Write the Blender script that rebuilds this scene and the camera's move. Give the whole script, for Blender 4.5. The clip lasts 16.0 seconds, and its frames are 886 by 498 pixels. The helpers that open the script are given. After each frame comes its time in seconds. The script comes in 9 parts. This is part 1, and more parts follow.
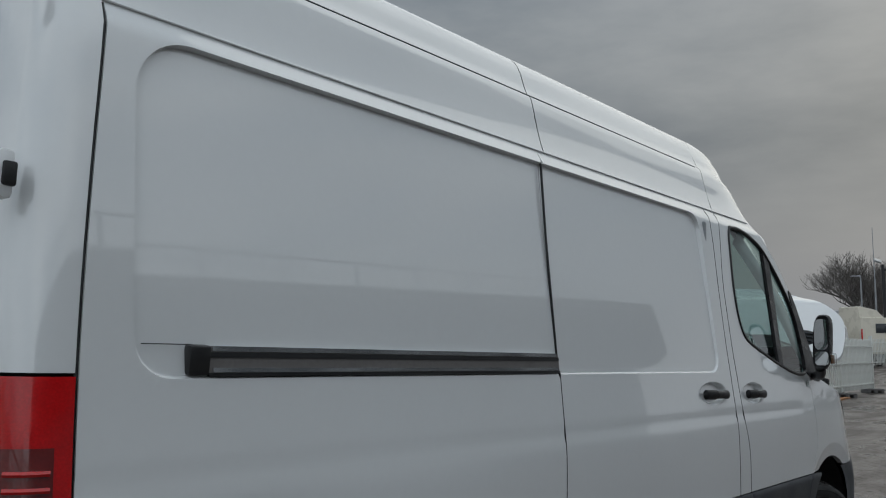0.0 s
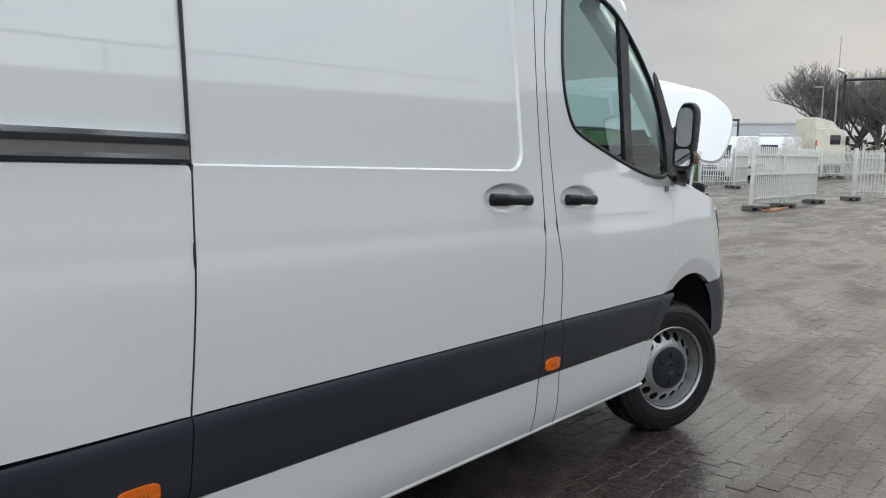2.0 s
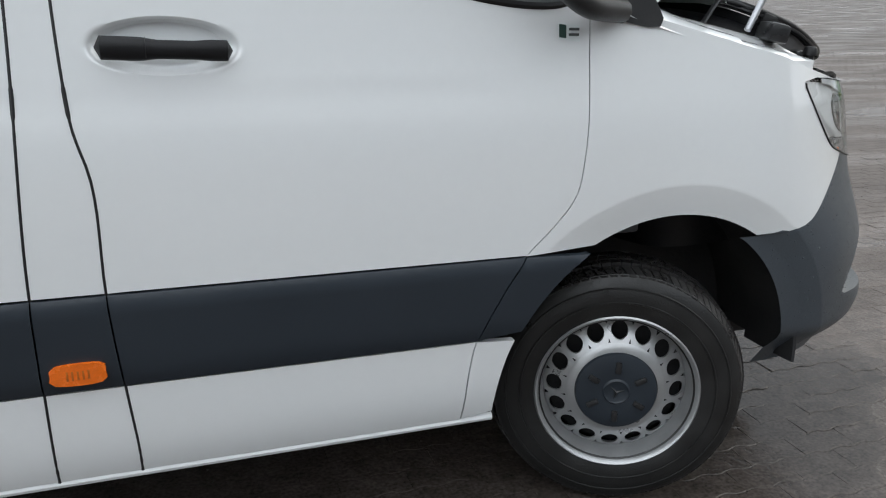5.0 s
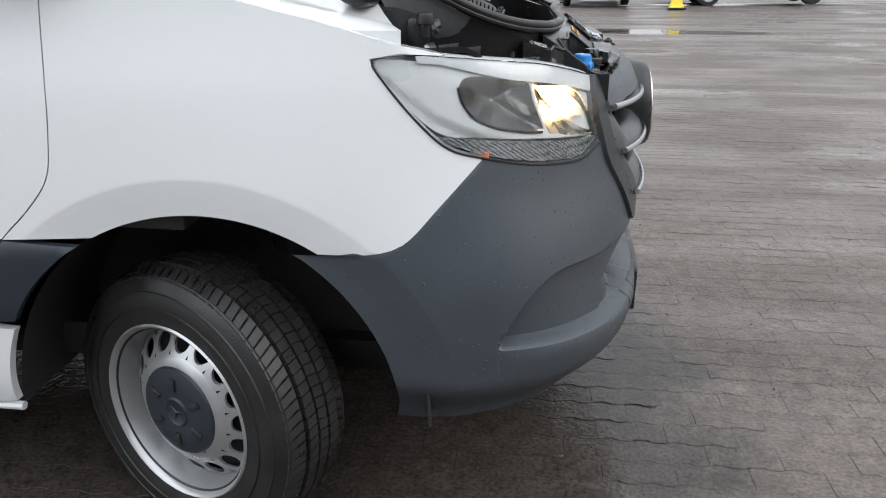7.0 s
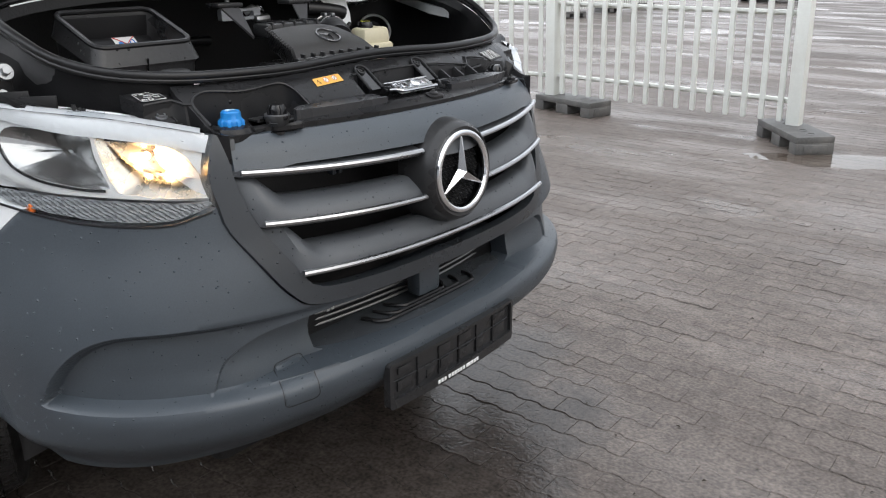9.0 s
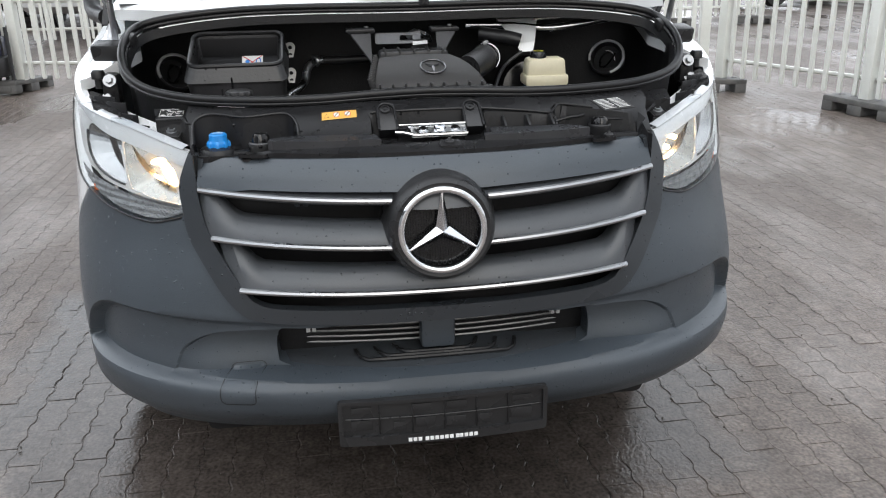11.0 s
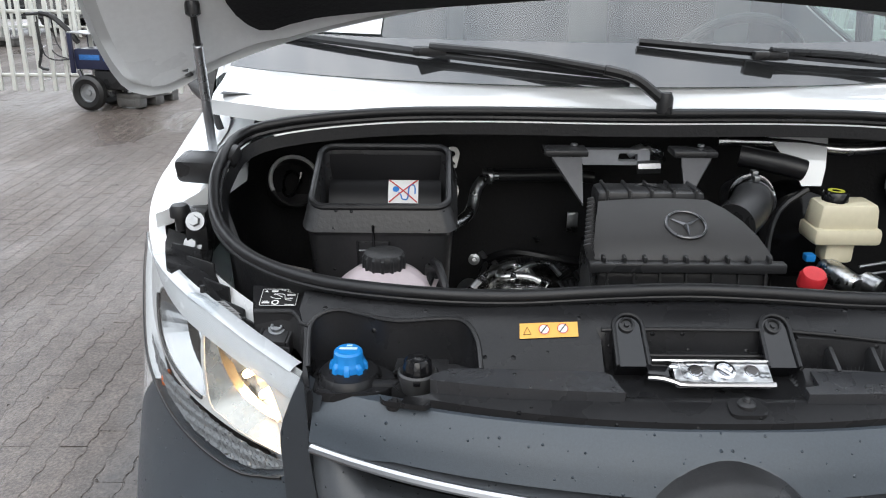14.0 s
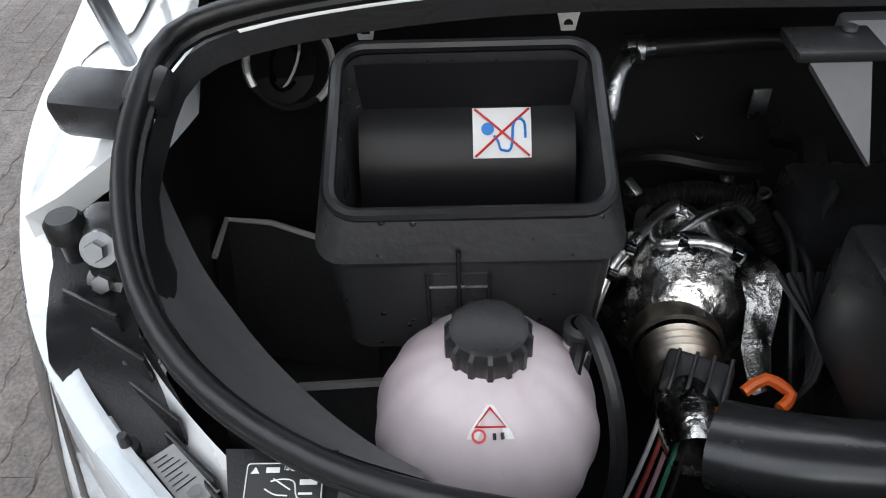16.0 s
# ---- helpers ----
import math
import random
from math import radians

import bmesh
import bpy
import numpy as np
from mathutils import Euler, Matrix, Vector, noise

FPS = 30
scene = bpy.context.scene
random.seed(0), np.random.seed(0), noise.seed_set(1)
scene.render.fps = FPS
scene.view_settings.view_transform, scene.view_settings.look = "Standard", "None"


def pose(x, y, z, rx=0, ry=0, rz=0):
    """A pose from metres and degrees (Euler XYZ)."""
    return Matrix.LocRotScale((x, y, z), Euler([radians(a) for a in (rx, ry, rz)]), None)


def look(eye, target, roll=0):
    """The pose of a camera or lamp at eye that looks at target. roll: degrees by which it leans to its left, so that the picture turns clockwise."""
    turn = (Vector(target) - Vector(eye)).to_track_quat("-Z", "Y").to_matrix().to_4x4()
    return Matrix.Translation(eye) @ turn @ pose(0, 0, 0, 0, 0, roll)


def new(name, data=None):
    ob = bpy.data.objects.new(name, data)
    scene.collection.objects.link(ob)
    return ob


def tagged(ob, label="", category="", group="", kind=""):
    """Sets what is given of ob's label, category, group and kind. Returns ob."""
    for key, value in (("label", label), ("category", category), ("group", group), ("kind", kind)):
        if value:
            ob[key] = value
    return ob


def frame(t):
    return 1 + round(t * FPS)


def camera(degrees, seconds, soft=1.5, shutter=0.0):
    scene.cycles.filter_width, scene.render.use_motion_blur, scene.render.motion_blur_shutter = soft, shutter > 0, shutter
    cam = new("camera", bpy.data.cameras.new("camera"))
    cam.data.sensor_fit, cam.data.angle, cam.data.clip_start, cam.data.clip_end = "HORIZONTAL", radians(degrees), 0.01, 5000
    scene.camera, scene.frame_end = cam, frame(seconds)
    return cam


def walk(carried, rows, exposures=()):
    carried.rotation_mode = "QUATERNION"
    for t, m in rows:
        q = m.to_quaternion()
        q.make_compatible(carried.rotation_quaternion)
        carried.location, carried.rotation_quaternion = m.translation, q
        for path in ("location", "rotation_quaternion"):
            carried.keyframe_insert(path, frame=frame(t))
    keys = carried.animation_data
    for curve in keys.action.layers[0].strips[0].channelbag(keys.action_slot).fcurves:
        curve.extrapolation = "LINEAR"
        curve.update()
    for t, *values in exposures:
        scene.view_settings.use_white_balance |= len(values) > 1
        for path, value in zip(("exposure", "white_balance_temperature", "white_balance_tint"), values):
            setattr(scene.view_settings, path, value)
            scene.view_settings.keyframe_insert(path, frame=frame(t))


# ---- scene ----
cam = camera(57.7, 16.0, soft=1.1)
PATH = [
    (0, (-5.286, -2.547, 1.641), (-3.794, -1.23, 1.833), -0.1),
    (0.1, (-5.205, -2.541, 1.633), (-3.698, -1.236, 1.803), 0.1),
    (0.2, (-5.15, -2.508, 1.629), (-3.621, -1.229, 1.782), -0.4),
    (0.5, (-4.974, -2.526, 1.609), (-3.433, -1.251, 1.629), -0.5),
    (1, (-4.622, -2.555, 1.585), (-3.084, -1.306, 1.311), -0.1),
    (1.5, (-4.287, -2.565, 1.567), (-2.746, -1.322, 1.284), 0.6),
    (2, (-3.936, -2.591, 1.546), (-2.398, -1.343, 1.266), 0.5),
    (2.5, (-3.516, -2.64, 1.495), (-1.985, -1.384, 1.218), 0.4),
    (3, (-3.045, -2.632, 1.485), (-1.523, -1.364, 1.207), 0.6),
    (3.5, (-2.596, -2.579, 1.446), (-1.089, -1.295, 1.162), 0.6),
    (3.7, (-2.4, -2.585, 1.434), (-0.957, -1.232, 1.14), 0.5),
    (5.8, (-0.313, -2.636, 1.389), (0.024, -0.803, 0.662), -1.9),
    (6, (-0.135, -2.598, 1.382), (0.21, -0.766, 0.657), -1.4),
    (6.5, (0.329, -2.565, 1.341), (0.483, -0.697, 0.643), -1.3),
    (7, (0.815, -2.499, 1.333), (0.603, -0.633, 0.647), -1.5),
    (7.5, (1.29, -2.334, 1.334), (0.715, -0.54, 0.662), -1.9),
    (8, (1.713, -2.12, 1.324), (1.045, -0.357, 0.656), -1.7),
    (8.5, (2.06, -1.864, 1.33), (1.158, -0.204, 0.672), -1.5),
    (8.7, (2.186, -1.742, 1.339), (1.154, -0.159, 0.686), -1.7),
    (9, (2.373, -1.553, 1.36), (1.168, -0.092, 0.717), -1.8),
    (9.2, (2.494, -1.418, 1.353), (1.171, -0.059, 0.717), -1.8),
    (11.3, (2.961, -0.175, 1.463), (1.075, 0.008, 0.823), -0.9),
    (11.5, (3.003, -0.157, 1.468), (1.113, 0.002, 0.833), -0.7),
    (12, (3.059, -0.114, 1.479), (1.164, 0.005, 0.849), -0.3),
    (12.5, (2.973, -0.126, 1.476), (1.077, -0.017, 0.85), -0.1),
    (13, (2.692, -0.171, 1.507), (0.793, -0.073, 0.887), 0.4),
    (13.5, (2.34, -0.259, 1.539), (0.437, -0.197, 0.927), 0.8),
    (14, (2.005, -0.373, 1.612), (0.106, -0.371, 0.982), 0.5),
    (14.5, (1.664, -0.427, 1.643), (-0.137, -0.448, 0.773), 0.7),
    (15, (1.38, -0.48, 1.653), (-0.308, -0.515, 0.582), 0.8),
    (15.5, (1.225, -0.511, 1.648), (-0.338, -0.579, 0.403), -0.1),
    (16, (1.175, -0.497, 1.643), (-0.38, -0.535, 0.385), -2.0),
]

walk(cam, [(t, look(eye, target, roll)) for t, eye, target, roll in PATH],
     exposures=[(0, -0.12, 6150, 5), (0.5, 0.00, 6200, 5), (0.9, 0.60, 6380, 6), (1.6, 0.94, 6400, 6), (3.7, 1.01, 6360, 6), (6.0, 1.50, 6400, 8), (7.5, 1.66, 6450, 9), (9.2, 1.68, 6450, 10), (11.3, 1.72, 6400, 9), (12.4, 1.76, 6380, 9), (13.4, 1.88, 6350, 9), (14.5, 1.72, 6300, 9), (16.0, 1.78, 6250, 9)])

# ---- light: an overcast winter sky, brighter and warmer low down ----
SUN_AZ, SUN_EL = 5.0, 22.0
world = bpy.data.worlds.new("overcast_sky")
scene.world = world
world.use_nodes = True
wn, wl = world.node_tree.nodes, world.node_tree.links
wn.clear()
sky = wn.new("ShaderNodeTexSky")
sky.sky_type, sky.sun_disc = "NISHITA", False
sky.sun_elevation, sky.sun_rotation = radians(SUN_EL), radians(90 - SUN_AZ)
sky.dust_density, sky.air_density = 4.0, 1.5
coord = wn.new("ShaderNodeTexCoord")
stretch = wn.new("ShaderNodeMapping")
stretch.inputs["Scale"].default_value = (1.6, 1.6, 5.0)
clouds = wn.new("ShaderNodeTexNoise")
clouds.inputs["Scale"].default_value, clouds.inputs["Detail"].default_value, clouds.inputs["Roughness"].default_value = 1.7, 6.0, 0.55
ramp = wn.new("ShaderNodeValToRGB")
ramp.color_ramp.elements[0].position, ramp.color_ramp.elements[0].color = 0.34, (0.33, 0.36, 0.40, 1)
ramp.color_ramp.elements[1].position, ramp.color_ramp.elements[1].color = 0.68, (0.58, 0.585, 0.60, 1)
split = wn.new("ShaderNodeSeparateXYZ")
low = wn.new("ShaderNodeMapRange")
low.inputs["From Min"].default_value, low.inputs["From Max"].default_value = 0.0, 0.22
low.inputs["To Min"].default_value, low.inputs["To Max"].default_value = 1.0, 0.0
warm = wn.new("ShaderNodeMix")
warm.data_type, warm.blend_type = "RGBA", "MIX"
warm.inputs[7].default_value = (0.60, 0.602, 0.632, 1)
high = wn.new("ShaderNodeMapRange")
high.inputs["From Min"].default_value, high.inputs["From Max"].default_value = 0.1, 0.9
high.inputs["To Min"].default_value, high.inputs["To Max"].default_value = 0.84, 1.48
# the cloud is thinner towards the south-west
side_dot = wn.new("ShaderNodeVectorMath")
side_dot.operation = "DOT_PRODUCT"
side_dot.inputs[1].default_value = (-0.85, -0.53, 0.0)
thin = wn.new("ShaderNodeMapRange")
thin.inputs["From Min"].default_value, thin.inputs["From Max"].default_value = -1.0, 1.0
thin.inputs["To Min"].default_value, thin.inputs["To Max"].default_value = 0.58, 1.76
lift_up = wn.new("ShaderNodeMath")
lift_up.operation = "MULTIPLY"
scale_up = wn.new("ShaderNodeMix")
scale_up.data_type, scale_up.blend_type = "RGBA", "MULTIPLY"
scale_up.inputs[0].default_value = 1.0
bg_cloud = wn.new("ShaderNodeBackground")
bg_cloud.inputs["Strength"].default_value = 0.95
bg_sky = wn.new("ShaderNodeBackground")
bg_sky.inputs["Strength"].default_value = 0.002
add = wn.new("ShaderNodeAddShader")
wout = wn.new("ShaderNodeOutputWorld")
wl.new(coord.outputs["Generated"], stretch.inputs["Vector"])
wl.new(stretch.outputs[0], clouds.inputs["Vector"])
wl.new(clouds.outputs["Fac"], ramp.inputs["Fac"])
wl.new(coord.outputs["Generated"], split.inputs[0])
wl.new(split.outputs["Z"], low.inputs["Value"])
wl.new(split.outputs["Z"], high.inputs["Value"])
wl.new(low.outputs[0], warm.inputs[0])
wl.new(ramp.outputs["Color"], warm.inputs[6])
wl.new(warm.outputs[2], scale_up.inputs[6])
wl.new(coord.outputs["Generated"], side_dot.inputs[0])
wl.new(side_dot.outputs["Value"], thin.inputs["Value"])
wl.new(high.outputs[0], lift_up.inputs[0])
wl.new(thin.outputs[0], lift_up.inputs[1])
wl.new(lift_up.outputs[0], scale_up.inputs[7])
wl.new(scale_up.outputs[2], bg_cloud.inputs["Color"])
wl.new(sky.outputs["Color"], bg_sky.inputs["Color"])
wl.new(bg_cloud.outputs[0], add.inputs[0])
wl.new(bg_sky.outputs[0], add.inputs[1])
wl.new(add.outputs[0], wout.inputs["Surface"])

sun = new("sun", bpy.data.lights.new("sun", "SUN"))
sun.data.energy, sun.data.angle, sun.data.color = 0.32, radians(50), (1.0, 0.95, 0.88)
az, el = radians(SUN_AZ), radians(SUN_EL + 14)
sun.matrix_world = look((30 * math.cos(el) * math.cos(az), 30 * math.cos(el) * math.sin(az), 30 * math.sin(el)), (0, 0, 0))

# ---- materials ----
def material(name, base, rough=0.5, metal=0.0, vary=0.08, scale=6.0, fine=90.0, bump=0.0, bump_scale=120.0, coat=0.0, rough_vary=0.08,
             dirt=None, dirt_scale=3.0, dirt_amount=0.0, spec=0.5, random=0.0, island=0.0, drops=0.0):
    m = bpy.data.materials.new(name)
    m.use_nodes = True
    n, l = m.node_tree.nodes, m.node_tree.links
    b = n["Principled BSDF"]
    b.inputs["Roughness"].default_value, b.inputs["Metallic"].default_value = rough, metal
    b.inputs["Specular IOR Level"].default_value = spec
    b.inputs["Coat Weight"].default_value, b.inputs["Coat Roughness"].default_value, b.inputs["Coat IOR"].default_value = coat, 0.02, 1.9
    tc = n.new("ShaderNodeTexCoord")
    big, small = n.new("ShaderNodeTexNoise"), n.new("ShaderNodeTexNoise")
    big.inputs["Scale"].default_value, big.inputs["Detail"].default_value = scale, 5
    small.inputs["Scale"].default_value, small.inputs["Detail"].default_value = fine, 3
    for t in (big, small):
        l.new(tc.outputs["Object"], t.inputs["Vector"])
    mix = n.new("ShaderNodeMath")
    mix.operation = "MULTIPLY_ADD"
    l.new(small.outputs["Fac"], mix.inputs[0])
    mix.inputs[1].default_value = 0.5
    half = n.new("ShaderNodeMath")
    half.operation = "MULTIPLY"
    half.inputs[1].default_value = 0.5
    l.new(big.outputs["Fac"], half.inputs[0])
    l.new(half.outputs[0], mix.inputs[2])
    rng = n.new("ShaderNodeMapRange")
    rng.inputs["From Min"].default_value, rng.inputs["From Max"].default_value = 0.3, 0.7
    rng.inputs["To Min"].default_value, rng.inputs["To Max"].default_value = 1 - vary, 1 + vary
    l.new(mix.outputs[0], rng.inputs["Value"])
    value = rng.outputs[0]
    if random or island:
        info = n.new("ShaderNodeObjectInfo" if random else "ShaderNodeNewGeometry")
        r2 = n.new("ShaderNodeMapRange")
        r2.inputs["To Min"].default_value, r2.inputs["To Max"].default_value = 1 - (random or island), 1 + (random or island)
        l.new(info.outputs["Random" if random else "Random Per Island"], r2.inputs["Value"])
        mul = n.new("ShaderNodeMath")
        mul.operation = "MULTIPLY"
        l.new(value, mul.inputs[0])
        l.new(r2.outputs[0], mul.inputs[1])
        value = mul.outputs[0]
    tint = n.new("ShaderNodeVectorMath")
    tint.operation = "SCALE"
    tint.inputs[0].default_value = base
    l.new(value, tint.inputs["Scale"])
    colour = tint.outputs[0]
    if dirt:
        dn = n.new("ShaderNodeTexNoise")
        dn.inputs["Scale"].default_value, dn.inputs["Detail"].default_value = dirt_scale, 7
        l.new(tc.outputs["Object"], dn.inputs["Vector"])
        dr = n.new("ShaderNodeMapRange")
        dr.inputs["From Min"].default_value, dr.inputs["From Max"].default_value = 0.48, 0.72
        dr.inputs["To Max"].default_value = dirt_amount
        l.new(dn.outputs["Fac"], dr.inputs["Value"])
        dm = n.new("ShaderNodeMix")
        dm.data_type = "RGBA"
        dm.inputs[7].default_value = (*dirt, 1)
        l.new(dr.outputs[0], dm.inputs[0])
        l.new(colour, dm.inputs[6])
        colour = dm.outputs[2]
    l.new(colour, b.inputs["Base Color"])
    rr = n.new("ShaderNodeMapRange")
    rr.inputs["From Min"].default_value, rr.inputs["From Max"].default_value = 0.3, 0.7
    rr.inputs["To Min"].default_value, rr.inputs["To Max"].default_value = max(0.01, rough - rough_vary), min(1, rough + rough_vary)
    l.new(big.outputs["Fac"], rr.inputs["Value"])
    l.new(rr.outputs[0], b.inputs["Roughness"])
    height = None
    if bump:
        bn = n.new("ShaderNodeTexNoise")
        bn.inputs["Scale"].default_value, bn.inputs["Detail"].default_value = bump_scale, 4
        l.new(tc.outputs["Object"], bn.inputs["Vector"])
        bp = n.new("ShaderNodeBump")
        bp.inputs["Strength"].default_value, bp.inputs["Distance"].default_value = bump, 0.004
        l.new(bn.outputs["Fac"], bp.inputs["Height"])
        l.new(bp.outputs[0], b.inputs["Normal"])
        height = bp
    if drops:
        vo = n.new("ShaderNodeTexVoronoi")
        vo.inputs["Scale"].default_value = drops
        l.new(tc.outputs["Object"], vo.inputs["Vector"])
        dv, size, pick = n.new("ShaderNodeMapRange"), n.new("ShaderNodeMapRange"), n.new("ShaderNodeSeparateColor")
        l.new(vo.outputs["Color"], pick.inputs[0])
        size.inputs["From Min"].default_value, size.inputs["To Min"].default_value, size.inputs["To Max"].default_value = 0.25, 0.03, 0.21
        l.new(pick.outputs[0], size.inputs["Value"])
        l.new(size.outputs[0], dv.inputs["From Max"])
        dv.inputs["To Min"].default_value, dv.inputs["To Max"].default_value = 1.0, 0.0
        l.new(vo.outputs["Distance"], dv.inputs["Value"])
        shine, wetter = n.new("ShaderNodeMapRange"), n.new("ShaderNodeMath")
        shine.inputs["From Max"].default_value, shine.inputs["To Min"].default_value, shine.inputs["To Max"].default_value = 0.2, 1.0, 0.3
        wetter.operation = "MULTIPLY"
        l.new(dv.outputs[0], shine.inputs["Value"])
        l.new(rr.outputs[0], wetter.inputs[0])
        l.new(shine.outputs[0], wetter.inputs[1])
        l.new(wetter.outputs[0], b.inputs["Roughness"])
        bp = n.new("ShaderNodeBump")
        bp.inputs["Strength"].default_value, bp.inputs["Distance"].default_value = 0.9, 0.003
        l.new(dv.outputs[0], bp.inputs["Height"])
        if height:
            l.new(height.outputs[0], bp.inputs["Normal"])
        l.new(bp.outputs[0], b.inputs["Normal"])
    return m


def glass(name, colour, rough=0.0, ior=1.45):
    """Thin glass: mostly clear, with a mirror-like skin."""
    m = bpy.data.materials.new(name)
    m.use_nodes = True
    n, l = m.node_tree.nodes, m.node_tree.links
    n.clear()
    clear, gloss, mix, facing, power, fres, out = (n.new("ShaderNode" + k) for k in ("BsdfTransparent", "BsdfGlossy", "MixShader", "LayerWeight", "Math", "MapRange", "OutputMaterial"))
    clear.inputs["Color"].default_value = (*colour, 1)
    gloss.inputs["Roughness"].default_value = rough
    facing.inputs["Blend"].default_value = 0.5
    power.operation = "POWER"
    power.inputs[1].default_value = 4.5
    fres.inputs["To Min"].default_value, fres.inputs["To Max"].default_value = 2 * ((ior - 1) / (ior + 1)) ** 2, 1.0
    l.new(facing.outputs["Facing"], power.inputs[0])
    l.new(power.outputs[0], fres.inputs["Value"])
    l.new(fres.outputs[0], mix.inputs[0])
    l.new(clear.outputs[0], mix.inputs[1])
    l.new(gloss.outputs[0], mix.inputs[2])
    l.new(mix.outputs[0], out.inputs["Surface"])
    return m


def glow(name, colour, strength):
    m = bpy.data.materials.new(name)
    m.use_nodes = True
    b = m.node_tree.nodes["Principled BSDF"]
    b.inputs["Base Color"].default_value = (*colour, 1)
    b.inputs["Emission Color"].default_value, b.inputs["Emission Strength"].default_value = (*colour, 1), strength
    return m


PAINT = material("white_vehicle_paint", (0.74, 0.755, 0.76), 0.20, vary=0.012, scale=1.5, fine=40, coat=1.0, rough_vary=0.04, spec=0.5)
PLASTIC = material("dark_grey_bumper_plastic", (0.048, 0.058, 0.069), 0.38, vary=0.14, scale=5, fine=300, bump=0.10, bump_scale=900, spec=0.5, drops=75)
GRILLEGREY = material("dark_grey_grille_plastic", (0.066, 0.071, 0.078), 0.38, vary=0.10, scale=6, fine=300, bump=0.08, bump_scale=700, drops=80)
FRAME = material("charcoal_grille_frame", (0.029, 0.033, 0.038), 0.32, vary=0.10, scale=6, fine=300, bump=0.08, bump_scale=800, drops=75)
TRIM = material("dark_grey_side_moulding", (0.022, 0.028, 0.036), 0.34, spec=0.35, vary=0.08, scale=4, fine=300, bump=0.08, bump_scale=900)
BLACK = material("black_plastic", (0.021, 0.021, 0.022), 0.33, spec=0.36, vary=0.2, scale=9, fine=200, bump=0.12, bump_scale=500, rough_vary=0.15)
HANDLE = material("deep_black_plastic", (0.009, 0.009, 0.010), 0.42, spec=0.25, vary=0.15, scale=9, fine=200, bump=0.12, bump_scale=500)
BLACKWET = material("wet_black_plastic", (0.015, 0.015, 0.016), 0.28, spec=0.26, vary=0.2, scale=9, fine=200, bump=0.1, bump_scale=400, rough_vary=0.15, drops=45)
BAYBLACK = material("matt_black_lining", (0.012, 0.012, 0.013), 0.46, spec=0.3, vary=0.25, scale=7, fine=120, bump=0.2, bump_scale=150)
GLOSSBLACK = material("gloss_black_plastic", (0.008, 0.008, 0.009), 0.12, vary=0.1)
RUBBER = material("black_rubber", (0.011, 0.011, 0.012), 0.36, spec=0.4, vary=0.2, scale=14, fine=150, bump=0.1, bump_scale=300)
TYRE = material("tyre_rubber", (0.010, 0.010, 0.010), 0.44, vary=0.2, scale=10, fine=160, bump=0.3, bump_scale=200, rough_vary=.18, dirt=(0.035, 0.031, 0.028), dirt_amount=0.18, dirt_scale=9)
TREAD = material("wet_tread_rubber", (0.020, 0.019, 0.019), 0.30, vary=0.3, scale=14, fine=160, bump=0.3, bump_scale=200, rough_vary=.15)
CHROME = material("chrome", (0.80, 0.81, 0.83), 0.10, 1.0, vary=0.03, rough_vary=0.05)
STRIP = material("satin_silver_strip", (0.50, 0.51, 0.525), 0.30, 1.0, vary=0.05, rough_vary=0.08)
SILVERTRIM = material("silver_trim", (0.66, 0.67, 0.69), 0.22, 1.0, vary=0.04, rough_vary=0.06)
STEEL = material("silver_painted_steel", (0.42, 0.425, 0.43), 0.34, 0.65, vary=0.05, scale=8, fine=160, dirt=(0.20, 0.19, 0.18), dirt_amount=0.25, dirt_scale=14)
ALU = material("cast_aluminium", (0.58, 0.59, 0.60), 0.30, 1.0, vary=0.2, scale=20, fine=200, bump=0.3, bump_scale=120)
ZINC = material("zinc_bolt", (0.36, 0.37, 0.38), 0.4, 1.0, vary=0.1, scale=60)
GLASS_SIDE = glass("green_tinted_glass", (0.52, 0.68, 0.65))
GLASS_FRONT = glass("windscreen_glass", (0.62, 0.70, 0.68), ior=1.75)
LENS = glass("clear_lamp_lens", (0.93, 0.95, 0.96), ior=1.38)
FRIT = material("black_glass_border", (0.03, 0.031, 0.032), 0.10, vary=0.05, coat=1.0)
SATIN = material("satin_lamp_reflector", (0.44, 0.42, 0.38), 0.28, 1.0, vary=0.10, scale=30, fine=120, rough_vary=0.10)
REFLECTOR = material("lamp_reflector", (0.42, 0.415, 0.41), 0.24, 1.0, vary=0.05, rough_vary=0.04)
LAMPGREY = material("lamp_silver_bezel", (0.78, 0.79, 0.80), 0.28, 0.1, vary=0.04)
BULB = glow("lit_halogen_bulb", (1.0, 0.60, 0.25), 34.0)
AMBER = material("amber_reflector", (0.80, 0.15, 0.008), 0.25, vary=0.15, scale=60, fine=300, coat=0.15)
RED = material("red_lamp_lens", (0.50, 0.004, 0.006), 0.16, vary=0.25, scale=14, fine=200, coat=0.2)
DARKRED = material("dark_red_lamp_cell", (0.13, 0.006, 0.006), 0.18, vary=0.2, scale=40, fine=200, coat=0.5)


# ---- mesh tools ----
def mesh_object(name, verts, faces, mat, parent=None, label="", smooth=True):
    me = bpy.data.meshes.new(name)
    me.from_pydata([tuple(v) for v in verts], [], [tuple(f) for f in faces])
    me.update()
    if smooth:
        me.polygons.foreach_set("use_smooth", [True] * len(me.polygons))
        me.set_sharp_from_angle(angle=radians(38))
    me.materials.append(mat)
    ob = new(name, me)
    if parent:
        ob.parent = parent
    if label:
        tagged(ob, label)
    return ob


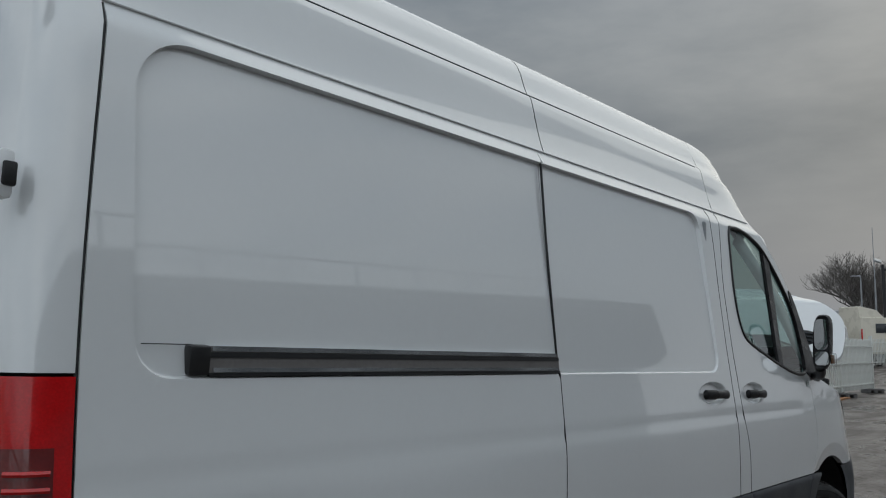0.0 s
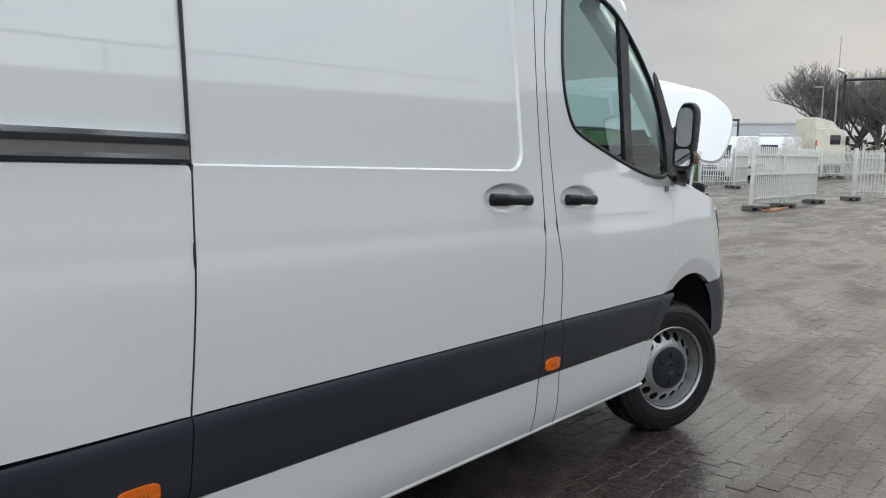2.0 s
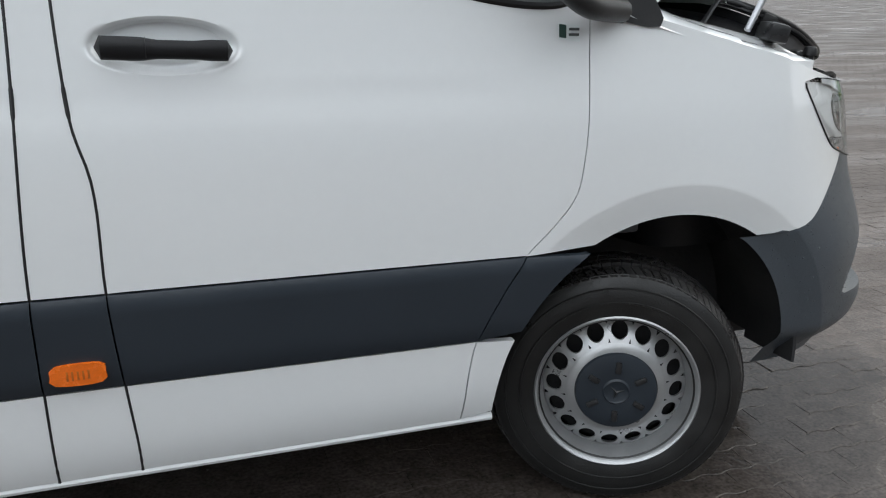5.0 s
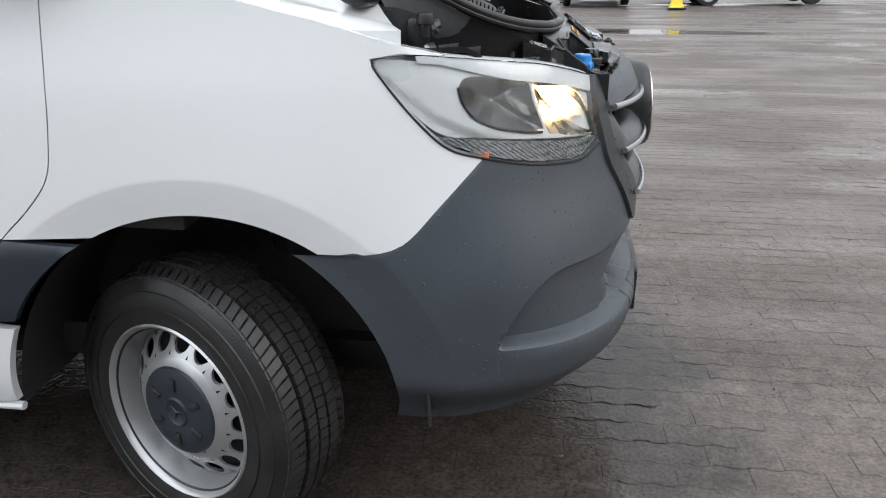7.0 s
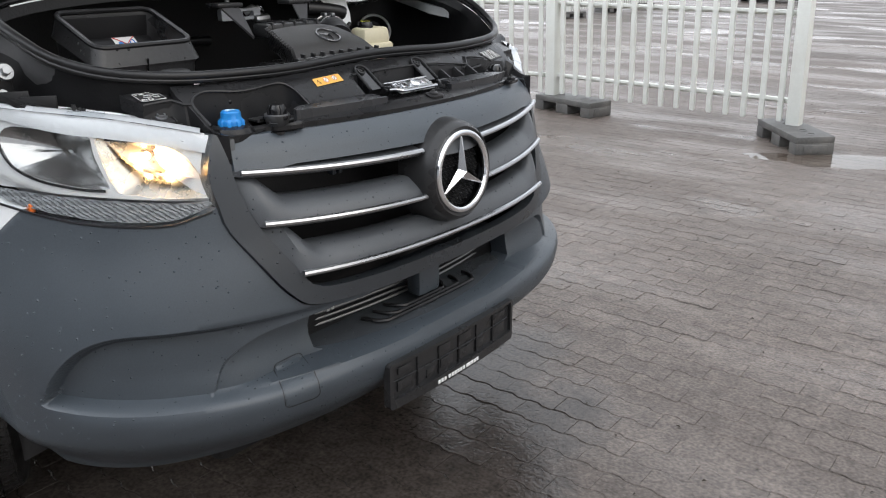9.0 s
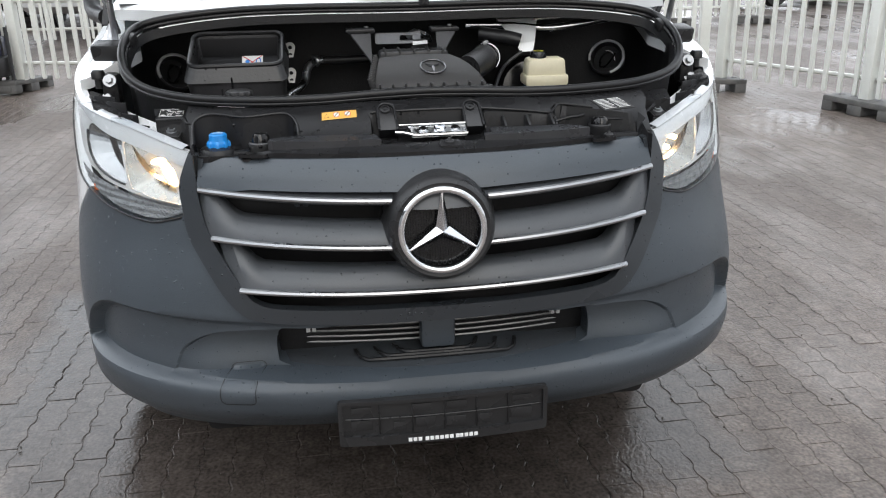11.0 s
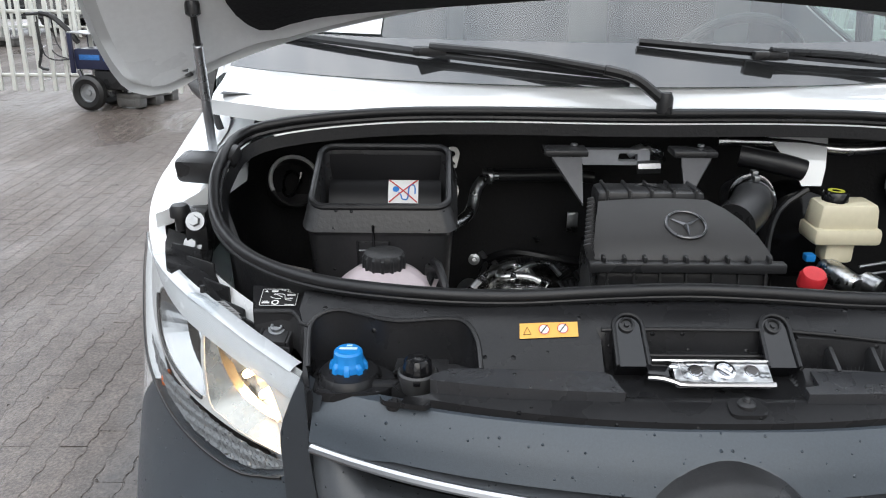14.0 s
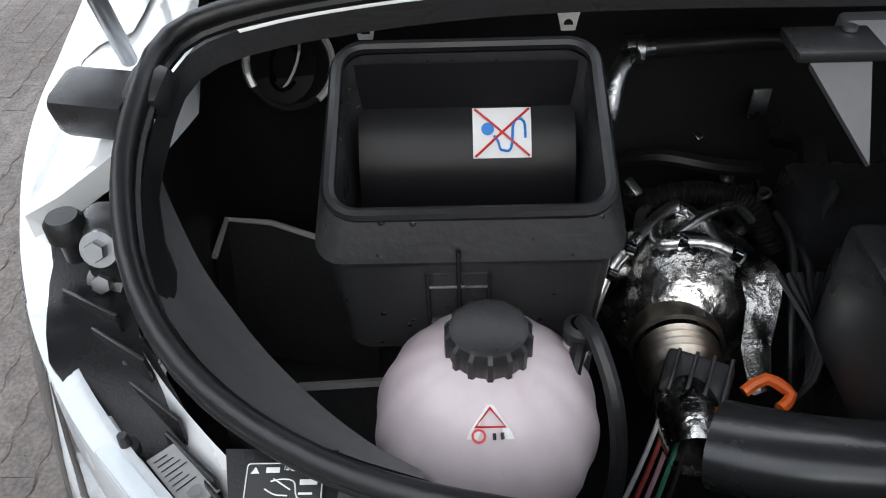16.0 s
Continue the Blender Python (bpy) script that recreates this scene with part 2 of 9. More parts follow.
class Geo:
    """Collects vertices and faces of one part."""

    def __init__(self):
        self.v, self.f = [], []

    def add(self, verts, faces, m=None):
        k = len(self.v)
        self.v += [(m @ Vector(v))[:] for v in verts] if m else [tuple(v) for v in verts]
        self.f += [tuple(i + k for i in f) for f in faces]
        return self

    def bm(self, bm, m=None):
        bm.verts.ensure_lookup_table()
        bm.verts.index_update()
        self.add([v.co[:] for v in bm.verts], [[v.index for v in f.verts] for f in bm.faces], m)
        bm.free()
        return self

    def box(self, size, at=(0, 0, 0), bevel=0.004, rot=(0, 0, 0), taper=1.0, seg=2):
        bm = bmesh.new()
        bmesh.ops.create_cube(bm, size=1)
        for v in bm.verts:
            k = taper if v.co.z > 0 else 1
            v.co = Vector((v.co.x * size[0] * k, v.co.y * size[1] * k, v.co.z * size[2]))
        if bevel:
            bmesh.ops.bevel(bm, geom=bm.edges[:], offset=min(bevel, 0.45 * min(size)), segments=seg, affect="EDGES", profile=0.5)
        return self.bm(bm, pose(*at, *rot))

    def lathe(self, profile, m=None, seg=32, closed=False):
        """profile: (radius, height) round local z."""
        v, f, n = [], [], len(profile)
        for i in range(seg):
            a = 2 * math.pi * i / seg
            v += [(r * math.cos(a), r * math.sin(a), h) for r, h in profile]
        for i in range(seg):
            j = (i + 1) % seg
            for k in range(n if closed else n - 1):
                k2 = (k + 1) % n
                f.append((i * n + k, j * n + k, j * n + k2, i * n + k2))
        return self.add(v, f, m)

    def ribbed(self, profile, m, ribs, depth, seg=96):
        """A turned shape whose rim (radius, height, share) swells into ribs."""
        rings = []
        for r, h, k in profile:
            rings.append([(m @ Vector(((r + depth * k * q) * math.cos(a), (r + depth * k * q) * math.sin(a), h)))[:] for a, q in ((2 * math.pi * i / seg, 1 if math.cos(ribs * 2 * math.pi * i / seg) > .1 else 0) for i in range(seg))])
        return self.loft(rings[::-1])

    def rod(self, a, b, r, sides=12, r2=None):
        a, b = Vector(a), Vector(b)
        m = Matrix.Translation(a) @ (b - a).to_track_quat("Z", "Y").to_matrix().to_4x4()
        h, e = (b - a).length, min(r, r2 or r) * 0.15
        q = r2 or r
        return self.lathe([(0, 0), (r - e, 0), (r, e), (q, h - e), (q - e, h), (0, h)], m, sides)

    def tube(self, pts, r, sides=8, closed=False, flat=1.0, cap=True):
        """A round (or flattened) section swept along points."""
        p = [Vector(q) for q in pts]
        n = len(p)
        ring, up = [], None
        for i in range(n):
            a = p[(i - 1) % n] if closed or i else p[i]
            b = p[(i + 1) % n] if closed or i < n - 1 else p[i]
            d = (b - a).normalized()
            if up is None:
                up = Vector((0, 0, 1)) if abs(d.z) < 0.9 else Vector((1, 0, 0))
            side = d.cross(up).normalized()
            up = side.cross(d).normalized()
            rad = r[i] if isinstance(r, (list, tuple)) else r
            ring.append([p[i] + rad * (math.cos(t) * side + flat * math.sin(t) * up) for t in (2 * math.pi * k / sides for k in range(sides))])
        v = [q[:] for rr in ring for q in rr]
        f = [(i * sides + k, i * sides + (k + 1) % sides, ((i + 1) % n) * sides + (k + 1) % sides, ((i + 1) % n) * sides + k)
             for i in range(n if closed else n - 1) for k in range(sides)]
        if cap and not closed:
            f += [tuple(range(sides))[::-1], tuple((n - 1) * sides + k for k in range(sides))]
        return self.add(v, f)

    def loft(self, rings, closed_ring=True, caps=True):
        n = len(rings[0])
        v = [q for r in rings for q in r]
        f = [(i * n + k, i * n + (k + 1) % n, (i + 1) * n + (k + 1) % n, (i + 1) * n + k)
             for i in range(len(rings) - 1) for k in range(n if closed_ring else n - 1)]
        if caps:
            f += [tuple(range(n))[::-1], tuple((len(rings) - 1) * n + k for k in range(n))]
        return self.add(v, f)

    def make(self, name, mat, parent=None, label="", smooth=True):
        return mesh_object(name, self.v, self.f, mat, parent, label, smooth)


def spline(points, step=0.02, closed=False):
    """A smooth line through points, sampled about every step metres."""
    p = [np.array(q, float) for q in points]
    n, out = len(p), []
    for i in range(n if closed else n - 1):
        a, b, c, d = (p[(i + k) % n] if closed else p[min(max(i + k, 0), n - 1)] for k in (-1, 0, 1, 2))
        m = max(1, int(np.linalg.norm(c - b) / step))
        for k in range(m):
            t = k / m
            out.append(0.5 * (2 * b + (c - a) * t + (2 * a - 5 * b + 4 * c - d) * t * t + (3 * b - 3 * c + d - a) * t ** 3))
    if not closed:
        out.append(p[-1])
    return out


def dense(points, step=0.02, closed=True):
    """Straight runs between corners, sampled."""
    p = [np.array(q, float) for q in points]
    out = []
    for a, b in zip(p, p[1:] + (p[:1] if closed else [])):
        m = max(1, int(np.linalg.norm(b - a) / step))
        out += [a + (b - a) * k / m for k in range(m)]
    return out if closed else out + [p[-1]]


def rounded(x0, z0, x1, z1, r, step=0.02):
    """A rounded rectangle as an outline."""
    pts = []
    for cx, cz, a0 in ((x1 - r, z1 - r, 0), (x0 + r, z1 - r, 90), (x0 + r, z0 + r, 180), (x1 - r, z0 + r, 270)):
        pts += [(cx + r * math.cos(radians(a0 + a)), cz + r * math.sin(radians(a0 + a))) for a in range(0, 91, 15)]
    return dense(pts, step)


def inside(poly, pts):
    poly, pts = np.asarray(poly, float), np.asarray(pts, float)
    x, y, hit = pts[:, 0], pts[:, 1], np.zeros(len(pts), bool)
    for (ax, ay), (bx, by) in zip(poly, np.roll(poly, -1, 0)):
        if ay != by:
            hit ^= ((ay > y) != (by > y)) & (x < (bx - ax) * (y - ay) / (by - ay) + ax)
    return hit


def inset(poly, d):
    """The outline moved inwards by d."""
    p = np.asarray(poly, float)
    area = np.sum(p[:, 0] * np.roll(p[:, 1], -1) - np.roll(p[:, 0], -1) * p[:, 1])
    t = np.roll(p, -1, 0) - np.roll(p, 1, 0)
    t /= np.maximum(np.linalg.norm(t, axis=1, keepdims=True), 1e-9)
    return p + np.stack([-t[:, 1], t[:, 0]], 1) * (d if area > 0 else -d)


def skin(outline, fmap, res=0.03, holes=(), gap=0.0, depth=None, inward=(0, 1, 0), extra=()):
    """Verts and faces of a panel: the inside of an outline in two parameters, laid on the surface fmap, with edges turned in by depth."""
    from mathutils.geometry import delaunay_2d_cdt
    loops = [inset(outline, gap)] + [np.asarray(h, float) for h in holes]
    pts = [q for lp in loops for q in lp]
    edges, k = [], 0
    for lp in loops:
        edges += [(k + i, k + (i + 1) % len(lp)) for i in range(len(lp))]
        k += len(lp)
    border = np.array(pts)
    lo, hi = border.min(0), border.max(0)
    gx, gy = np.meshgrid(np.arange(lo[0] + res / 2, hi[0], res), np.arange(lo[1] + res / 2, hi[1], res))
    grid = np.stack([gx.ravel(), gy.ravel()], 1)
    if len(extra):
        add = np.asarray(extra, float)
        add = add[((add > lo) & (add < hi)).all(1)]
        if len(add):
            far = np.ones(len(grid), bool)
            for i in range(0, len(add), 200):
                far &= ((grid[:, None] - add[None, i:i + 200]) ** 2).sum(-1).min(1) > (.4 * res) ** 2
            grid = np.concatenate([grid[far], add])
    ok = inside(loops[0], grid)
    for h in loops[1:]:
        ok &= ~inside(h, grid)
    grid = grid[ok]
    if len(grid):
        near = np.full(len(grid), 1e9)
        for i in range(0, len(border), 200):
            near = np.minimum(near, ((grid[:, None] - border[None, i:i + 200]) ** 2).sum(-1).min(1))
        grid = grid[near > (0.2 * res if len(extra) else 0.45 * res) ** 2]
    allp = [Vector(q) for q in np.concatenate([border, grid])] if len(grid) else [Vector(q) for q in border]
    vo, _, fo, vsrc, _, _ = delaunay_2d_cdt(allp, edges, [], 0, 1e-6)
    v2 = np.array([q[:] for q in vo])
    tri = np.array([f for f in fo if len(f) == 3])
    mid = v2[tri].mean(1)
    ok = inside(loops[0], mid)
    for h in loops[1:]:
        ok &= ~inside(h, mid)
    tri = tri[ok]
    v3 = [Vector(fmap(a, b)) for a, b in v2]
    faces = [tuple(int(i) for i in t) for t in tri]
    if faces:
        a, b, c = (v3[i] for i in faces[len(faces) // 2])
        if (b - a).cross(c - a).dot(Vector(inward)) > 0:
            faces = [f[::-1] for f in faces]
    if depth:
        count = {}
        for f in faces:
            for i in range(3):
                e = (f[i], f[(i + 1) % 3])
                key = tuple(sorted(e))
                count[key] = None if key in count else e
        rim = [e for e in count.values() if e]
        back = {}
        for a, b in rim:
            for i in (a, b):
                if i not in back:
                    back[i] = len(v3)
                    v3.append(v3[i] + Vector(inward) * depth)
        faces += [(b, a, back[a], back[b]) for a, b in rim]
    return [q[:] for q in v3], faces


def panel(name, outline, fmap, mat, parent, label="", **kw):
    v, f = skin(outline, fmap, **kw)
    return mesh_object(name, v, f, mat, parent, label)


def thing(name, m, label, category, group="", kind=""):
    ob = new(name)
    ob.matrix_world = m
    return tagged(ob, label, category, group, kind)


def text_mesh(name, words, size, m, mat, parent, label="", depth=0.0005, extrude_bold=0.0):
    cu = bpy.data.curves.new(name, "FONT")
    cu.body, cu.size, cu.extrude, cu.offset = words, size, depth, extrude_bold
    cu.align_x, cu.align_y = "CENTER", "CENTER"
    tmp = bpy.data.objects.new(name, cu)
    scene.collection.objects.link(tmp)
    me = bpy.data.meshes.new_from_object(tmp.evaluated_get(bpy.context.evaluated_depsgraph_get()))
    bpy.data.objects.remove(tmp)
    me.name = name
    me.materials.clear()
    me.materials.append(mat)
    ob = new(name, me)
    ob.parent = parent
    ob.matrix_local = m
    return tagged(ob, label) if label else ob

def hermite(xs, ys):
    """A smooth curve through knots, as a function."""
    xs, ys = np.array(xs, float), np.array(ys, float)
    d = np.diff(ys) / np.diff(xs)
    m = np.r_[d[0], (d[:-1] + d[1:]) / 2, d[-1]]
    m[1:-1][d[:-1] * d[1:] <= 0] = 0

    def f(x):
        i = min(max(int(np.searchsorted(xs, x)) - 1, 0), len(xs) - 2)
        h = xs[i + 1] - xs[i]
        t = min(max((x - xs[i]) / h, 0), 1)
        return float((2 * t**3 - 3 * t * t + 1) * ys[i] + (t**3 - 2 * t * t + t) * h * m[i] + (3 * t * t - 2 * t**3) * ys[i + 1] + (t**3 - t * t) * h * m[i + 1])
    return f


def ease(a, b, x):
    t = min(max((x - a) / (b - a), 0.0), 1.0)
    return t * t * (3 - 2 * t)


X0, ARC = 0.30, 1.20
WIDTH = hermite([.30, .345, .40, .55, .66, .775, .95, 1.10, 1.15, 1.25, 1.37, 1.43, 1.80, 2.10, 2.15, 2.20, 2.24, 2.44, 2.47],
                [.935, .956, .972, .985, .991, .993, .992, .984, .977, .962, .945, .936, .888, .848, .838, .806, .795, .735, .715])
FRONT = hermite([.30, .36, .42, .50, .56, .62, .70, .85, .95, 1.05, 1.12, 1.20], [1.04, 1.075, 1.10, 1.11, 1.105, 1.09, 1.095, 1.105, 1.10, 1.075, 1.04, 0.98])
FULL_P = hermite([.30, .60, .90, 1.2], [3.2, 3.2, 2.35, 2.3])
FULL_Q = hermite([.30, .60, .90, 1.2], [3.0, 3.0, 2.1, 2.05])


def half_width(x, z):
    return WIDTH(z) * (1 - 0.012 * ease(-0.2, 0.5, x) * ease(0.85, 1.1, z))


def nose_x(y, z):
    """How far forward the nose stands at a distance y from the middle."""
    k = max(0.0, 1 - (min(abs(y) / half_width(X0, z), 1)) ** FULL_Q(z))
    return X0 + (FRONT(z) - X0) * k ** (1 / FULL_P(z))


def by_x(x, z):
    """The outline coordinate of a point of the flank or corner at x."""
    if x <= X0:
        return (x, z)
    u = math.acos(min(1, ((x - X0) / (FRONT(z) - X0)) ** (FULL_P(z) / 2)))
    return (X0 + ARC * (1 - u / (math.pi / 2)), z)


def by_y(y, z):
    u = math.asin(min(1, (abs(y) / half_width(X0, z)) ** (FULL_Q(z) / 2)))
    return (X0 + ARC * (1 - u / (math.pi / 2)), z)


def body(a, z, out=0.0, side=-1):
    """A point of the body's skin, from its outline coordinate and height."""
    if a <= X0:
        return (a, side * (half_width(a, z) + out), z)
    u = (1 - min((a - X0) / ARC, 1.0)) * math.pi / 2
    c, s = max(math.cos(u), 0) ** (2 / FULL_P(z)), max(math.sin(u), 0) ** (2 / FULL_Q(z))
    w = half_width(X0, z)
    return (X0 + (FRONT(z) - X0) * c + out * math.cos(u), side * (w * s + out * math.sin(u)), z)

# ---- the van ----
RAKE = 2.2
VAN = Matrix.Translation((0, 0, 0.35)) @ Matrix.Rotation(radians(RAKE), 4, "Y") @ Matrix.Translation((0, 0, -0.35))
van = thing("delivery_van", VAN, "white high-roof panel van, bonnet raised, dark grey bumper, on wet paving", "van")
MID = X0 + ARC


def shell(a, z, out=0.0):
    """The whole skin, right flank to left flank: past the middle the outline coordinate runs down the other side."""
    return body(a, z, out, -1) if a <= MID else body(2 * MID - a, z, out, 1)


def both(half):
    """A half outline from the middle line closed by its mirror image."""
    return list(half) + [(2 * MID - a, z) for a, z in half[::-1]]


def sheet(name, outline, mat, label="", out=0.0, res=0.03, depth=0.022, gap=0.0024, holes=(), side=-1, field=None, parent=None, extra=()):
    """A body panel on one flank."""
    fm = (lambda a, z: body(a, z, out + field(a, z), side)) if field else (lambda a, z: body(a, z, out, side))
    mid = np.mean(np.asarray(outline), 0)
    inward = (0, -side, 0) if mid[0] < 0.4 else (-0.75, -side * 0.66, 0)
    return panel(name, outline, fm, mat, parent or van, label, res=res, depth=depth, gap=gap, holes=holes, inward=inward, extra=extra)


ARCH_F = [(0.11 + 0.483 * math.cos(t), 0.36 + 0.483 * math.sin(t)) for t in np.linspace(radians(180), radians(0), 60)]
ARCH_R = [(-3.66 + 0.455 * math.cos(t), 0.36 + 0.455 * math.sin(t)) for t in np.linspace(radians(180), radians(0), 60)]


def arch(pts, z0, z1, x0=-9, x1=9):
    return [p for p in pts if z0 <= p[1] <= z1 and x0 <= p[0] <= x1]


SEAM_SLIDE = hermite([.30, .40, .58, .79, 1.37, 2.15, 2.22, 2.45], [-2.95, -2.945, -2.926, -2.916, -2.883, -2.85, -2.835, -2.79])
SEAM_PILLAR = hermite([.30, .55, .78, 1.16, 1.72, 2.21], [-1.372, -1.374, -1.376, -1.362, -1.352, -1.325])
SEAM_DOOR = hermite([.30, .40, .54, .776, 1.008, 1.098, 1.156, 1.73, 2.21], [-1.205, -1.206, -1.218, -1.238, -1.244, -1.266, -1.273, -1.285, -1.20])
SEAM_FRONT = hermite([.33, .57, .653, .775, .84, .909, 1.0, 1.27, 1.36], [-.459, -.432, -.395, -.316, -.25, -.196, -.177, -.171, -.17])
REAR = hermite([.30, 1.37, 2.19, 2.5], [-4.612, -4.603, -4.551, -4.52])
BAND0, BAND1, SILL, GUTTER = 0.568, 0.775, 0.345, 2.205


def seam(f, z0, z1, step=0.02):
    return [(f(z), z) for z in np.linspace(z0, z1, max(2, int(abs(z1 - z0) / step)))]


def strip(f0, f1, z0, z1):
    """The outline between two seams."""
    return dense(seam(f0, z0, z1), 0.025, False) + dense(seam(f1, z1, z0), 0.025, False)


PRESS = [rounded(-4.485, 1.362, -1.475, 2.150, .085, .009)]


def rear_flare(a, z):
    """The flank swells over the rear wheel, and a band round the arch turns in."""
    d = math.hypot(a + 3.66, z - .36)
    return .010 * ease(.86, .56, d) - .014 * min(max((.522 - d) / .055, 0), 1)


def pressed(a, z):
    """The shallow pressing in the upper flank, and the soft waist line."""
    r = .15 if a < -4 and z > 1.8 else .085
    dx, dz = max(-4.485 + r - a, a + 1.475 + r), max(1.362 + r - z, z - 2.150 + r)
    edge = math.hypot(max(dx, 0), max(dz, 0)) - r if max(dx, dz) > 0 else -r
    return -(0.011 + 0.011 * ease(1.42, 2.14, z)) * ease(.001, -.004, edge) - 0.003 * ease(0.03, 0.0, abs(z - 1.155)) + rear_flare(a, z)


PRESS_LINES = [q for d in (-.006, -.001, .0008, .0024, .004, .009, .016) for q in inset(PRESS[0], d) if not (q[0] < -4.335 and q[1] > 2.0)]
PRESS_LINES += [(-3.66 + r * math.cos(t), .36 + r * math.sin(t)) for r in (.507, .519, .5225, .530) for t in np.linspace(.65, 2.5, 110)]
PRESS_LINES += [(-4.335 + (.15 - d) * math.cos(t), 2.0 + (.15 - d) * math.sin(t)) for d in (-.006, -.001, .0008, .0024, .004, .009, .016) for t in np.linspace(math.pi / 2, math.pi, 26)]


def handle_dish(x0, x1, z):
    cx, hw = (x0 + x1) / 2, (x1 - x0) / 2
    return lambda a, zz: -0.028 * ease(1.0, 0.72, math.hypot((a - cx) / hw, (zz - z) / 0.055) ** 1.0)


def dish_lines(x0, x1, z):
    return [((x0 + x1) / 2 + k * (x1 - x0) / 2 * math.cos(t), z + k * .055 * math.sin(t)) for k in (.2, .4, .54, .64, .70, .76, .82, .88, .94, 1.0, 1.07) for t in np.linspace(0, 2 * math.pi, 130, endpoint=False)]


def door_handle(x0, x1, z, parent):
    """A long pull handle over a dished recess, with a darker paddle and a lock barrel."""
    y = -WIDTH(z)
    g = Geo()
    n = 24
    rings = []
    for i in range(n + 1):
        t = i / n
        x = x0 + (x1 - x0) * t
        h = (0.0225 - 0.0045 * ease(.30, .46, t) + 0.0025 * ease(.70, .85, t)) * min(1, (math.sin(math.pi * min(max(t, 0.0), 1)) * 7) ** 0.5 + 0.05)
        dep = 0.014 * min(1, (math.sin(math.pi * t) * 6) ** 0.5 + 0.05)
        bow = 0.012 * math.sin(math.pi * t)
        rings.append([(x, y - 0.012 - bow + dep * math.cos(k), z - 0.006 * t + h * math.sin(k)) for k in np.linspace(0, 2 * math.pi, 14, endpoint=False)])
    g.loft(rings)
    h = g.make("door_handle", HANDLE, parent, "black textured plastic pull handle")
    Geo().tube([(x0 + (x1 - x0) * .36, y - .024 + .016 * math.cos(k), z + .0195 * math.sin(k)) for k in np.linspace(1.6, 4.7, 12)], .0008, 5).make("handle_joint", RUBBER, h)
    return h


# dark strips set in the panel gaps, standing in for the shade inside them
for f, z0, z1 in ((SEAM_SLIDE, BAND0, GUTTER), (SEAM_FRONT, BAND0, 1.34), (REAR, BAND0, GUTTER)):
    Geo().tube([body(a, z, -.0095, -1) for a, z in seam(f, z0, z1)], .0052, 6).make("gap_shade", RUBBER, van, "black strip in the panel gap that stands in for its shade")
Geo().tube([body(a, GUTTER, -.006, -1) for a in np.linspace(-4.55, -.9, 60)], .0036, 6).make("gutter_shade", RUBBER, van)

Geo().tube([body(a, 1.436, .0004, -1) for a in np.linspace(-4.47, -4.35, 8)], .0013, 5).make("flank_seam", RUBBER, van)

# right flank, piece by piece
quarter = seam(REAR, GUTTER, BAND1)[:-1] + [(REAR(BAND1), BAND1)] + arch(ARCH_R, BAND1 - 0.001, 9) + seam(SEAM_SLIDE, BAND1, GUTTER)
sheet("rear_quarter", dense(quarter, 0.02), PAINT, "white pressed steel flank with a shallow recessed field", res=0.022, field=pressed, extra=PRESS_LINES)
slide = strip(SEAM_PILLAR, SEAM_SLIDE, BAND1, GUTTER)
dish1 = handle_dish(-1.745, -1.435, 1.264)
slide_door = sheet("sliding_door", slide, PAINT, "white sliding side door, shut", res=0.02, field=lambda a, z: pressed(a, z) + dish1(a, z), extra=PRESS_LINES + dish_lines(-1.745, -1.435, 1.264))
sheet("pillar_panel", strip(SEAM_DOOR, SEAM_PILLAR, BAND1, GUTTER), PAINT, res=0.03, field=lambda a, z: -0.003 * ease(0.03, 0.0, abs(z - 1.155)))

# front door with its window cut out
WIN = spline([(-1.10, 2.105), (-1.02, 2.138), (-.90, 2.135), (-.74, 2.10), (-.60, 2.035), (-.40, 1.87), (-.27, 1.71), (-.205, 1.52), (-.195, 1.40),
              (-.23, 1.352), (-.34, 1.345), (-.50, 1.368), (-.665, 1.407), (-.84, 1.455), (-1.00, 1.503), (-1.085, 1.54), (-1.125, 1.60), (-1.148, 1.70), (-1.145, 1.85)], 0.02, True)
A_LINE = [(-.17, 1.36), (-.13, 1.45), (-.15, 1.62), (-.26, 1.82), (-.42, 1.99), (-.60, 2.13), (-.72, 2.185), (-.85, GUTTER)]
door = seam(SEAM_DOOR, GUTTER, BAND1) + seam(SEAM_FRONT, BAND1, 1.36) + spline(A_LINE, 0.02)[1:]
dish2 = handle_dish(-1.235, -0.945, 1.255)
front_door = sheet("front_door", dense(door, 0.02), PAINT, "white cab door, shut", res=0.022, holes=[WIN], field=lambda a, z: dish2(a, z) - 0.003 * ease(0.03, 0.0, abs(z - 1.155)) * ease(-0.3, -0.5, a), extra=dish_lines(-1.235, -0.945, 1.255))
door_handle(-1.725, -1.455, 1.262, slide_door)
door_handle(-1.215, -0.965, 1.253, front_door)

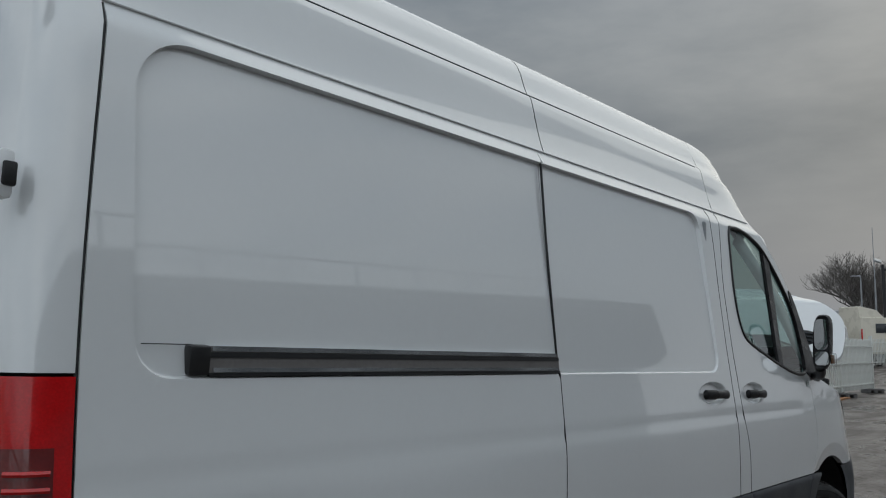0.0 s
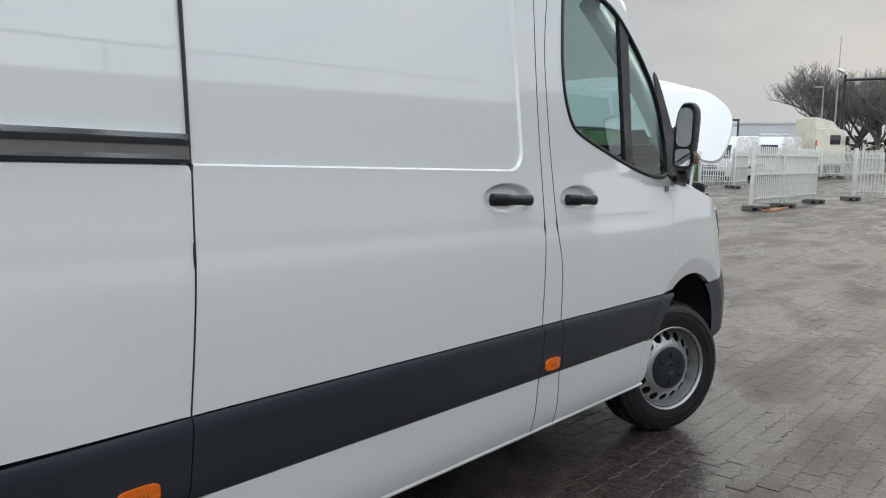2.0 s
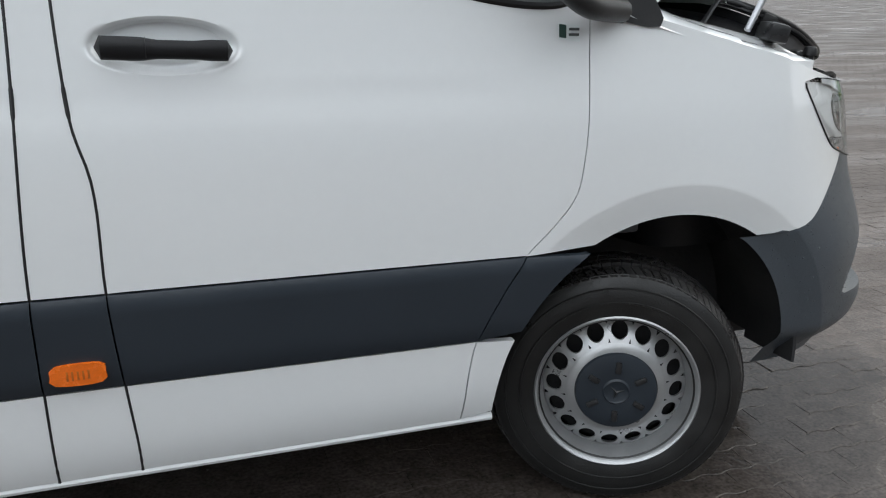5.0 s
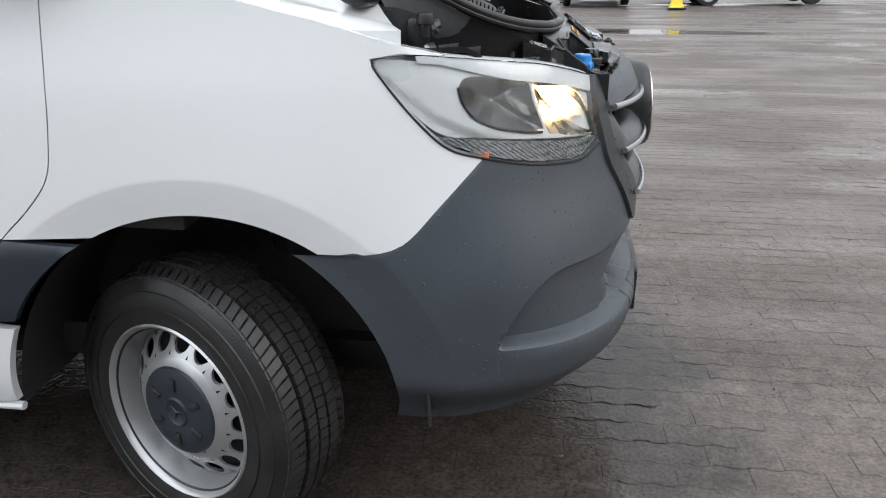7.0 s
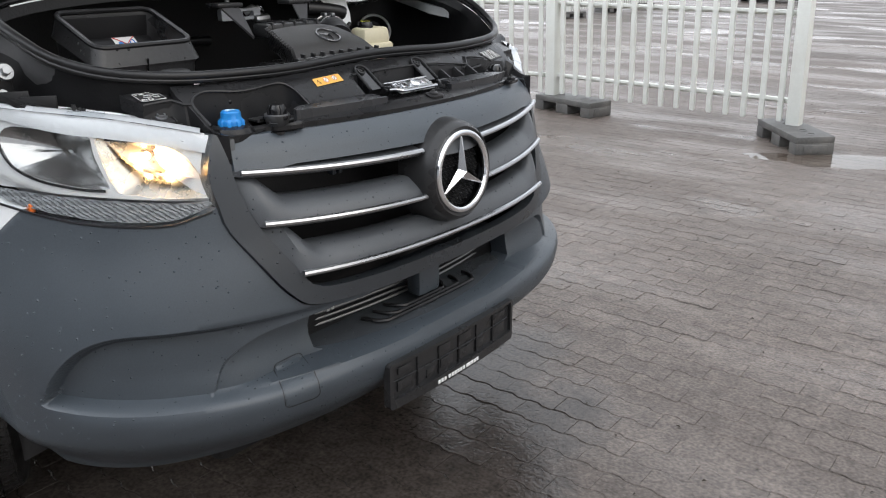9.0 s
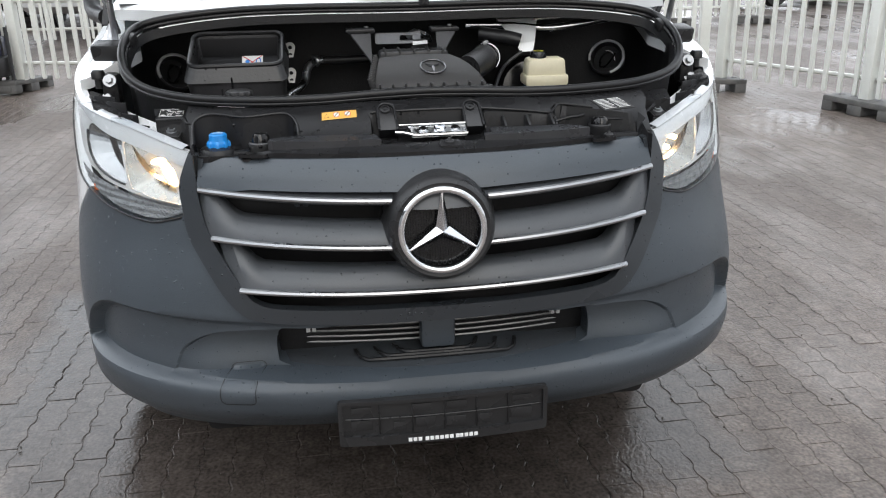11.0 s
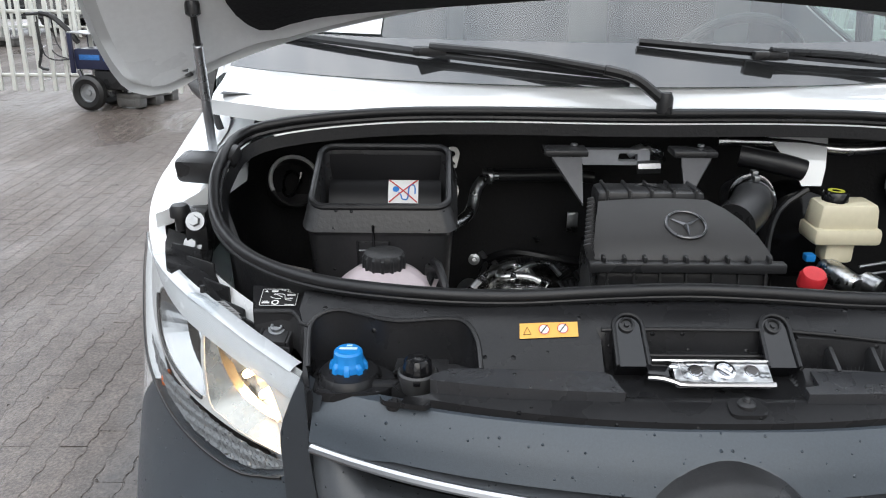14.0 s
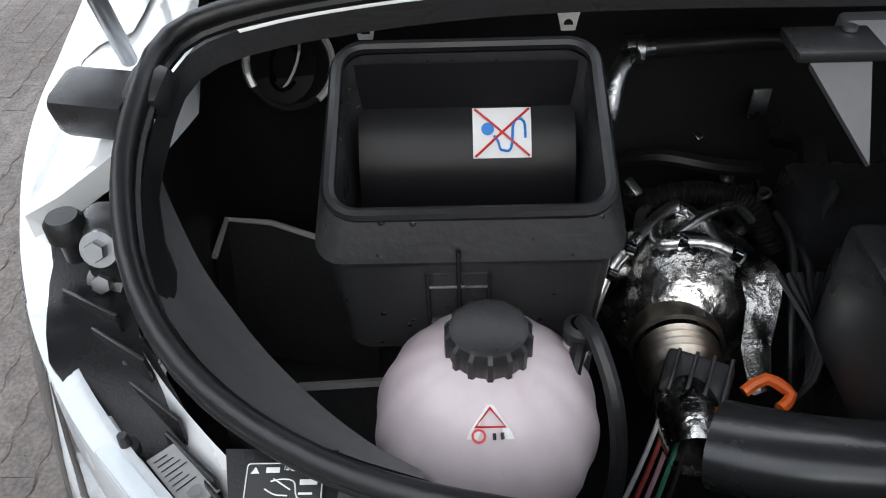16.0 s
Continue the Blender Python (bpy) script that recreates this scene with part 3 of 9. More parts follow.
# front wing
LAMP = [by_x(.48, 1.165), by_x(.504, 1.122), by_x(.566, 1.047), by_x(.627, .991), by_x(.697, .966), by_y(.807, .938), by_y(.70, .925), by_y(.645, .936), by_y(.598, .957),
        by_y(.607, 1.02), by_y(.585, 1.075), by_y(.578, 1.096), by_y(.66, 1.12), by_y(.755, 1.143), by_x(.607, 1.168), by_x(.53, 1.172)]
LAMP_LINE = spline(LAMP, 0.015, True)
WING_SEAM = spline([by_x(.364, .771), by_x(.47, .778), by_x(.543, .80), by_x(.61, .87), by_x(.66, .925), by_x(.697, .966)], 0.02)
wing = ([(-.316, BAND1)] + [by_x(*p) for p in arch(ARCH_F, BAND1 - 0.003, 9)] + WING_SEAM
        + spline([by_x(.697, .966), by_x(.627, .991), by_x(.566, 1.047), by_x(.504, 1.122), by_x(.474, 1.167)], 0.02)[1:]
        + spline([by_x(.53, 1.176), by_x(.615, 1.172), by_x(.50, 1.20), by_x(.35, 1.243), by_x(.10, 1.30), (-.10, 1.345), (-.17, 1.36)], 0.02)
        + seam(SEAM_FRONT, 1.35, BAND1 + 0.01))


def arch_lip(d):
    """A band round the wheel arch that turns in towards its edge."""
    return -0.017 * min(max((0.563 - d) / 0.080, 0), 1)


ARCH_BAND = [by_x(.11 + r * math.cos(t), .36 + r * math.sin(t)) for r in (.545, .560, .5635, .570) for t in np.linspace(.02, 2.7, 150)]


def wing_flare(a, z):
    return arch_lip(math.hypot(body(a, z)[0] - 0.11, z - 0.36))


for s in (-1, 1):
    sheet("front_wing", wing, PAINT, res=0.02, side=s, field=wing_flare, depth=0.03, gap=0.0006, extra=ARCH_BAND)

# dark moulding along the flank, in the lengths that the doors divide it into
def moulding(a, z):
    return 0.010 * ease(BAND0, BAND0 + 0.03, z) * ease(BAND1 + 0.002, BAND1 - 0.02, z) + 0.002


for name, line in (("rear_moulding", arch(ARCH_R, BAND0, BAND1, -3.66)[::1] + seam(SEAM_SLIDE, BAND0, BAND1)),
                   ("sliding_door_moulding", strip(SEAM_PILLAR, SEAM_SLIDE, BAND0, BAND1)),
                   ("pillar_moulding", strip(SEAM_DOOR, SEAM_PILLAR, BAND0, BAND1)),
                   ("door_moulding", strip(SEAM_FRONT, SEAM_DOOR, BAND0, BAND1)),
                   ("wing_moulding", seam(SEAM_FRONT, BAND1, BAND0) + arch(ARCH_F, BAND0, BAND1, -9, 0.1)),
                   ("tail_moulding", [(REAR(BAND1), BAND1), (REAR(BAND0), BAND0)] + arch(ARCH_R, BAND0, BAND1, -9, -3.66))):
    sheet(name, dense(line, 0.02), TRIM, res=0.025, field=moulding, gap=0.002, depth=0.02)
# painted sill under it
for name, line in (("rear_sill", arch(ARCH_R, SILL, BAND0, -3.66) + seam(SEAM_SLIDE, SILL, BAND0)), ("sliding_door_sill", strip(SEAM_PILLAR, SEAM_SLIDE, SILL, BAND0)),
                   ("pillar_sill", strip(SEAM_DOOR, SEAM_PILLAR, SILL, BAND0)), ("door_sill", strip(SEAM_FRONT, SEAM_DOOR, SILL, BAND0)),
                   ("wing_sill", seam(SEAM_FRONT, BAND0, SILL) + arch(ARCH_F, SILL, BAND0, -9, 0.1)),
                   ("tail_sill", [(REAR(BAND0), BAND0), (REAR(SILL), SILL)] + arch(ARCH_R, SILL, BAND0, -9, -3.66))):
    sheet(name, dense(line, 0.02), PAINT, res=0.03, gap=0.002)
# folded lip along the sill's foot
Geo().tube([(x, -0.947, SILL - 0.006) for x in np.linspace(-3.22, -0.37, 40)], 0.011, 8).make("sill_lip", PAINT, van)
for x, z in ((-3.06, .625), (-1.305, .615)):
    g = Geo()
    g.add(*skin(spline([(x - .044, z - .020), (x - .052, z), (x - .042, z + .021), (x + .042, z + .022), (x + .052, z), (x + .044, z - .021)], .008, True),
                lambda a, b: body(a, b, 0.016 + 0.006 * math.cos((a - x) * 22)), res=0.008, depth=0.014, inward=(0, 1, 0)))
    r = g.make("side_marker", AMBER, van, "orange oval side marker lamp")
    g = Geo()
    for dx in (-.020, -.010, 0, .010, .020):
        g.box((.004, .002, .02), (x + dx, -WIDTH(z) - .0215, z), 0.0005)
    g.make("marker_rib", material("amber_inner", (.42, .10, .01), .3), r)

# dark tubes that put the shade into the upright gaps of the cab
for line, top in ((SEAM_PILLAR, GUTTER - .01), (SEAM_DOOR, GUTTER - .01), (SEAM_SLIDE, 1.365)):
    Geo().tube([body(line(z), z, -.0030) for z in np.linspace(SILL, top, 60)], .0046, 6).make("door_shade", RUBBER, van)

# sliding-door rail
g = Geo()
for z, h, d in ((1.428, .012, .004), (1.380, .010, .006)):
    g.add(*skin(dense([(-4.30, z - h / 2), (-2.90, z - h / 2), (-2.90, z + h / 2), (-4.30, z + h / 2)], .03), lambda a, b: body(a, b, d), res=.03, depth=.02))
rail = g.make("door_rail", SILVERTRIM, van, "bare metal sliding-door rail")
Geo().add(*skin(dense([(-4.31, 1.372), (-2.888, 1.372), (-2.888, 1.434), (-4.31, 1.434)], .03), lambda a, b: body(a, b, 0.0015), res=.03)).make("rail_channel", material("rail_channel_grey", (.15, .14, .135), .45, .3, vary=.15, dirt=(.05, .045, .04), dirt_amount=.5, dirt_scale=6), rail)
g = Geo()
for z0, z1, o in ((1.408, 1.420, .003), (1.366, 1.374, .003)):
    g.add(*skin(dense([(-4.31, z0), (-2.888, z0), (-2.888, z1), (-4.31, z1)], .03), lambda a, b: body(a, b, o + .001), res=.03, depth=.01))
g.make("rail_seal", RUBBER, rail)
Geo().box((.055, .035, .068), (-4.335, -0.934, 1.402), .008, (5, 0, 0)).make("rail_end_cap", BLACK, rail, "black plastic rail end cap")

# inner dark shell behind the gaps
inner = [(-4.55, .36), (-4.55, 2.2), (-1.2, 2.2), (-1.2, 1.30), (-.1, 1.28), (.25, 1.15), (.25, .95), (-.5, .95), (-.5, .36), (-3.1, .36), (-3.1, .92), (-4.2, .92), (-4.2, .36)]
for s in (-1, 1):
    sheet("inner_skin", dense(inner, .05), BAYBLACK, out=-.03, res=.08, depth=None, gap=0, side=s)

# left flank, in large pieces
left = [(REAR(.36), .36), (REAR(GUTTER), GUTTER), (-.85, GUTTER)] + [(a, z) for a, z in spline(A_LINE, .03)[::-1]][1:] + seam(SEAM_FRONT, 1.34, .36)
sheet("left_flank", dense([(-4.6, .36), (-4.56, GUTTER), (-1.28, GUTTER), (-1.28, .36)], .05), PAINT, res=.06, side=1, holes=[dense(arch(ARCH_R, .37, 9), .03)])
sheet("left_door", dense(seam(SEAM_DOOR, GUTTER, .36) + seam(SEAM_FRONT, .36, 1.36) + spline(A_LINE, .03)[1:], .03), PAINT, res=.05, side=1, holes=[WIN])

# roof: one high cap, its section swept from tail to brow
def roof_section(x):
    """Half section from the gutter to the middle of the roof."""
    k = 1 - min(max((x + 1.15) / .62, 0), 1) ** 3
    return [(.806, 2.20), (.797, 2.222), (.79, 2.24), (.77 - .02 * (1 - k), 2.24 + .07 * k), (.738 - .05 * (1 - k), 2.24 + .20 * k), (.716 - .06 * (1 - k), 2.24 + .225 * k),
            (.70 - .09 * (1 - k), 2.245 + .26 * k), (.67 - .1 * (1 - k), 2.25 + .335 * k), (.60 - .1 * (1 - k), 2.26 + .385 * k), (.45 - .08 * (1 - k), 2.27 + .415 * k), (.25, 2.28 + .43 * k), (0, 2.285 + .435 * k)]


def roof_piece(name, x0, x1, n, label=""):
    g, rings = Geo(), []
    for x in np.linspace(x0, x1, n):
        half = [np.array(q) for q in spline(roof_section(x), .03)]
        pts = [(x, -y, z) for y, z in half] + [(x, y, z) for y, z in half[::-1][1:]]
        if x > -1.15:
            drop = float(np.interp(x, [-.88, -.72, -.60, -.54], [0, .022, .078, .11]))
            pts = [(x + 0.10 * (1 - (abs(q[1]) / .8) ** 2) * ease(-1.15, -.6, x), q[1] * (1 + .5 * drop), q[2] - drop * min(1, (q[1] / .8) ** 2)) for q in pts]
        rings.append(pts)
    m = min(len(r) for r in rings)
    rings = [[r[int(round(i * (len(r) - 1) / (m - 1)))] for i in range(m)] for r in rings]
    g.loft(rings, closed_ring=False, caps=False)
    return g.make(name, PAINT, van, label)


roof_piece("roof_rear", -4.62, -2.792, 6, "white high roof cap")
roof_piece("roof_middle", -2.786, -1.20, 6)
roof_piece("roof_brow", -1.195, -0.54, 26)
for s in (-1, 1):
    Geo().tube([(x, s * .806, 2.208) for x in np.linspace(-4.58, -.72, 30)], .0038, 6).make("roof_gutter", PAINT, van)
    Geo().tube([(x, s * .727, 2.452) for x in np.linspace(-4.58, -1.25, 30)], .004, 6).make("roof_crease", TRIM, van)

# tail: rounded corners, doors, lamps, hinges
def tail(name, mat, z0, z1, w0, w1, label="", out=0.0, n=10):
    g, rings = Geo(), []
    for z in np.linspace(z0, z1, max(3, int((z1 - z0) / .08))):
        w, xs = WIDTH(min(z, 2.47)) if z < 2.2 else roof_half(z), REAR(z)
        ring = [(xs, -w - out, z)]
        for t in np.linspace(w0, w1, n):
            if t <= 1:
                a = t * math.pi / 2
                ring.append((xs - .006 - (.13 + out) * math.sin(a), -(w - .10) - (.10 + out) * math.cos(a), z))
            else:
                ring.append((xs - .15 - out, -(w - .10) * (2 - t), z))
        rings.append(ring[1:])
    g.loft(rings, closed_ring=False, caps=False)
    return g.make(name, mat, van, label)


def roof_half(z):
    return float(np.interp(z, [2.2, 2.24, 2.44, 2.56, 2.62, 2.67], [.806, .79, .738, .66, .45, .05]))


tail("tail_door", PAINT, 1.375, 2.66, 0.0, 2.0, "white rear door edge", n=24)
tail("tail_corner", PAINT, .50, .93, 0.0, 2.0, n=24)
tail("tail_door", PAINT, .93, 1.375, 0.75, 2.0, n=20)
lamp = tail("tail_lamp", RED, .93, 1.368, 0.0, 0.8, "red tail lamp", out=.004, n=12)
well = tail("lamp_cell", DARKRED, .955, 1.235, 0.16, 0.66, "dark red sunk lamp cell", out=.0055, n=8)
well.parent = lamp
for k in range(8):
    z = .98 + .030 * k
    Geo().tube([(REAR(z) - .006 - .138 * math.sin(t), -(WIDTH(z) - .10) - .1095 * math.cos(t), z) for t in np.linspace(.30, .92, 8)], .006, 6).make("lamp_rib", RED, lamp)
tail("rear_bumper", PLASTIC, .36, .52, 0.0, 2.0, out=.03, n=24)
for z in (1.76, 2.25):
    g = Geo().box((.05, .045, .10), (-4.755, -(WIDTH(min(z, 2.1)) - .03), z), .012)
    h = g.make("door_hinge", PAINT, van, "white rear door hinge with black pin cover")
    Geo().box((.028, .05, .05), (-4.742, -(WIDTH(min(z, 2.1)) - .026), z), .006).make("pin_cover", BLACK, h)

# underbody
g = Geo().box((4.1, 1.5, .10), (-2.3, 0, .42), .02)
g.box((.9, .9, .18), (.30, 0, .42), .03)
g.make("underbody", BAYBLACK, van)
HOUSING = material("wheel_housing_plastic", (.02, .02, .021), .65, vary=.3, scale=6, bump=.3, bump_scale=80, dirt=(.05, .047, .042), dirt_amount=.4, dirt_scale=4)
REAR_HOUSING = material("grey_dusted_sheet_metal", (.30, .30, .305), .55, vary=.2, scale=6, bump=.2, bump_scale=60, dirt=(.07, .066, .06), dirt_amount=.7, dirt_scale=5)
for cx, sd in ((.11, -1), (.11, 1), (-3.66, -1), (-3.66, 1)):
    r = .487 if cx > 0 else .459
    y1 = .955 if cx < 0 else .93
    g = Geo().loft([[(cx + r * math.cos(t), sd * y, .36 + r * math.sin(t)) for t in np.linspace(radians(1), radians(182), 40)] for y in (y1, .90, .58)], closed_ring=False, caps=False)
    g.add([(cx + r * math.cos(t), sd * .58, .36 + r * math.sin(t)) for t in np.linspace(radians(1), radians(182), 40)], [tuple(range(40))])
    g.make("wheel_housing", HOUSING if cx > 0 else REAR_HOUSING, van)
    if cx > 0:
        flap = [[(cx + q * math.cos(t), sd * y, .36 + q * math.sin(t)) for t in np.linspace(radians(32), radians(-1.0), 20)] for q, y in ((.492, .938), (.484, .935), (.476, .88), (.474, .74))]
        Geo().loft(flap, closed_ring=False, caps=False).make("arch_flap", HOUSING, van)


# ---- wheels ----
def wheel(at, steer, side):
    w = thing("wheel", pose(*at, 0, 0, steer), "", "")
    w.parent = van
    turn = pose(0, 0, 0, 90 * (1 if side < 0 else -1), 0, 0)  # local z of the lathe points outwards
    R = .346
    prof = [(.205, -.10), (.222, -.112), (.275, -.118), (.318, -.108), (.334, -.095), (R - .014, -.082), (R - .010, -.05), (R - .010, .05), (R - .014, .082), (.334, .095), (.318, .108), (.275, .118), (.222, .112), (.205, .10)]
    tyre = Geo().lathe(prof, turn, 72).make("tyre", TYRE, w, "black all-season tyre, wet and dusty")
    g = Geo()
    # tread blocks: shoulder lugs and three ribs, cut by slanting sipes
    for i in range(84):
        a = 2 * math.pi * i / 84
        for h0, h1, sk, half in ((-.100, -.058, .050, .0295), (-.050, -.021, -.012, .0335), (-.014, .014, .010, .0335), (.021, .050, -.012, .0335), (.058, .100, -.050, .0295)):
            v = []
            for rr in (R - .016, R + .005 - (.006 if abs(h0 + h1) > .12 else 0)):
                for h in (h0, h1):
                    for da in (-half, half):
                        t = a + da + sk * (h - h0) / (h1 - h0)
                        rad = rr - (.014 if abs(h) > .09 else 0)
                        v.append((rad * math.cos(t), rad * math.sin(t), h))
            g.add(v, [(4, 5, 7, 6), (0, 4, 6, 2), (1, 3, 7, 5), (0, 1, 5, 4), (2, 6, 7, 3)], turn)
    tagged(g.make("tread", TREAD, tyre), "wet tread blocks cut by slanting sipes", kind="stuff")
    g = Geo()
    for rr, hh in ((.262, .1185), (.300, .1135)):
        g.lathe([(rr - .003, hh - .002), (rr - .0015, hh + .0015), (rr + .0015, hh + .0015), (rr + .003, hh - .002)], turn, 72)
    g.make("sidewall_ridge", TYRE, tyre)
    # pressed steel rim with sixteen round holes
    g = Geo()
    rim = [(.212, .098), (.219, .106), (.223, .113), (.219, .117), (.213, .113), (.209, .101), (.204, .086), (.199, .064), (.196, .046), (.193, .030)]
    g.lathe(rim, turn, 72)
    g.lathe([(.197, .045), (.194, .047), (.192, .050)], turn, 72)
    nh, hole = 16, .0232
    ring_r = .166
    ang = 2 * math.pi / nh
    for i in range(nh):
        c = ang * i
        cx, cy = ring_r * math.cos(c), ring_r * math.sin(c)
        m = 20
        outer, inner_ = [], []
        for k in range(m):
            t = 2 * math.pi * k / m
            # the sector's border, seen from the hole's centre
            dx, dy = math.cos(t + c), math.sin(t + c)
            lo, hi = 0.0, 0.2
            for _ in range(22):
                md = (lo + hi) / 2
                px, py = cx + md * dx, cy + md * dy
                rr, aa = math.hypot(px, py), (math.atan2(py, px) - c + math.pi) % (2 * math.pi) - math.pi
                if .136 < rr < .192 and abs(aa) < ang / 2:
                    lo = md
                else:
                    hi = md
            outer.append((cx + lo * dx, cy + lo * dy))
            sq = 1.0 - .12 * math.cos(t) ** 2
            inner_.append((cx + hole * sq * dx, cy + hole * dy))
        H = lambda x, y: .050 + .037 * min(max((.192 - math.hypot(x, y)) / .054, 0), 1)
        v = [(x, y, H(x, y)) for x, y in outer] + [(x, y, H(x, y)) for x, y in inner_] + [(x, y, H(x, y) - .007) for x, y in inner_]
        f = [(k, (k + 1) % m, m + (k + 1) % m, m + k) for k in range(m)] + [(m + k, m + (k + 1) % m, 2 * m + (k + 1) % m, 2 * m + k) for k in range(m)]
        g.add(v, f, turn)
    g.lathe([(.137, .086), (.128, .093), (.112, .097)], turn, 72)
    g.make("rim", STEEL, w, "silver steel rim with a ring of round holes")
    turn = turn @ Matrix.Translation((0, 0, .018))
    # matt black disc added behind the rim, standing in for shade in its holes
    Geo().lathe([(0, .010), (.186, .010), (.19, .0)], turn, 40).make("hole_shade", BAYBLACK, w)
    cap = Geo().lathe([(0, .088), (.028, .089), (.033, .093), (.038, .089), (.060, .091), (.092, .090), (.108, .085), (.115, .073)], turn, 48).make("hub_cap", TRIM, w, "dark grey plastic hub cap")
    for i in range(6):
        a = 2 * math.pi * (i + .5) / 6
        m = turn @ Matrix.Rotation(a, 4, "Z") @ pose(.072, 0, .092)
        b = Geo().box((.034, .016, .010), (0, 0, 0), .004)
        b.v = [(m @ Vector(q))[:] for q in b.v]
        b.make("nut_cover", BLACK, cap)
    g = Geo()
    for i in range(3):
        m = turn @ Matrix.Rotation(2 * math.pi * i / 3 + .3, 4, "Z")
        g.add([(0, -.004, .0905), (.024, 0, .0905), (0, .004, .0905), (0, 0, .094)], [(0, 1, 3), (1, 2, 3), (2, 0, 3)], m)
    g.make("cap_emblem", BLACK, cap)
    return w


wheel((.045, -.842, .345), -24, -1)
wheel((.045, .842, .345), -24, 1)
wheel((-3.64, -.82, .346), 0, -1)
wheel((-3.64, .82, .346), 0, 1)

# ---- bumper ----
GRILLE_OUT = [by_y(.598, .957), by_y(.587, .896), by_y(.537, .804), by_y(.489, .738), by_y(.44, .710), by_y(.28, .698), by_y(0, .692)]
GRILLE_IN = [by_y(.546, 1.062), by_y(.556, 1.02), by_y(.532, .911), by_y(.469, .801), by_y(.422, .753), by_y(.28, .740), by_y(0, .735)]
bump_half = (spline([by_y(0, .372), by_y(.3, .372), by_y(.61, .368), by_y(.80, .352), by_x(.70, .338), by_x(.585, .326)], .025)
             + [by_x(*p) for p in arch(ARCH_F, .37, .772, .12)[::-1]] + WING_SEAM[1:]
             + spline([by_x(.697, .966), by_y(.807, .938), by_y(.70, .925), by_y(.645, .936), by_y(.598, .957)], .02)[1:]
             + spline(GRILLE_OUT, .02)[1:])
intake_half = spline([by_y(0, .552), by_y(.2, .553), by_y(.40, .556), by_y(.428, .568), by_y(.432, .60), by_y(.425, .645), by_y(.395, .670), by_y(.25, .679), by_y(0, .682)], .02)
INTAKE_TOP = hermite([0, .25, .494, .579, .640, .668, .690], [.690, .687, .676, .660, .628, .600, .552])
CREASE_UP, CREASE_BACK = by_y(.53, .70)[0], by_x(.735, .60)[0]


def crease(t):
    """Upper and lower edge of the corner hollow, along the bumper."""
    low = .552 - .02 * t
    return low + .165 * (1 - (1 - min(max(t, 0) / .48, 1)) ** 2.6) + .012 * t, low


def bumper_form(a, z):
    """The hollow in the bumper's corner, the lip below it and the sunk cheeks beside the intake."""
    b = a if a <= MID else 2 * MID - a
    t = (b - CREASE_BACK) / (CREASE_UP - CREASE_BACK)
    top, low = crease(t)
    d = -.036 * ease(0, .016, z - low) * ease(0, .020, top - z) * ease(1.5, .55, t)
    d += .010 * ease(low + .02, low - .02, z) * ease(.44, .52, z) * ease(-.1, .3, t)
    d -= .06 * ease(.47, .355, z)
    y = abs(body(b, z)[1])
    if y < .70:
        e = min(INTAKE_TOP(y) - z, z - .549, .692 - y)
        d -= ease(0, .007, e) * (.007 + .060 * ease(.67, .43, y))
    da = math.hypot(body(b, z)[0] - 0.11, z - .36) if b < .75 else 9
    return d + arch_lip(da)


def crease_lines():
    pts = []
    for t in np.linspace(.004, 1.5, 110):
        top, low = crease(t)
        at = CREASE_BACK + (CREASE_UP - CREASE_BACK) * t
        pts += [(at, top + d) for d in (-.021, -.015, -.009, -.004, .001)] + [(at, low + d) for d in (-.009, -.001, .005, .010, .016)]
    for y in np.linspace(.40, .691, 60):
        pts += [by_y(y, INTAKE_TOP(y) + d) for d in (-.012, -.007, -.0035, .0, .003)] + [by_y(y, .549 + d) for d in (-.003, 0, .0035, .007, .011)]
    pts += [q for q in ARCH_BAND if q[0] > .4]
    return pts + [(2 * MID - a, z) for a, z in pts]


v, f = skin(both(bump_half), lambda a, z: shell(a, z, bumper_form(a, z)), res=.013, gap=.0025, holes=[both(intake_half)], depth=.06, inward=(-1, 0, 0), extra=crease_lines())
bumper = mesh_object("front_bumper", v, f, PLASTIC, van, "dark grey grained plastic bumper, wet with fine drops")
Geo().box((.02, .95, .18), (.93, 0, .62), .005).make("intake_back", BAYBLACK, bumper)
FIN = material("cooler_aluminium", (.20, .20, .20), .4, .8, vary=.2)
for k in range(7):
    g = Geo().tube([(.965 - .05 * (y / .45) ** 2, y, .578 + .0155 * k) for y in np.linspace(-.42, .42, 15)], .0035, 6)
    g.make("cooler_fin", FIN, bumper, "thin metal cooler fin")
for y in (-.33, -.315, .33, .315):
    Geo().box((.02, .010, .035), (.975, y, .645), .002).make("fin_clip", material("light_grey_clip", (.5, .5, .5), .5), bumper)
Geo().box((.05, .09, .10), (1.01, 0, .63), .012).make("intake_divider", PLASTIC, bumper)
g = Geo()
rows = []
for x, z in ((1.085, .548), (1.06, .556), (1.02, .562), (.97, .560), (.94, .57)):
    rows.append([(x - .09 * (y / .45) ** 2, y, z) for y in np.linspace(-.44, .44, 31)])
g.loft(rows, closed_ring=False, caps=False)
g.make("intake_floor", material("wet_grey_plastic", (.045, .05, .056), .20, vary=.15, scale=8, fine=200, drops=60), bumper, "wet black intake floor")
g = Geo()
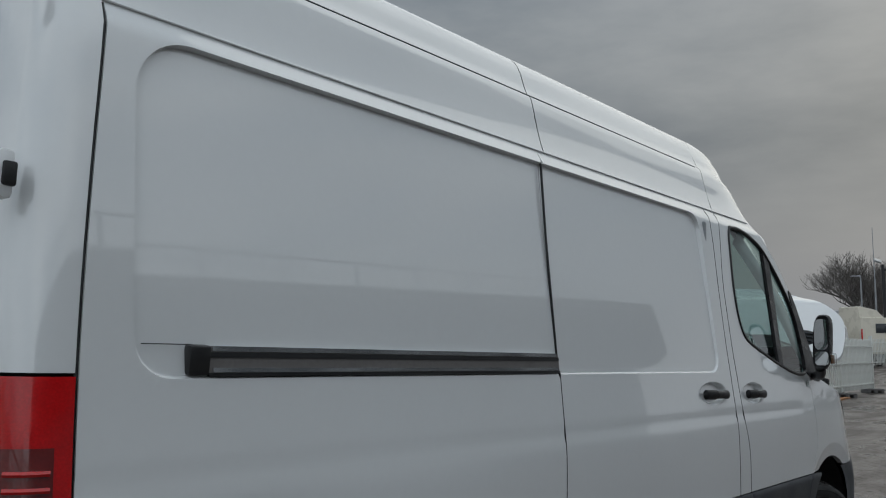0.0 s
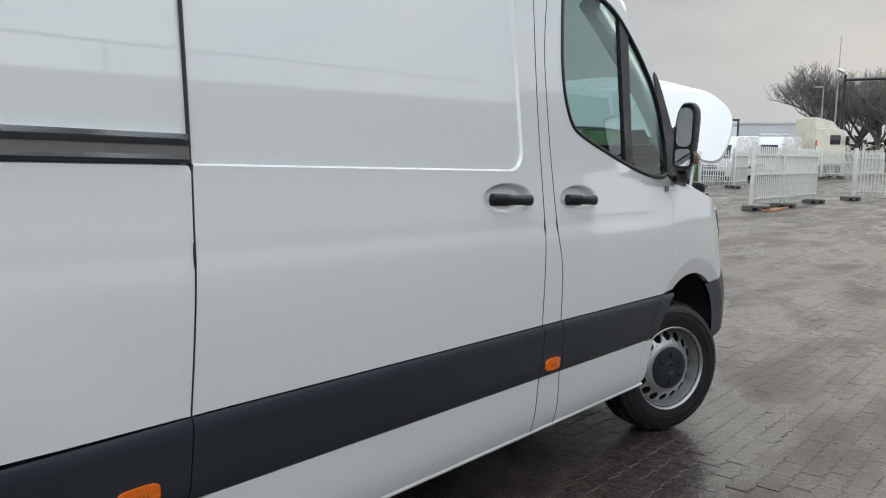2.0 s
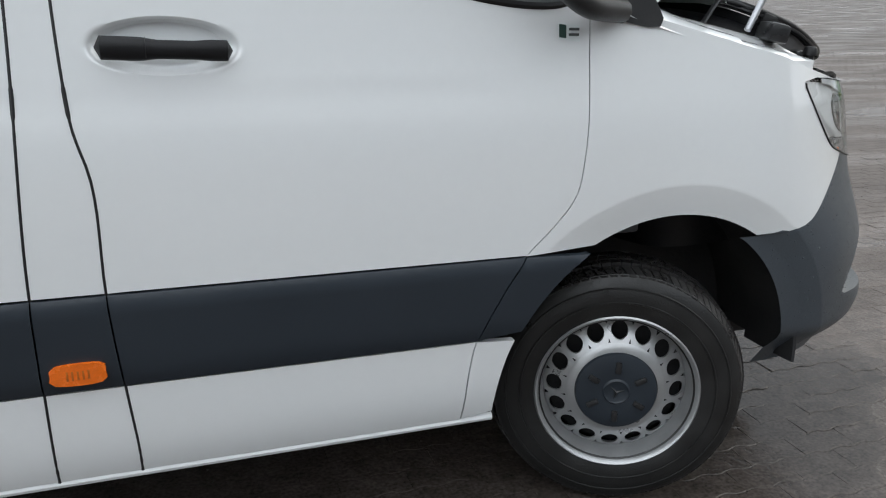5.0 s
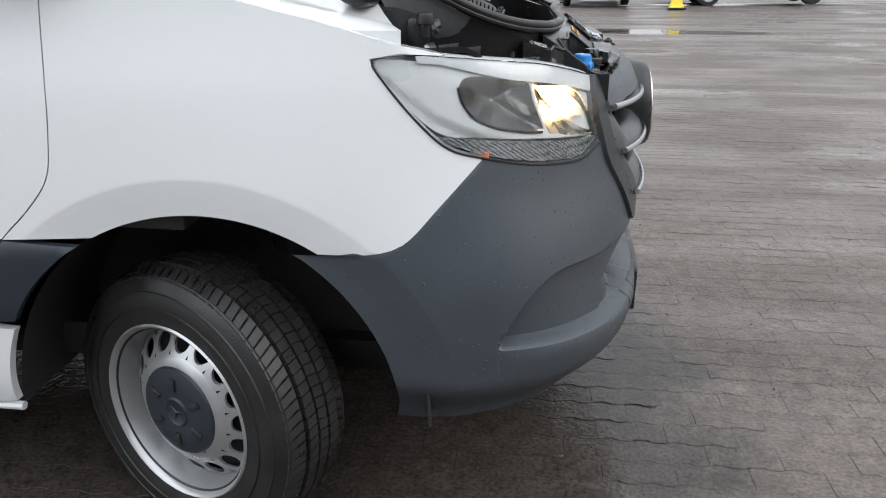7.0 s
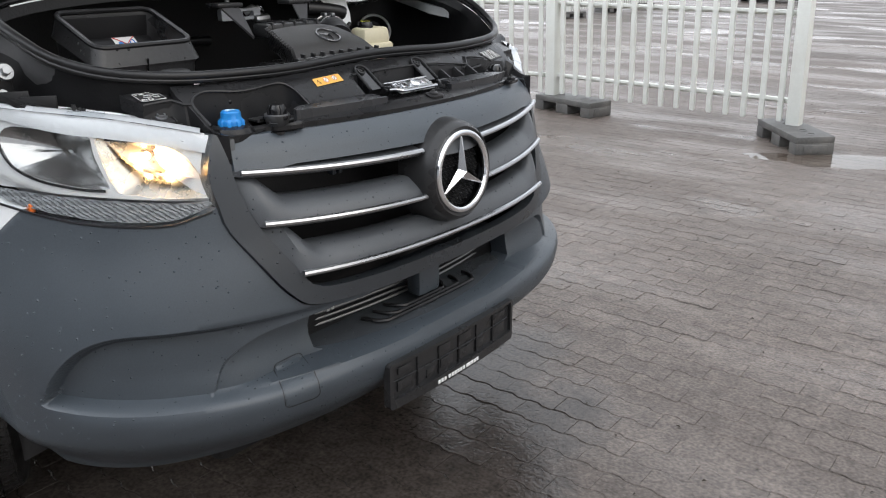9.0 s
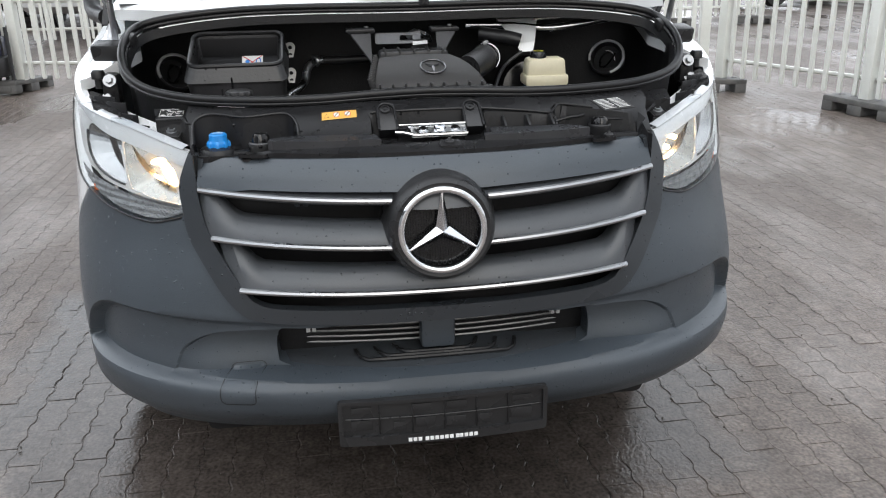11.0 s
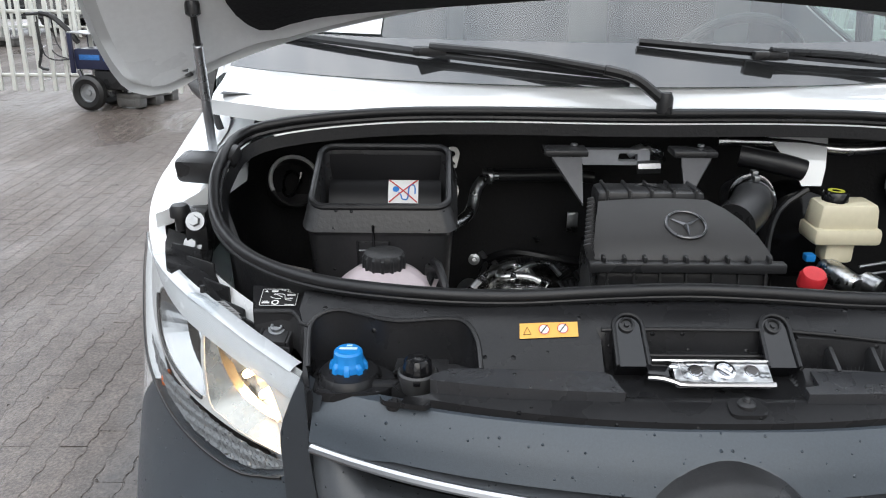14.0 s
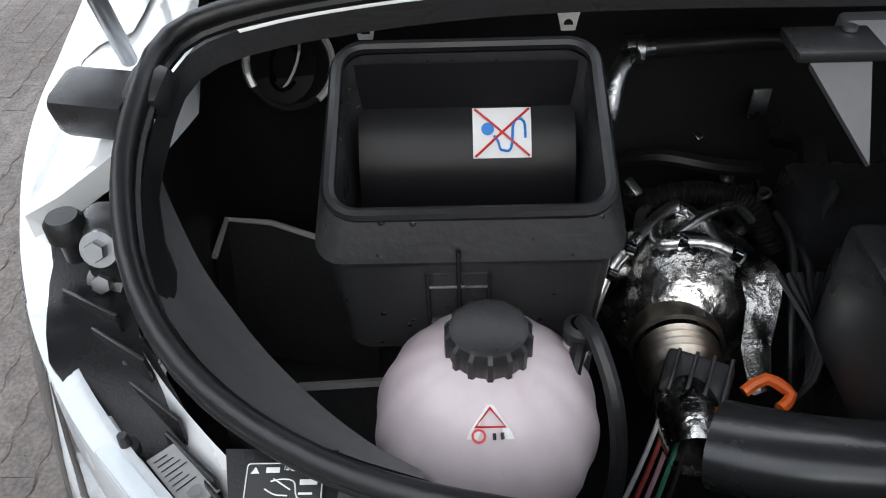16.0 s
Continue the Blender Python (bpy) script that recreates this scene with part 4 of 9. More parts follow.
for w, x in ((.20, 1.045), (.15, 1.03), (.10, 1.015)):
    pts = [(x - .035 - .03 * (w / .2), -w - .012, .566), (x - .02, -w, .566)] + [(x - .35 * y * y * .25, y, .566) for y in np.linspace(-w + .02, w - .02, 12)] + [(x - .02, w, .566), (x - .035 - .03 * (w / .2), w + .012, .566)]
    g.tube(spline(pts, .02), .005, 6)
g.make("floor_ridge", BLACKWET, bumper)
# towing-eye cover
tow = [by_y(.545, .492), by_y(.466, .497), by_y(.466, .566), by_y(.545, .563)]
v, f = skin(rounded(tow[0][0], .494, tow[1][0], .566, .012, .008), lambda a, z: shell(a, z, bumper_form(a, z) + .0008), res=.008, depth=.004, inward=(-1, 0, 0))
mesh_object("towing_eye_cover", v, f, PLASTIC, bumper)
ring = rounded(tow[0][0] - .003, .491, tow[1][0] + .003, .569, .013, .008)
Geo().tube([shell(a, z, bumper_form(a, z)) for a, z in ring], .0012, 5, closed=True).make("cover_gap", BAYBLACK, bumper)

# ---- number-plate holder, empty ----
plate = Geo()
PM = lambda y, z, o=0: (1.128 + o - .18 * y * y, y, z - .022)
out_r, in_r = rounded(-.268, .392, .268, .520, .010, .02), rounded(-.257, .418, .257, .511, .006, .02)
plate.add(*skin(out_r, lambda y, z: PM(y, z, .012), res=.04, holes=[in_r], depth=.022, inward=(-1, 0, 0)))
plate.add(*skin(out_r, lambda y, z: PM(y, z, .002), res=.04, inward=(-1, 0, 0)))
holder = plate.make("plate_holder", BLACK, bumper, "empty black plastic number-plate holder")
g = Geo()
for z in (.466,):
    g.tube([PM(y, z, .004) for y in np.linspace(-.25, .25, 20)], .0022, 5)
for y in (-.165, -.082, .0, .082, .165):
    g.box((.006, .004, .085), PM(y, .464, .004), .001)
g.make("holder_rib", BLACKWET, holder)
for y, z, w, h in ((-.21, .49, .05, .018), (-.06, .491, .05, .022), (.03, .491, .05, .022), (.2, .49, .05, .016), (-.21, .448, .055, .028), (-.115, .44, .03, .026), (.03, .443, .05, .03), (.10, .443, .03, .026), (.20, .447, .055, .028), (-.05, .449, .05, .026)):
    Geo().box((.005, w, h), PM(y, z, .003), .001).make("holder_pad", BLACK, holder)
WHITE_INK = material("white_print", (.8, .8, .8), .5, vary=.02)
g = Geo()
for k, (a, b) in enumerate(((-.095, -.058), (-.052, .022), (.026, .032), (.036, .088))):
    for y in np.arange(a, b - .004, .0125):
        g.box((.001, .0095, .011), PM(y + .005, .4035, .0128), .0004)
g.make("holder_print", WHITE_INK, holder, "white lettering bar along the holder's foot")

Geo().box((.66, 1.26, .10), (.58, 0, .355), .03).make("engine_undertray", BAYBLACK, van, "black plastic tray under the engine")

# ---- grille ----
ear = [by_y(.598, .957), by_y(.604, 1.02), by_y(.585, 1.078), by_y(.572, 1.103), by_y(.535, 1.090), by_y(.540, 1.062)]
frame_half = spline(GRILLE_OUT[::-1], .02) + spline(ear, .02)[1:] + spline(GRILLE_IN, .02)[1:]
grille = Geo().add(*skin(both([p for p in frame_half]), lambda a, z: shell(a, z, .010), res=.02, gap=.002, depth=.03, inward=(-1, 0, 0))).make(
    "radiator_grille", FRAME, van, "dark grey grille with three silver strips")


def nose_row(z, out, y1, n=61, y0=None, dip=0.0):
    """Points across the nose at one height; the ends sweep up a little."""
    ys = np.linspace(-y1 if y0 is None else y0, y1, n)
    return [(nose_x(y, z) + out, y, z + dip * (y / .56) ** 2) for y in ys]


GRILLE_SIDE = hermite([.73, .753, .801, .911, 1.02, 1.062], [.40, .436, .481, .542, .564, .556])


def slat(z, y1, high):
    """A louvre that leans back from its front edge, where the silver strip sits; its ends rise to close the slot above."""
    prof = [(-.030, -.014), (.006, -.012), (.015, -.008), (.016, .004), (.011, .4 * high), (.003, .62 * high), (-.006, .82 * high), (-.015, high), (-.028, high + .003), (-.06, high)]
    rows = []
    for o, dz in prof:
        w = max(y1, GRILLE_SIDE(z + dz)) + .022
        rows.append([(x - .020 * ease(.94 * w, .985 * w, abs(y)), y, q + (.052 * ease(.80 * w, .93 * w, abs(y)) * max(0, dz / high) if high > .03 else 0)) for x, y, q in nose_row(z + dz, o, w, dip=.018)])
    return Geo().loft(rows, closed_ring=False, caps=False)


for z, w, high in ((1.004, .556, .012), (.895, .533, .047), (.780, .476, .052)):
    s = slat(z, w, high).make("grille_slat", GRILLEGREY, grille)
    for y0, y1 in (((-w, -.112), (.112, w)) if z > .8 else ((-w, w),)):
        pts = [(nose_x(y, z) + .0215, y, z + .002 + .018 * (y / .56) ** 2) for y in np.linspace(y0, y1, 40)]
        Geo().tube(pts, .0070, 8, flat=1.0).make("silver_strip", STRIP, s, "satin silver strip")
top_half = [by_y(0, 1.094), by_y(.54, 1.09), by_y(.55, 1.062), by_y(.553, 1.026), by_y(.48, 1.021), by_y(.43, 1.028), by_y(.2, 1.026), by_y(0, 1.022)]
Geo().add(*skin(both(dense(top_half, .02, False)), lambda a, z: shell(a, z, .012 - .02 * ease(1.06, 1.10, z) + .004 * ease(1.06, 1.02, z)), res=.018, depth=.02, inward=(-1, 0, 0))).make("grille_brow", PLASTIC, grille)
Geo().box((.02, 1.08, .40), (.93, 0, .90), .01).make("grille_back", BAYBLACK, grille)
for k, z in enumerate((.99, .882)):
    for y in (-.33, -.31):
        Geo().box((.02, .012, .02), (1.02, y, z), .003).make("flap_pin", TRIM, grille)
    Geo().tube([(.995, y, z + .002) for y in (-.36, -.1)], .004, 6).make("flap_rod", TRIM, grille)
# emblem: ring, dark mesh disc and three ridged arms
EM = Matrix.Translation((1.112, 0, .938)) @ Matrix(((0, 0, 1, 0), (1, 0, 0, 0), (0, 1, 0, 0), (0, 0, 0, 1))) @ Matrix.Rotation(radians(-4), 4, "X")
Geo().lathe([(.104, .03), (.112, .032), (.121, .024), (.127, .006), (.134, -.03), (.14, -.06)], EM, 64).make("emblem_bezel", BLACK, grille)
ringo = Geo().lathe([(.0965 + .0085 * math.cos(t), .030 + .0085 * math.sin(t)) for t in np.linspace(0, 2 * math.pi, 16, endpoint=False)], EM, 72, closed=True).make("emblem_ring", CHROME, grille, "chromed ring")
Geo().lathe([(0, .006), (.1, .006)], EM, 48).make("emblem_disc", GLOSSBLACK, ringo)
g = Geo()
for i in range(-8, 9):
    for j in range(-10, 11):
        x, y = i * .0125 + (.00625 if j % 2 else 0), j * .0095
        if math.hypot(x, y) < .088:
            g.lathe([(.0052, .006), (.0042, .0095), (.0030, .006)], EM @ pose(x, y, 0), 6)
tagged(g.make("emblem_mesh", BLACK, ringo), kind="stuff")
g = Geo()
for i in range(3):
    m = EM @ Matrix.Rotation(radians(90 + 120 * i), 4, "Z")
    # each arm runs from the middle to the ring, ridged along its length
    c, s_ = math.cos(radians(60)), math.sin(radians(60))
    nl, nr = (.018 * c, .018 * s_, .028), (.018 * c, -.018 * s_, .028)
    g.add([(0, 0, .044), nl, (.095, .0015, .031), (.095, -.0015, .031), nr], [(0, 2, 1), (0, 3, 2), (0, 4, 3)], m)
g.make("emblem_star", CHROME, ringo, "chromed three-pointed shape", smooth=False)
# hump in the brow behind the emblem
g = Geo()
g.loft([[(nose_x(0, z) + .012 + h * math.cos(t) ** 1.0 - .01, w * math.sin(t), z) for t in np.linspace(-1.5, 1.5, 15)] for z, h, w in ((.99, .042, .12), (1.03, .036, .092), (1.052, .024, .070), (1.070, .006, .045), (1.082, -.014, .02))], closed_ring=False, caps=False)
g.make("emblem_hump", GRILLEGREY, grille)


# ---- headlamps ----
def headlamp(side):
    """Clear lens over a silver bezel, two bowls (the inner one lit) and a ribbed strip below."""
    sh = lambda a, z, o: body(a, z, o, side)
    inw = (-.75, -side * .66, 0)
    h = Geo().add(*skin(LAMP_LINE, lambda a, z: sh(a, z, -.016 - .059 * ease(.60, .72, abs(body(a, z)[1]))), res=.02, inward=inw)).make("headlamp", LAMPGREY, van, "clear halogen headlamp, inner bulb lit")
    Geo().add(*skin(inset(LAMP_LINE, .001), lambda a, z: sh(a, z, .002), res=.02, depth=.02, inward=inw)).make("lens", LENS, h, "clear plastic lens").visible_shadow = False
    foot = min(range(len(LAMP_LINE)), key=lambda i: math.dist(LAMP_LINE[i], by_y(.598, .957)))
    Geo().tube([sh(a, z, .001) for a, z in LAMP_LINE[:foot]], .0026, 6).make("lens_seal", RUBBER, h)
    # two mirror bowls that share one opening, parted by a slim upright edge
    rim = lambda pts: spline([by_y(y, z) for y, z in pts], .01, True)
    e1 = rim([(.888, 1.082), (.887, 1.108), (.870, 1.127), (.826, 1.120), (.778, 1.109), (.771, 1.104), (.773, 1.070), (.768, 1.032), (.763, 1.004), (.775, 1.002), (.801, 1.006), (.845, 1.020), (.868, 1.034), (.882, 1.052)])
    e2 = rim([(.763, 1.103), (.725, 1.099), (.678, 1.087), (.651, 1.075), (.632, 1.055), (.612, 1.010), (.602, .974), (.640, .974), (.702, .980), (.727, .988), (.752, .994), (.762, 1.032), (.765, 1.070)])
    c1, c2 = by_y(.828, 1.066), by_y(.672, 1.050)
    upper = [by_x(.486, 1.163), by_x(.510, 1.120), by_x(.568, 1.054), by_x(.628, 1.012), by_y(.87, 1.002), by_y(.76, .984), by_y(.66, .970), by_y(.597, .966),
             by_y(.609, 1.02), by_y(.592, 1.07), by_y(.588, 1.086), by_y(.66, 1.108), by_y(.755, 1.130), by_x(.607, 1.156), by_x(.54, 1.163)]
    bez = spline(upper, .012, True)
    # a shoulder runs from the rear tip to the strip's end; below it the bezel lies deeper
    fall = hermite([.46, .52, .60, .70, .80, 1.5], [1.155, 1.12, 1.055, 1.008, .985, .94])
    dome = lambda a, z: -.012 - .010 * ease(.004, -.008, z - fall(body(a, z)[0]))
    Geo().add(*skin(bez, lambda a, z: sh(a, z, dome(a, z)), res=.009, holes=[e1, e2], depth=.02, inward=inw)).make("bezel", material("white_silver_bezel", (.66, .66, .655), .30, .12, vary=.03), h, "silver-grey bezel")
    for (c, e, dp, name) in ((c1, e1, .06, "outer_bowl"), (c2, e2, .06, "inner_bowl")):
        g = Geo()
        g.loft([[sh(c[0] + (a - c[0]) * k, c[1] + (z - c[1]) * k, -.014 - dp * (1 - k ** 1.6) + (.0016 if (i // 4) % 2 else 0) * (.1 < k < .98)) for i, (a, z) in enumerate(e)] for j, k in enumerate((1.0, .90, .80, .68, .55, .42, .30, .18, .06))], caps=False)
        bowl = g.make(name, REFLECTOR if name == "outer_bowl" else SATIN, h, "faceted mirror bowl" if name == "outer_bowl" else "satin mirror bowl, lit warm", smooth=name == "inner_bowl")
        for y, z in (((.868, 1.096),) if name == "outer_bowl" else ((.700, 1.060), (.668, 1.040))):
            a = by_y(y, z)[0]
            bp = Vector(sh(a, z, -.036))
            g = Geo().lathe([(0, .013), (.005, .011), (.0065, .005), (.006, -.004), (.005, -.016)], Matrix.Translation(bp) @ Vector((.8, side * .45, 0)).to_track_quat("Z", "Y").to_matrix().to_4x4(), 16)
            g.make("bulb", BULB if name == "inner_bowl" else LENS, bowl, "glowing warm bulb" if name == "inner_bowl" else "")
    # curved blades that cross the bowls
    for line in (((.826, 1.120), (.822, 1.09), (.808, 1.058), (.783, 1.03)), ((.755, 1.094), (.738, 1.060), (.712, 1.034), (.672, 1.018), (.624, 1.010))):
        pts = spline([by_y(y, z) for y, z in line], .008)
        g = Geo().loft([[sh(a, z, o) for a, z in pts] for o in (-.024, -.028, -.040)], closed_ring=False, caps=False)
        g.make("bowl_blade", REFLECTOR, h)
    gap_ = spline([by_y(y, z) for y, z in ((.888, 1.108), (.889, 1.080), (.882, 1.050), (.867, 1.031), (.845, 1.017), (.80, 1.003), (.770, .999))], .01)
    Geo().tube([sh(a, z, -.011) for a, z in gap_], .0032, 6).make("bowl_edge", GLOSSBLACK, h, "dark line under the outer bowl")
    low = [by_x(.61, 1.012), by_x(.66, 1.006), by_y(.86, .996), by_y(.76, .979), by_y(.66, .966), by_y(.605, .962), by_y(.645, .942), by_y(.70, .931), by_y(.80, .943), by_x(.70, .970), by_x(.64, .996)]
    Geo().add(*skin(spline(low, .01, True), lambda a, z: sh(a, z, -.010 + .0022 * math.sin(a * 520) * math.sin(z * 700)), res=.0035, inward=inw)).make(
        "indicator_strip", material("ribbed_lamp_strip", (.17, .175, .18), .30, .25, vary=.25, scale=60, fine=260), h, "ribbed clear indicator strip")
    Geo().box((.03, .012, .02), sh(by_x(.70, .975)[0], .966, -.02), .004).make("indicator_bulb", AMBER, h)
    # clear upper flange with its clips
    g = Geo()
    g.loft([[(q[0] - .012 * k, q[1] - side * .010 * k, q[2] + .003 + .009 * k - .0034 * k * k) for q in [sh(a, z, .0) for a, z in spline([by_x(.60, 1.168), by_y(.755, 1.143), by_y(.66, 1.12), by_y(.595, 1.101)], .02)]] for k in (0, .4, .8, 1.2, 1.5)], closed_ring=False, caps=False)
    g.make("lens_flange", material("frosted_lens_edge", (.47, .49, .51), .28, vary=.05, coat=.5), h)
    g = Geo()
    edge = spline([by_x(.56, 1.171), by_x(.607, 1.168), by_y(.755, 1.143), by_y(.66, 1.12), by_y(.600, 1.103), by_y(.581, 1.097)], .02)
    g.loft([[sh(a, z - d * (.35 + .65 * ease(0, .5, i / len(edge))), -.003 - 2.2 * max(0, d - .010) ** 2) for i, (a, z) in enumerate(edge)] for d in (-.001, .006, .014, .022, .030, .038)], closed_ring=False, caps=False)
    g.make("lens_rim", material("frosted_lens_rim", (.60, .61, .62), .22, vary=.06, scale=20, coat=.6), h, "frosted white upper rim")
    Geo().box((.074, .016, .012), (.772, side * .757, 1.150), .002, (0, 0, -side * 45)).make("lens_clip", LENS, h, "clear plastic bracket")
    return h


headlamp(-1)
headlamp(1)

# ---- bonnet, propped open ----
BH, BT = Vector((.33, 0, 1.515)), radians(44.5)


def bonnet_at(s, y, off=0.0):
    e = .03 * (y / .95) ** 2 + .09 * abs(y / .945) ** 5 + .06 * ease(.45, .62, s) ** 2
    h = off - e
    p = BH + Vector((s * math.cos(BT) - h * math.sin(BT), y, s * math.sin(BT) + h * math.cos(BT)))
    return p[:]


bon = spline([(.02, -.80), (-.01, -.90), (.03, -.955), (.14, -.965), (.30, -.95), (.40, -.915), (.47, -.84), (.555, -.70), (.64, -.50), (.70, -.2), (.70, .2), (.64, .5), (.555, .70), (.47, .84), (.40, .915), (.30, .95), (.14, .965), (.03, .955), (-.01, .90), (.02, .80), (.09, .55), (.145, .28), (.16, 0), (.145, -.28), (.09, -.55)], .03, True)
bonnet = panel("bonnet", bon, bonnet_at, PAINT, van, "white bonnet, open", res=.03, depth=.02, inward=(.64, 0, -.77))
inner_b = inset(bon, .025)
g = Geo().add(*skin(inner_b, lambda s, y: bonnet_at(s, y, -.022 - .012 * ease(.72, .66, abs(y)) * ease(.02, .06, s)), res=.03, depth=.02, inward=(-.64, 0, .77)))
g.make("bonnet_lining", material("primer_white", (.74, .76, .77), .32, vary=.05, scale=3), bonnet, "pale pressed inner panel")
pad = spline([(.135, -.70), (.150, -.60), (.165, -.35), (.185, -.1), (.185, .1), (.165, .35), (.150, .60), (.135, .70), (.25, .74), (.42, .68), (.54, .45), (.58, 0), (.54, -.45), (.42, -.68), (.25, -.74)], .03, True)
Geo().add(*skin(pad, lambda s, y: bonnet_at(s, y, -.05), res=.05, depth=.03, inward=(-.64, 0, .77))).make("sound_pad", BAYBLACK, bonnet, "black insulation pad")
for s in (-1, 1):
    m = [bonnet_at(.04, s * .86, -.02), (.27, s * .87, 1.40), (.20, s * .865, 1.31)]
    Geo().tube(spline(m, .02), .009, 8, flat=.5).make("hinge", BLACK, bonnet)
    a, b = (.36, s * .838, 1.29), bonnet_at(.20, s * .80, -.03)
    st = Geo().rod(a, tuple(np.array(a) * .22 + np.array(b) * .78), .0092).make("gas_strut", material("grey_strut", (.42, .43, .45), .28, .8), bonnet, "grey gas strut")
    Geo().rod(tuple(np.array(a) * .23 + np.array(b) * .77), b, .0060).make("strut_rod", BLACK, st)
    Geo().lathe([(0, .012), (.011, .010), (.013, .004), (.013, -.012), (.008, -.016)], Matrix.Translation(b), 14).make("strut_ball", BLACK, st)
    # vent grille set in the bonnet's rear corner
    g = Geo()
    vent = rounded(.075, .665, .205, .80, .045, .015)
    g.add(*skin(vent, lambda q, y: bonnet_at(q, s * y, .006), res=.03, depth=.02, inward=(.64, 0, -.77)))
    vo = g.make("bonnet_vent", BLACK, bonnet, "black slotted air vent")
    for k in range(3):
        Geo().tube([bonnet_at(.106 + .034 * k, s * y, .012) for y in (.678, .735, .788)], .008, 6, flat=.5).make("vent_slat", TRIM, vo)

# ---- windscreen, scuttle, wipers ----
def screen_at(u, t, off=0.0):
    """u: -1 to 1 across; t: 0 at the foot to 1 at the brow."""
    xb, xt = .345 - .20 * u * u - .06 * u ** 4, -.56 - .10 * u * u
    yb, yt = .86 * u, .70 * u
    zb, zt = 1.43 - .0 * u * u, 2.235 - .03 * u * u
    bow = .05 * math.sin(math.pi * t)
    return (xb + (xt - xb) * t + bow * .6 + off * .66, yb + (yt - yb) * t, zb + (zt - zb) * t + bow * .7 + off * .75)


def screen_patch(name, u0, u1, t0, t1, mat, nu=30, nt=16, off=0.0, label=""):
    g = Geo()
    g.loft([[screen_at(u, t, off) for u in np.linspace(u0, u1, nu)] for t in np.linspace(t0, t1, nt)], closed_ring=False, caps=False)
    return g.make(name, mat, van, label)


ws = screen_patch("windscreen", -1, 1, 0, 1, GLASS_FRONT, label="large sloping windscreen reflecting the grey sky")
ws.visible_shadow = False
for a in ((-1, 1, 0, .085), (-1, 1, .965, 1), (-1, -.93, .085, .965), (.93, 1, .085, .965)):
    screen_patch("screen_border", *a, FRIT, off=.002, nt=6)
screen_patch("screen_card", -.83, -.60, .09, .175, material("white_card", (.80, .80, .79), .5, vary=.02), nu=8, nt=4, off=.0045, label="white card stuck to the windscreen")
for s in (-1, 1):
    g = Geo()
    g.loft([[(q[0] + dx, s * (abs(q[1]) + dy), q[2] + dz) for q in [screen_at(s, t) for t in np.linspace(-.02, 1, 20)]] for dx, dy, dz in ((-.01, -.01, .004), (.0, .012, .004), (-.015, .035, -.012), (-.06, .048, -.05), (-.14, .046, -.12))], closed_ring=False, caps=False)
    g.make("screen_pillar", PAINT, van)
# white scuttle lip between the seal and the glass
g = Geo()
lip = []
for k, x1, dz in ((0.0, 0.0, .004), (.55, .352, -.020), (.9, .362, -.034), (1.0, .366, -.045), (1.0, .368, -.075)):
    row = []
    for u in np.linspace(-1, 1, 41):
        q = screen_at(u, 0)
        row.append(((q[0] - .015) * (1 - k) + (x1 - .10 * max(0, abs(u) - .80) / .2) * k, q[1], q[2] + dz))
    lip.append(row)
g.loft(lip, closed_ring=False, caps=False)
g.make("scuttle", PAINT, van, "white scuttle panel")
for y, reach in ((.06, -.80), (.74, .02)):
    p0 = Vector(screen_at(y / .86, -.035, .012))
    elbow = Vector(screen_at((y - .12) / .86, .004, .046))
    mid_ = Vector(screen_at((y - .46) / .85, .046, .038))
    w = Geo().tube(spline([p0, p0.lerp(elbow, .5) + Vector((0, 0, .014)), elbow], .01), .011, 8).make("wiper", BLACK, van, "black windscreen wiper arm and blade")
    Geo().tube(spline([elbow, elbow.lerp(mid_, .5) + Vector((0, 0, .006)), mid_], .02), .0085, 8).make("wiper_arm", BLACK, w)
    bl = [screen_at((y - .06 + (reach - y + .06) * k) / .84, .010 + .068 * k, .016 + .006 * math.sin(math.pi * k)) for k in np.linspace(0, 1, 16)]
    Geo().tube(bl, .0085, 6).make("wiper_blade", RUBBER, w)
    Geo().box((.03, .07, .018), tuple(mid_ - Vector((.006, 0, .010))), .005).make("blade_clip", BLACK, w)
    Geo().lathe([(0, .02), (.012, .02), (.016, .01), (.016, -.02)], Matrix.Translation(p0), 16).make("wiper_cap", BLACK, w)

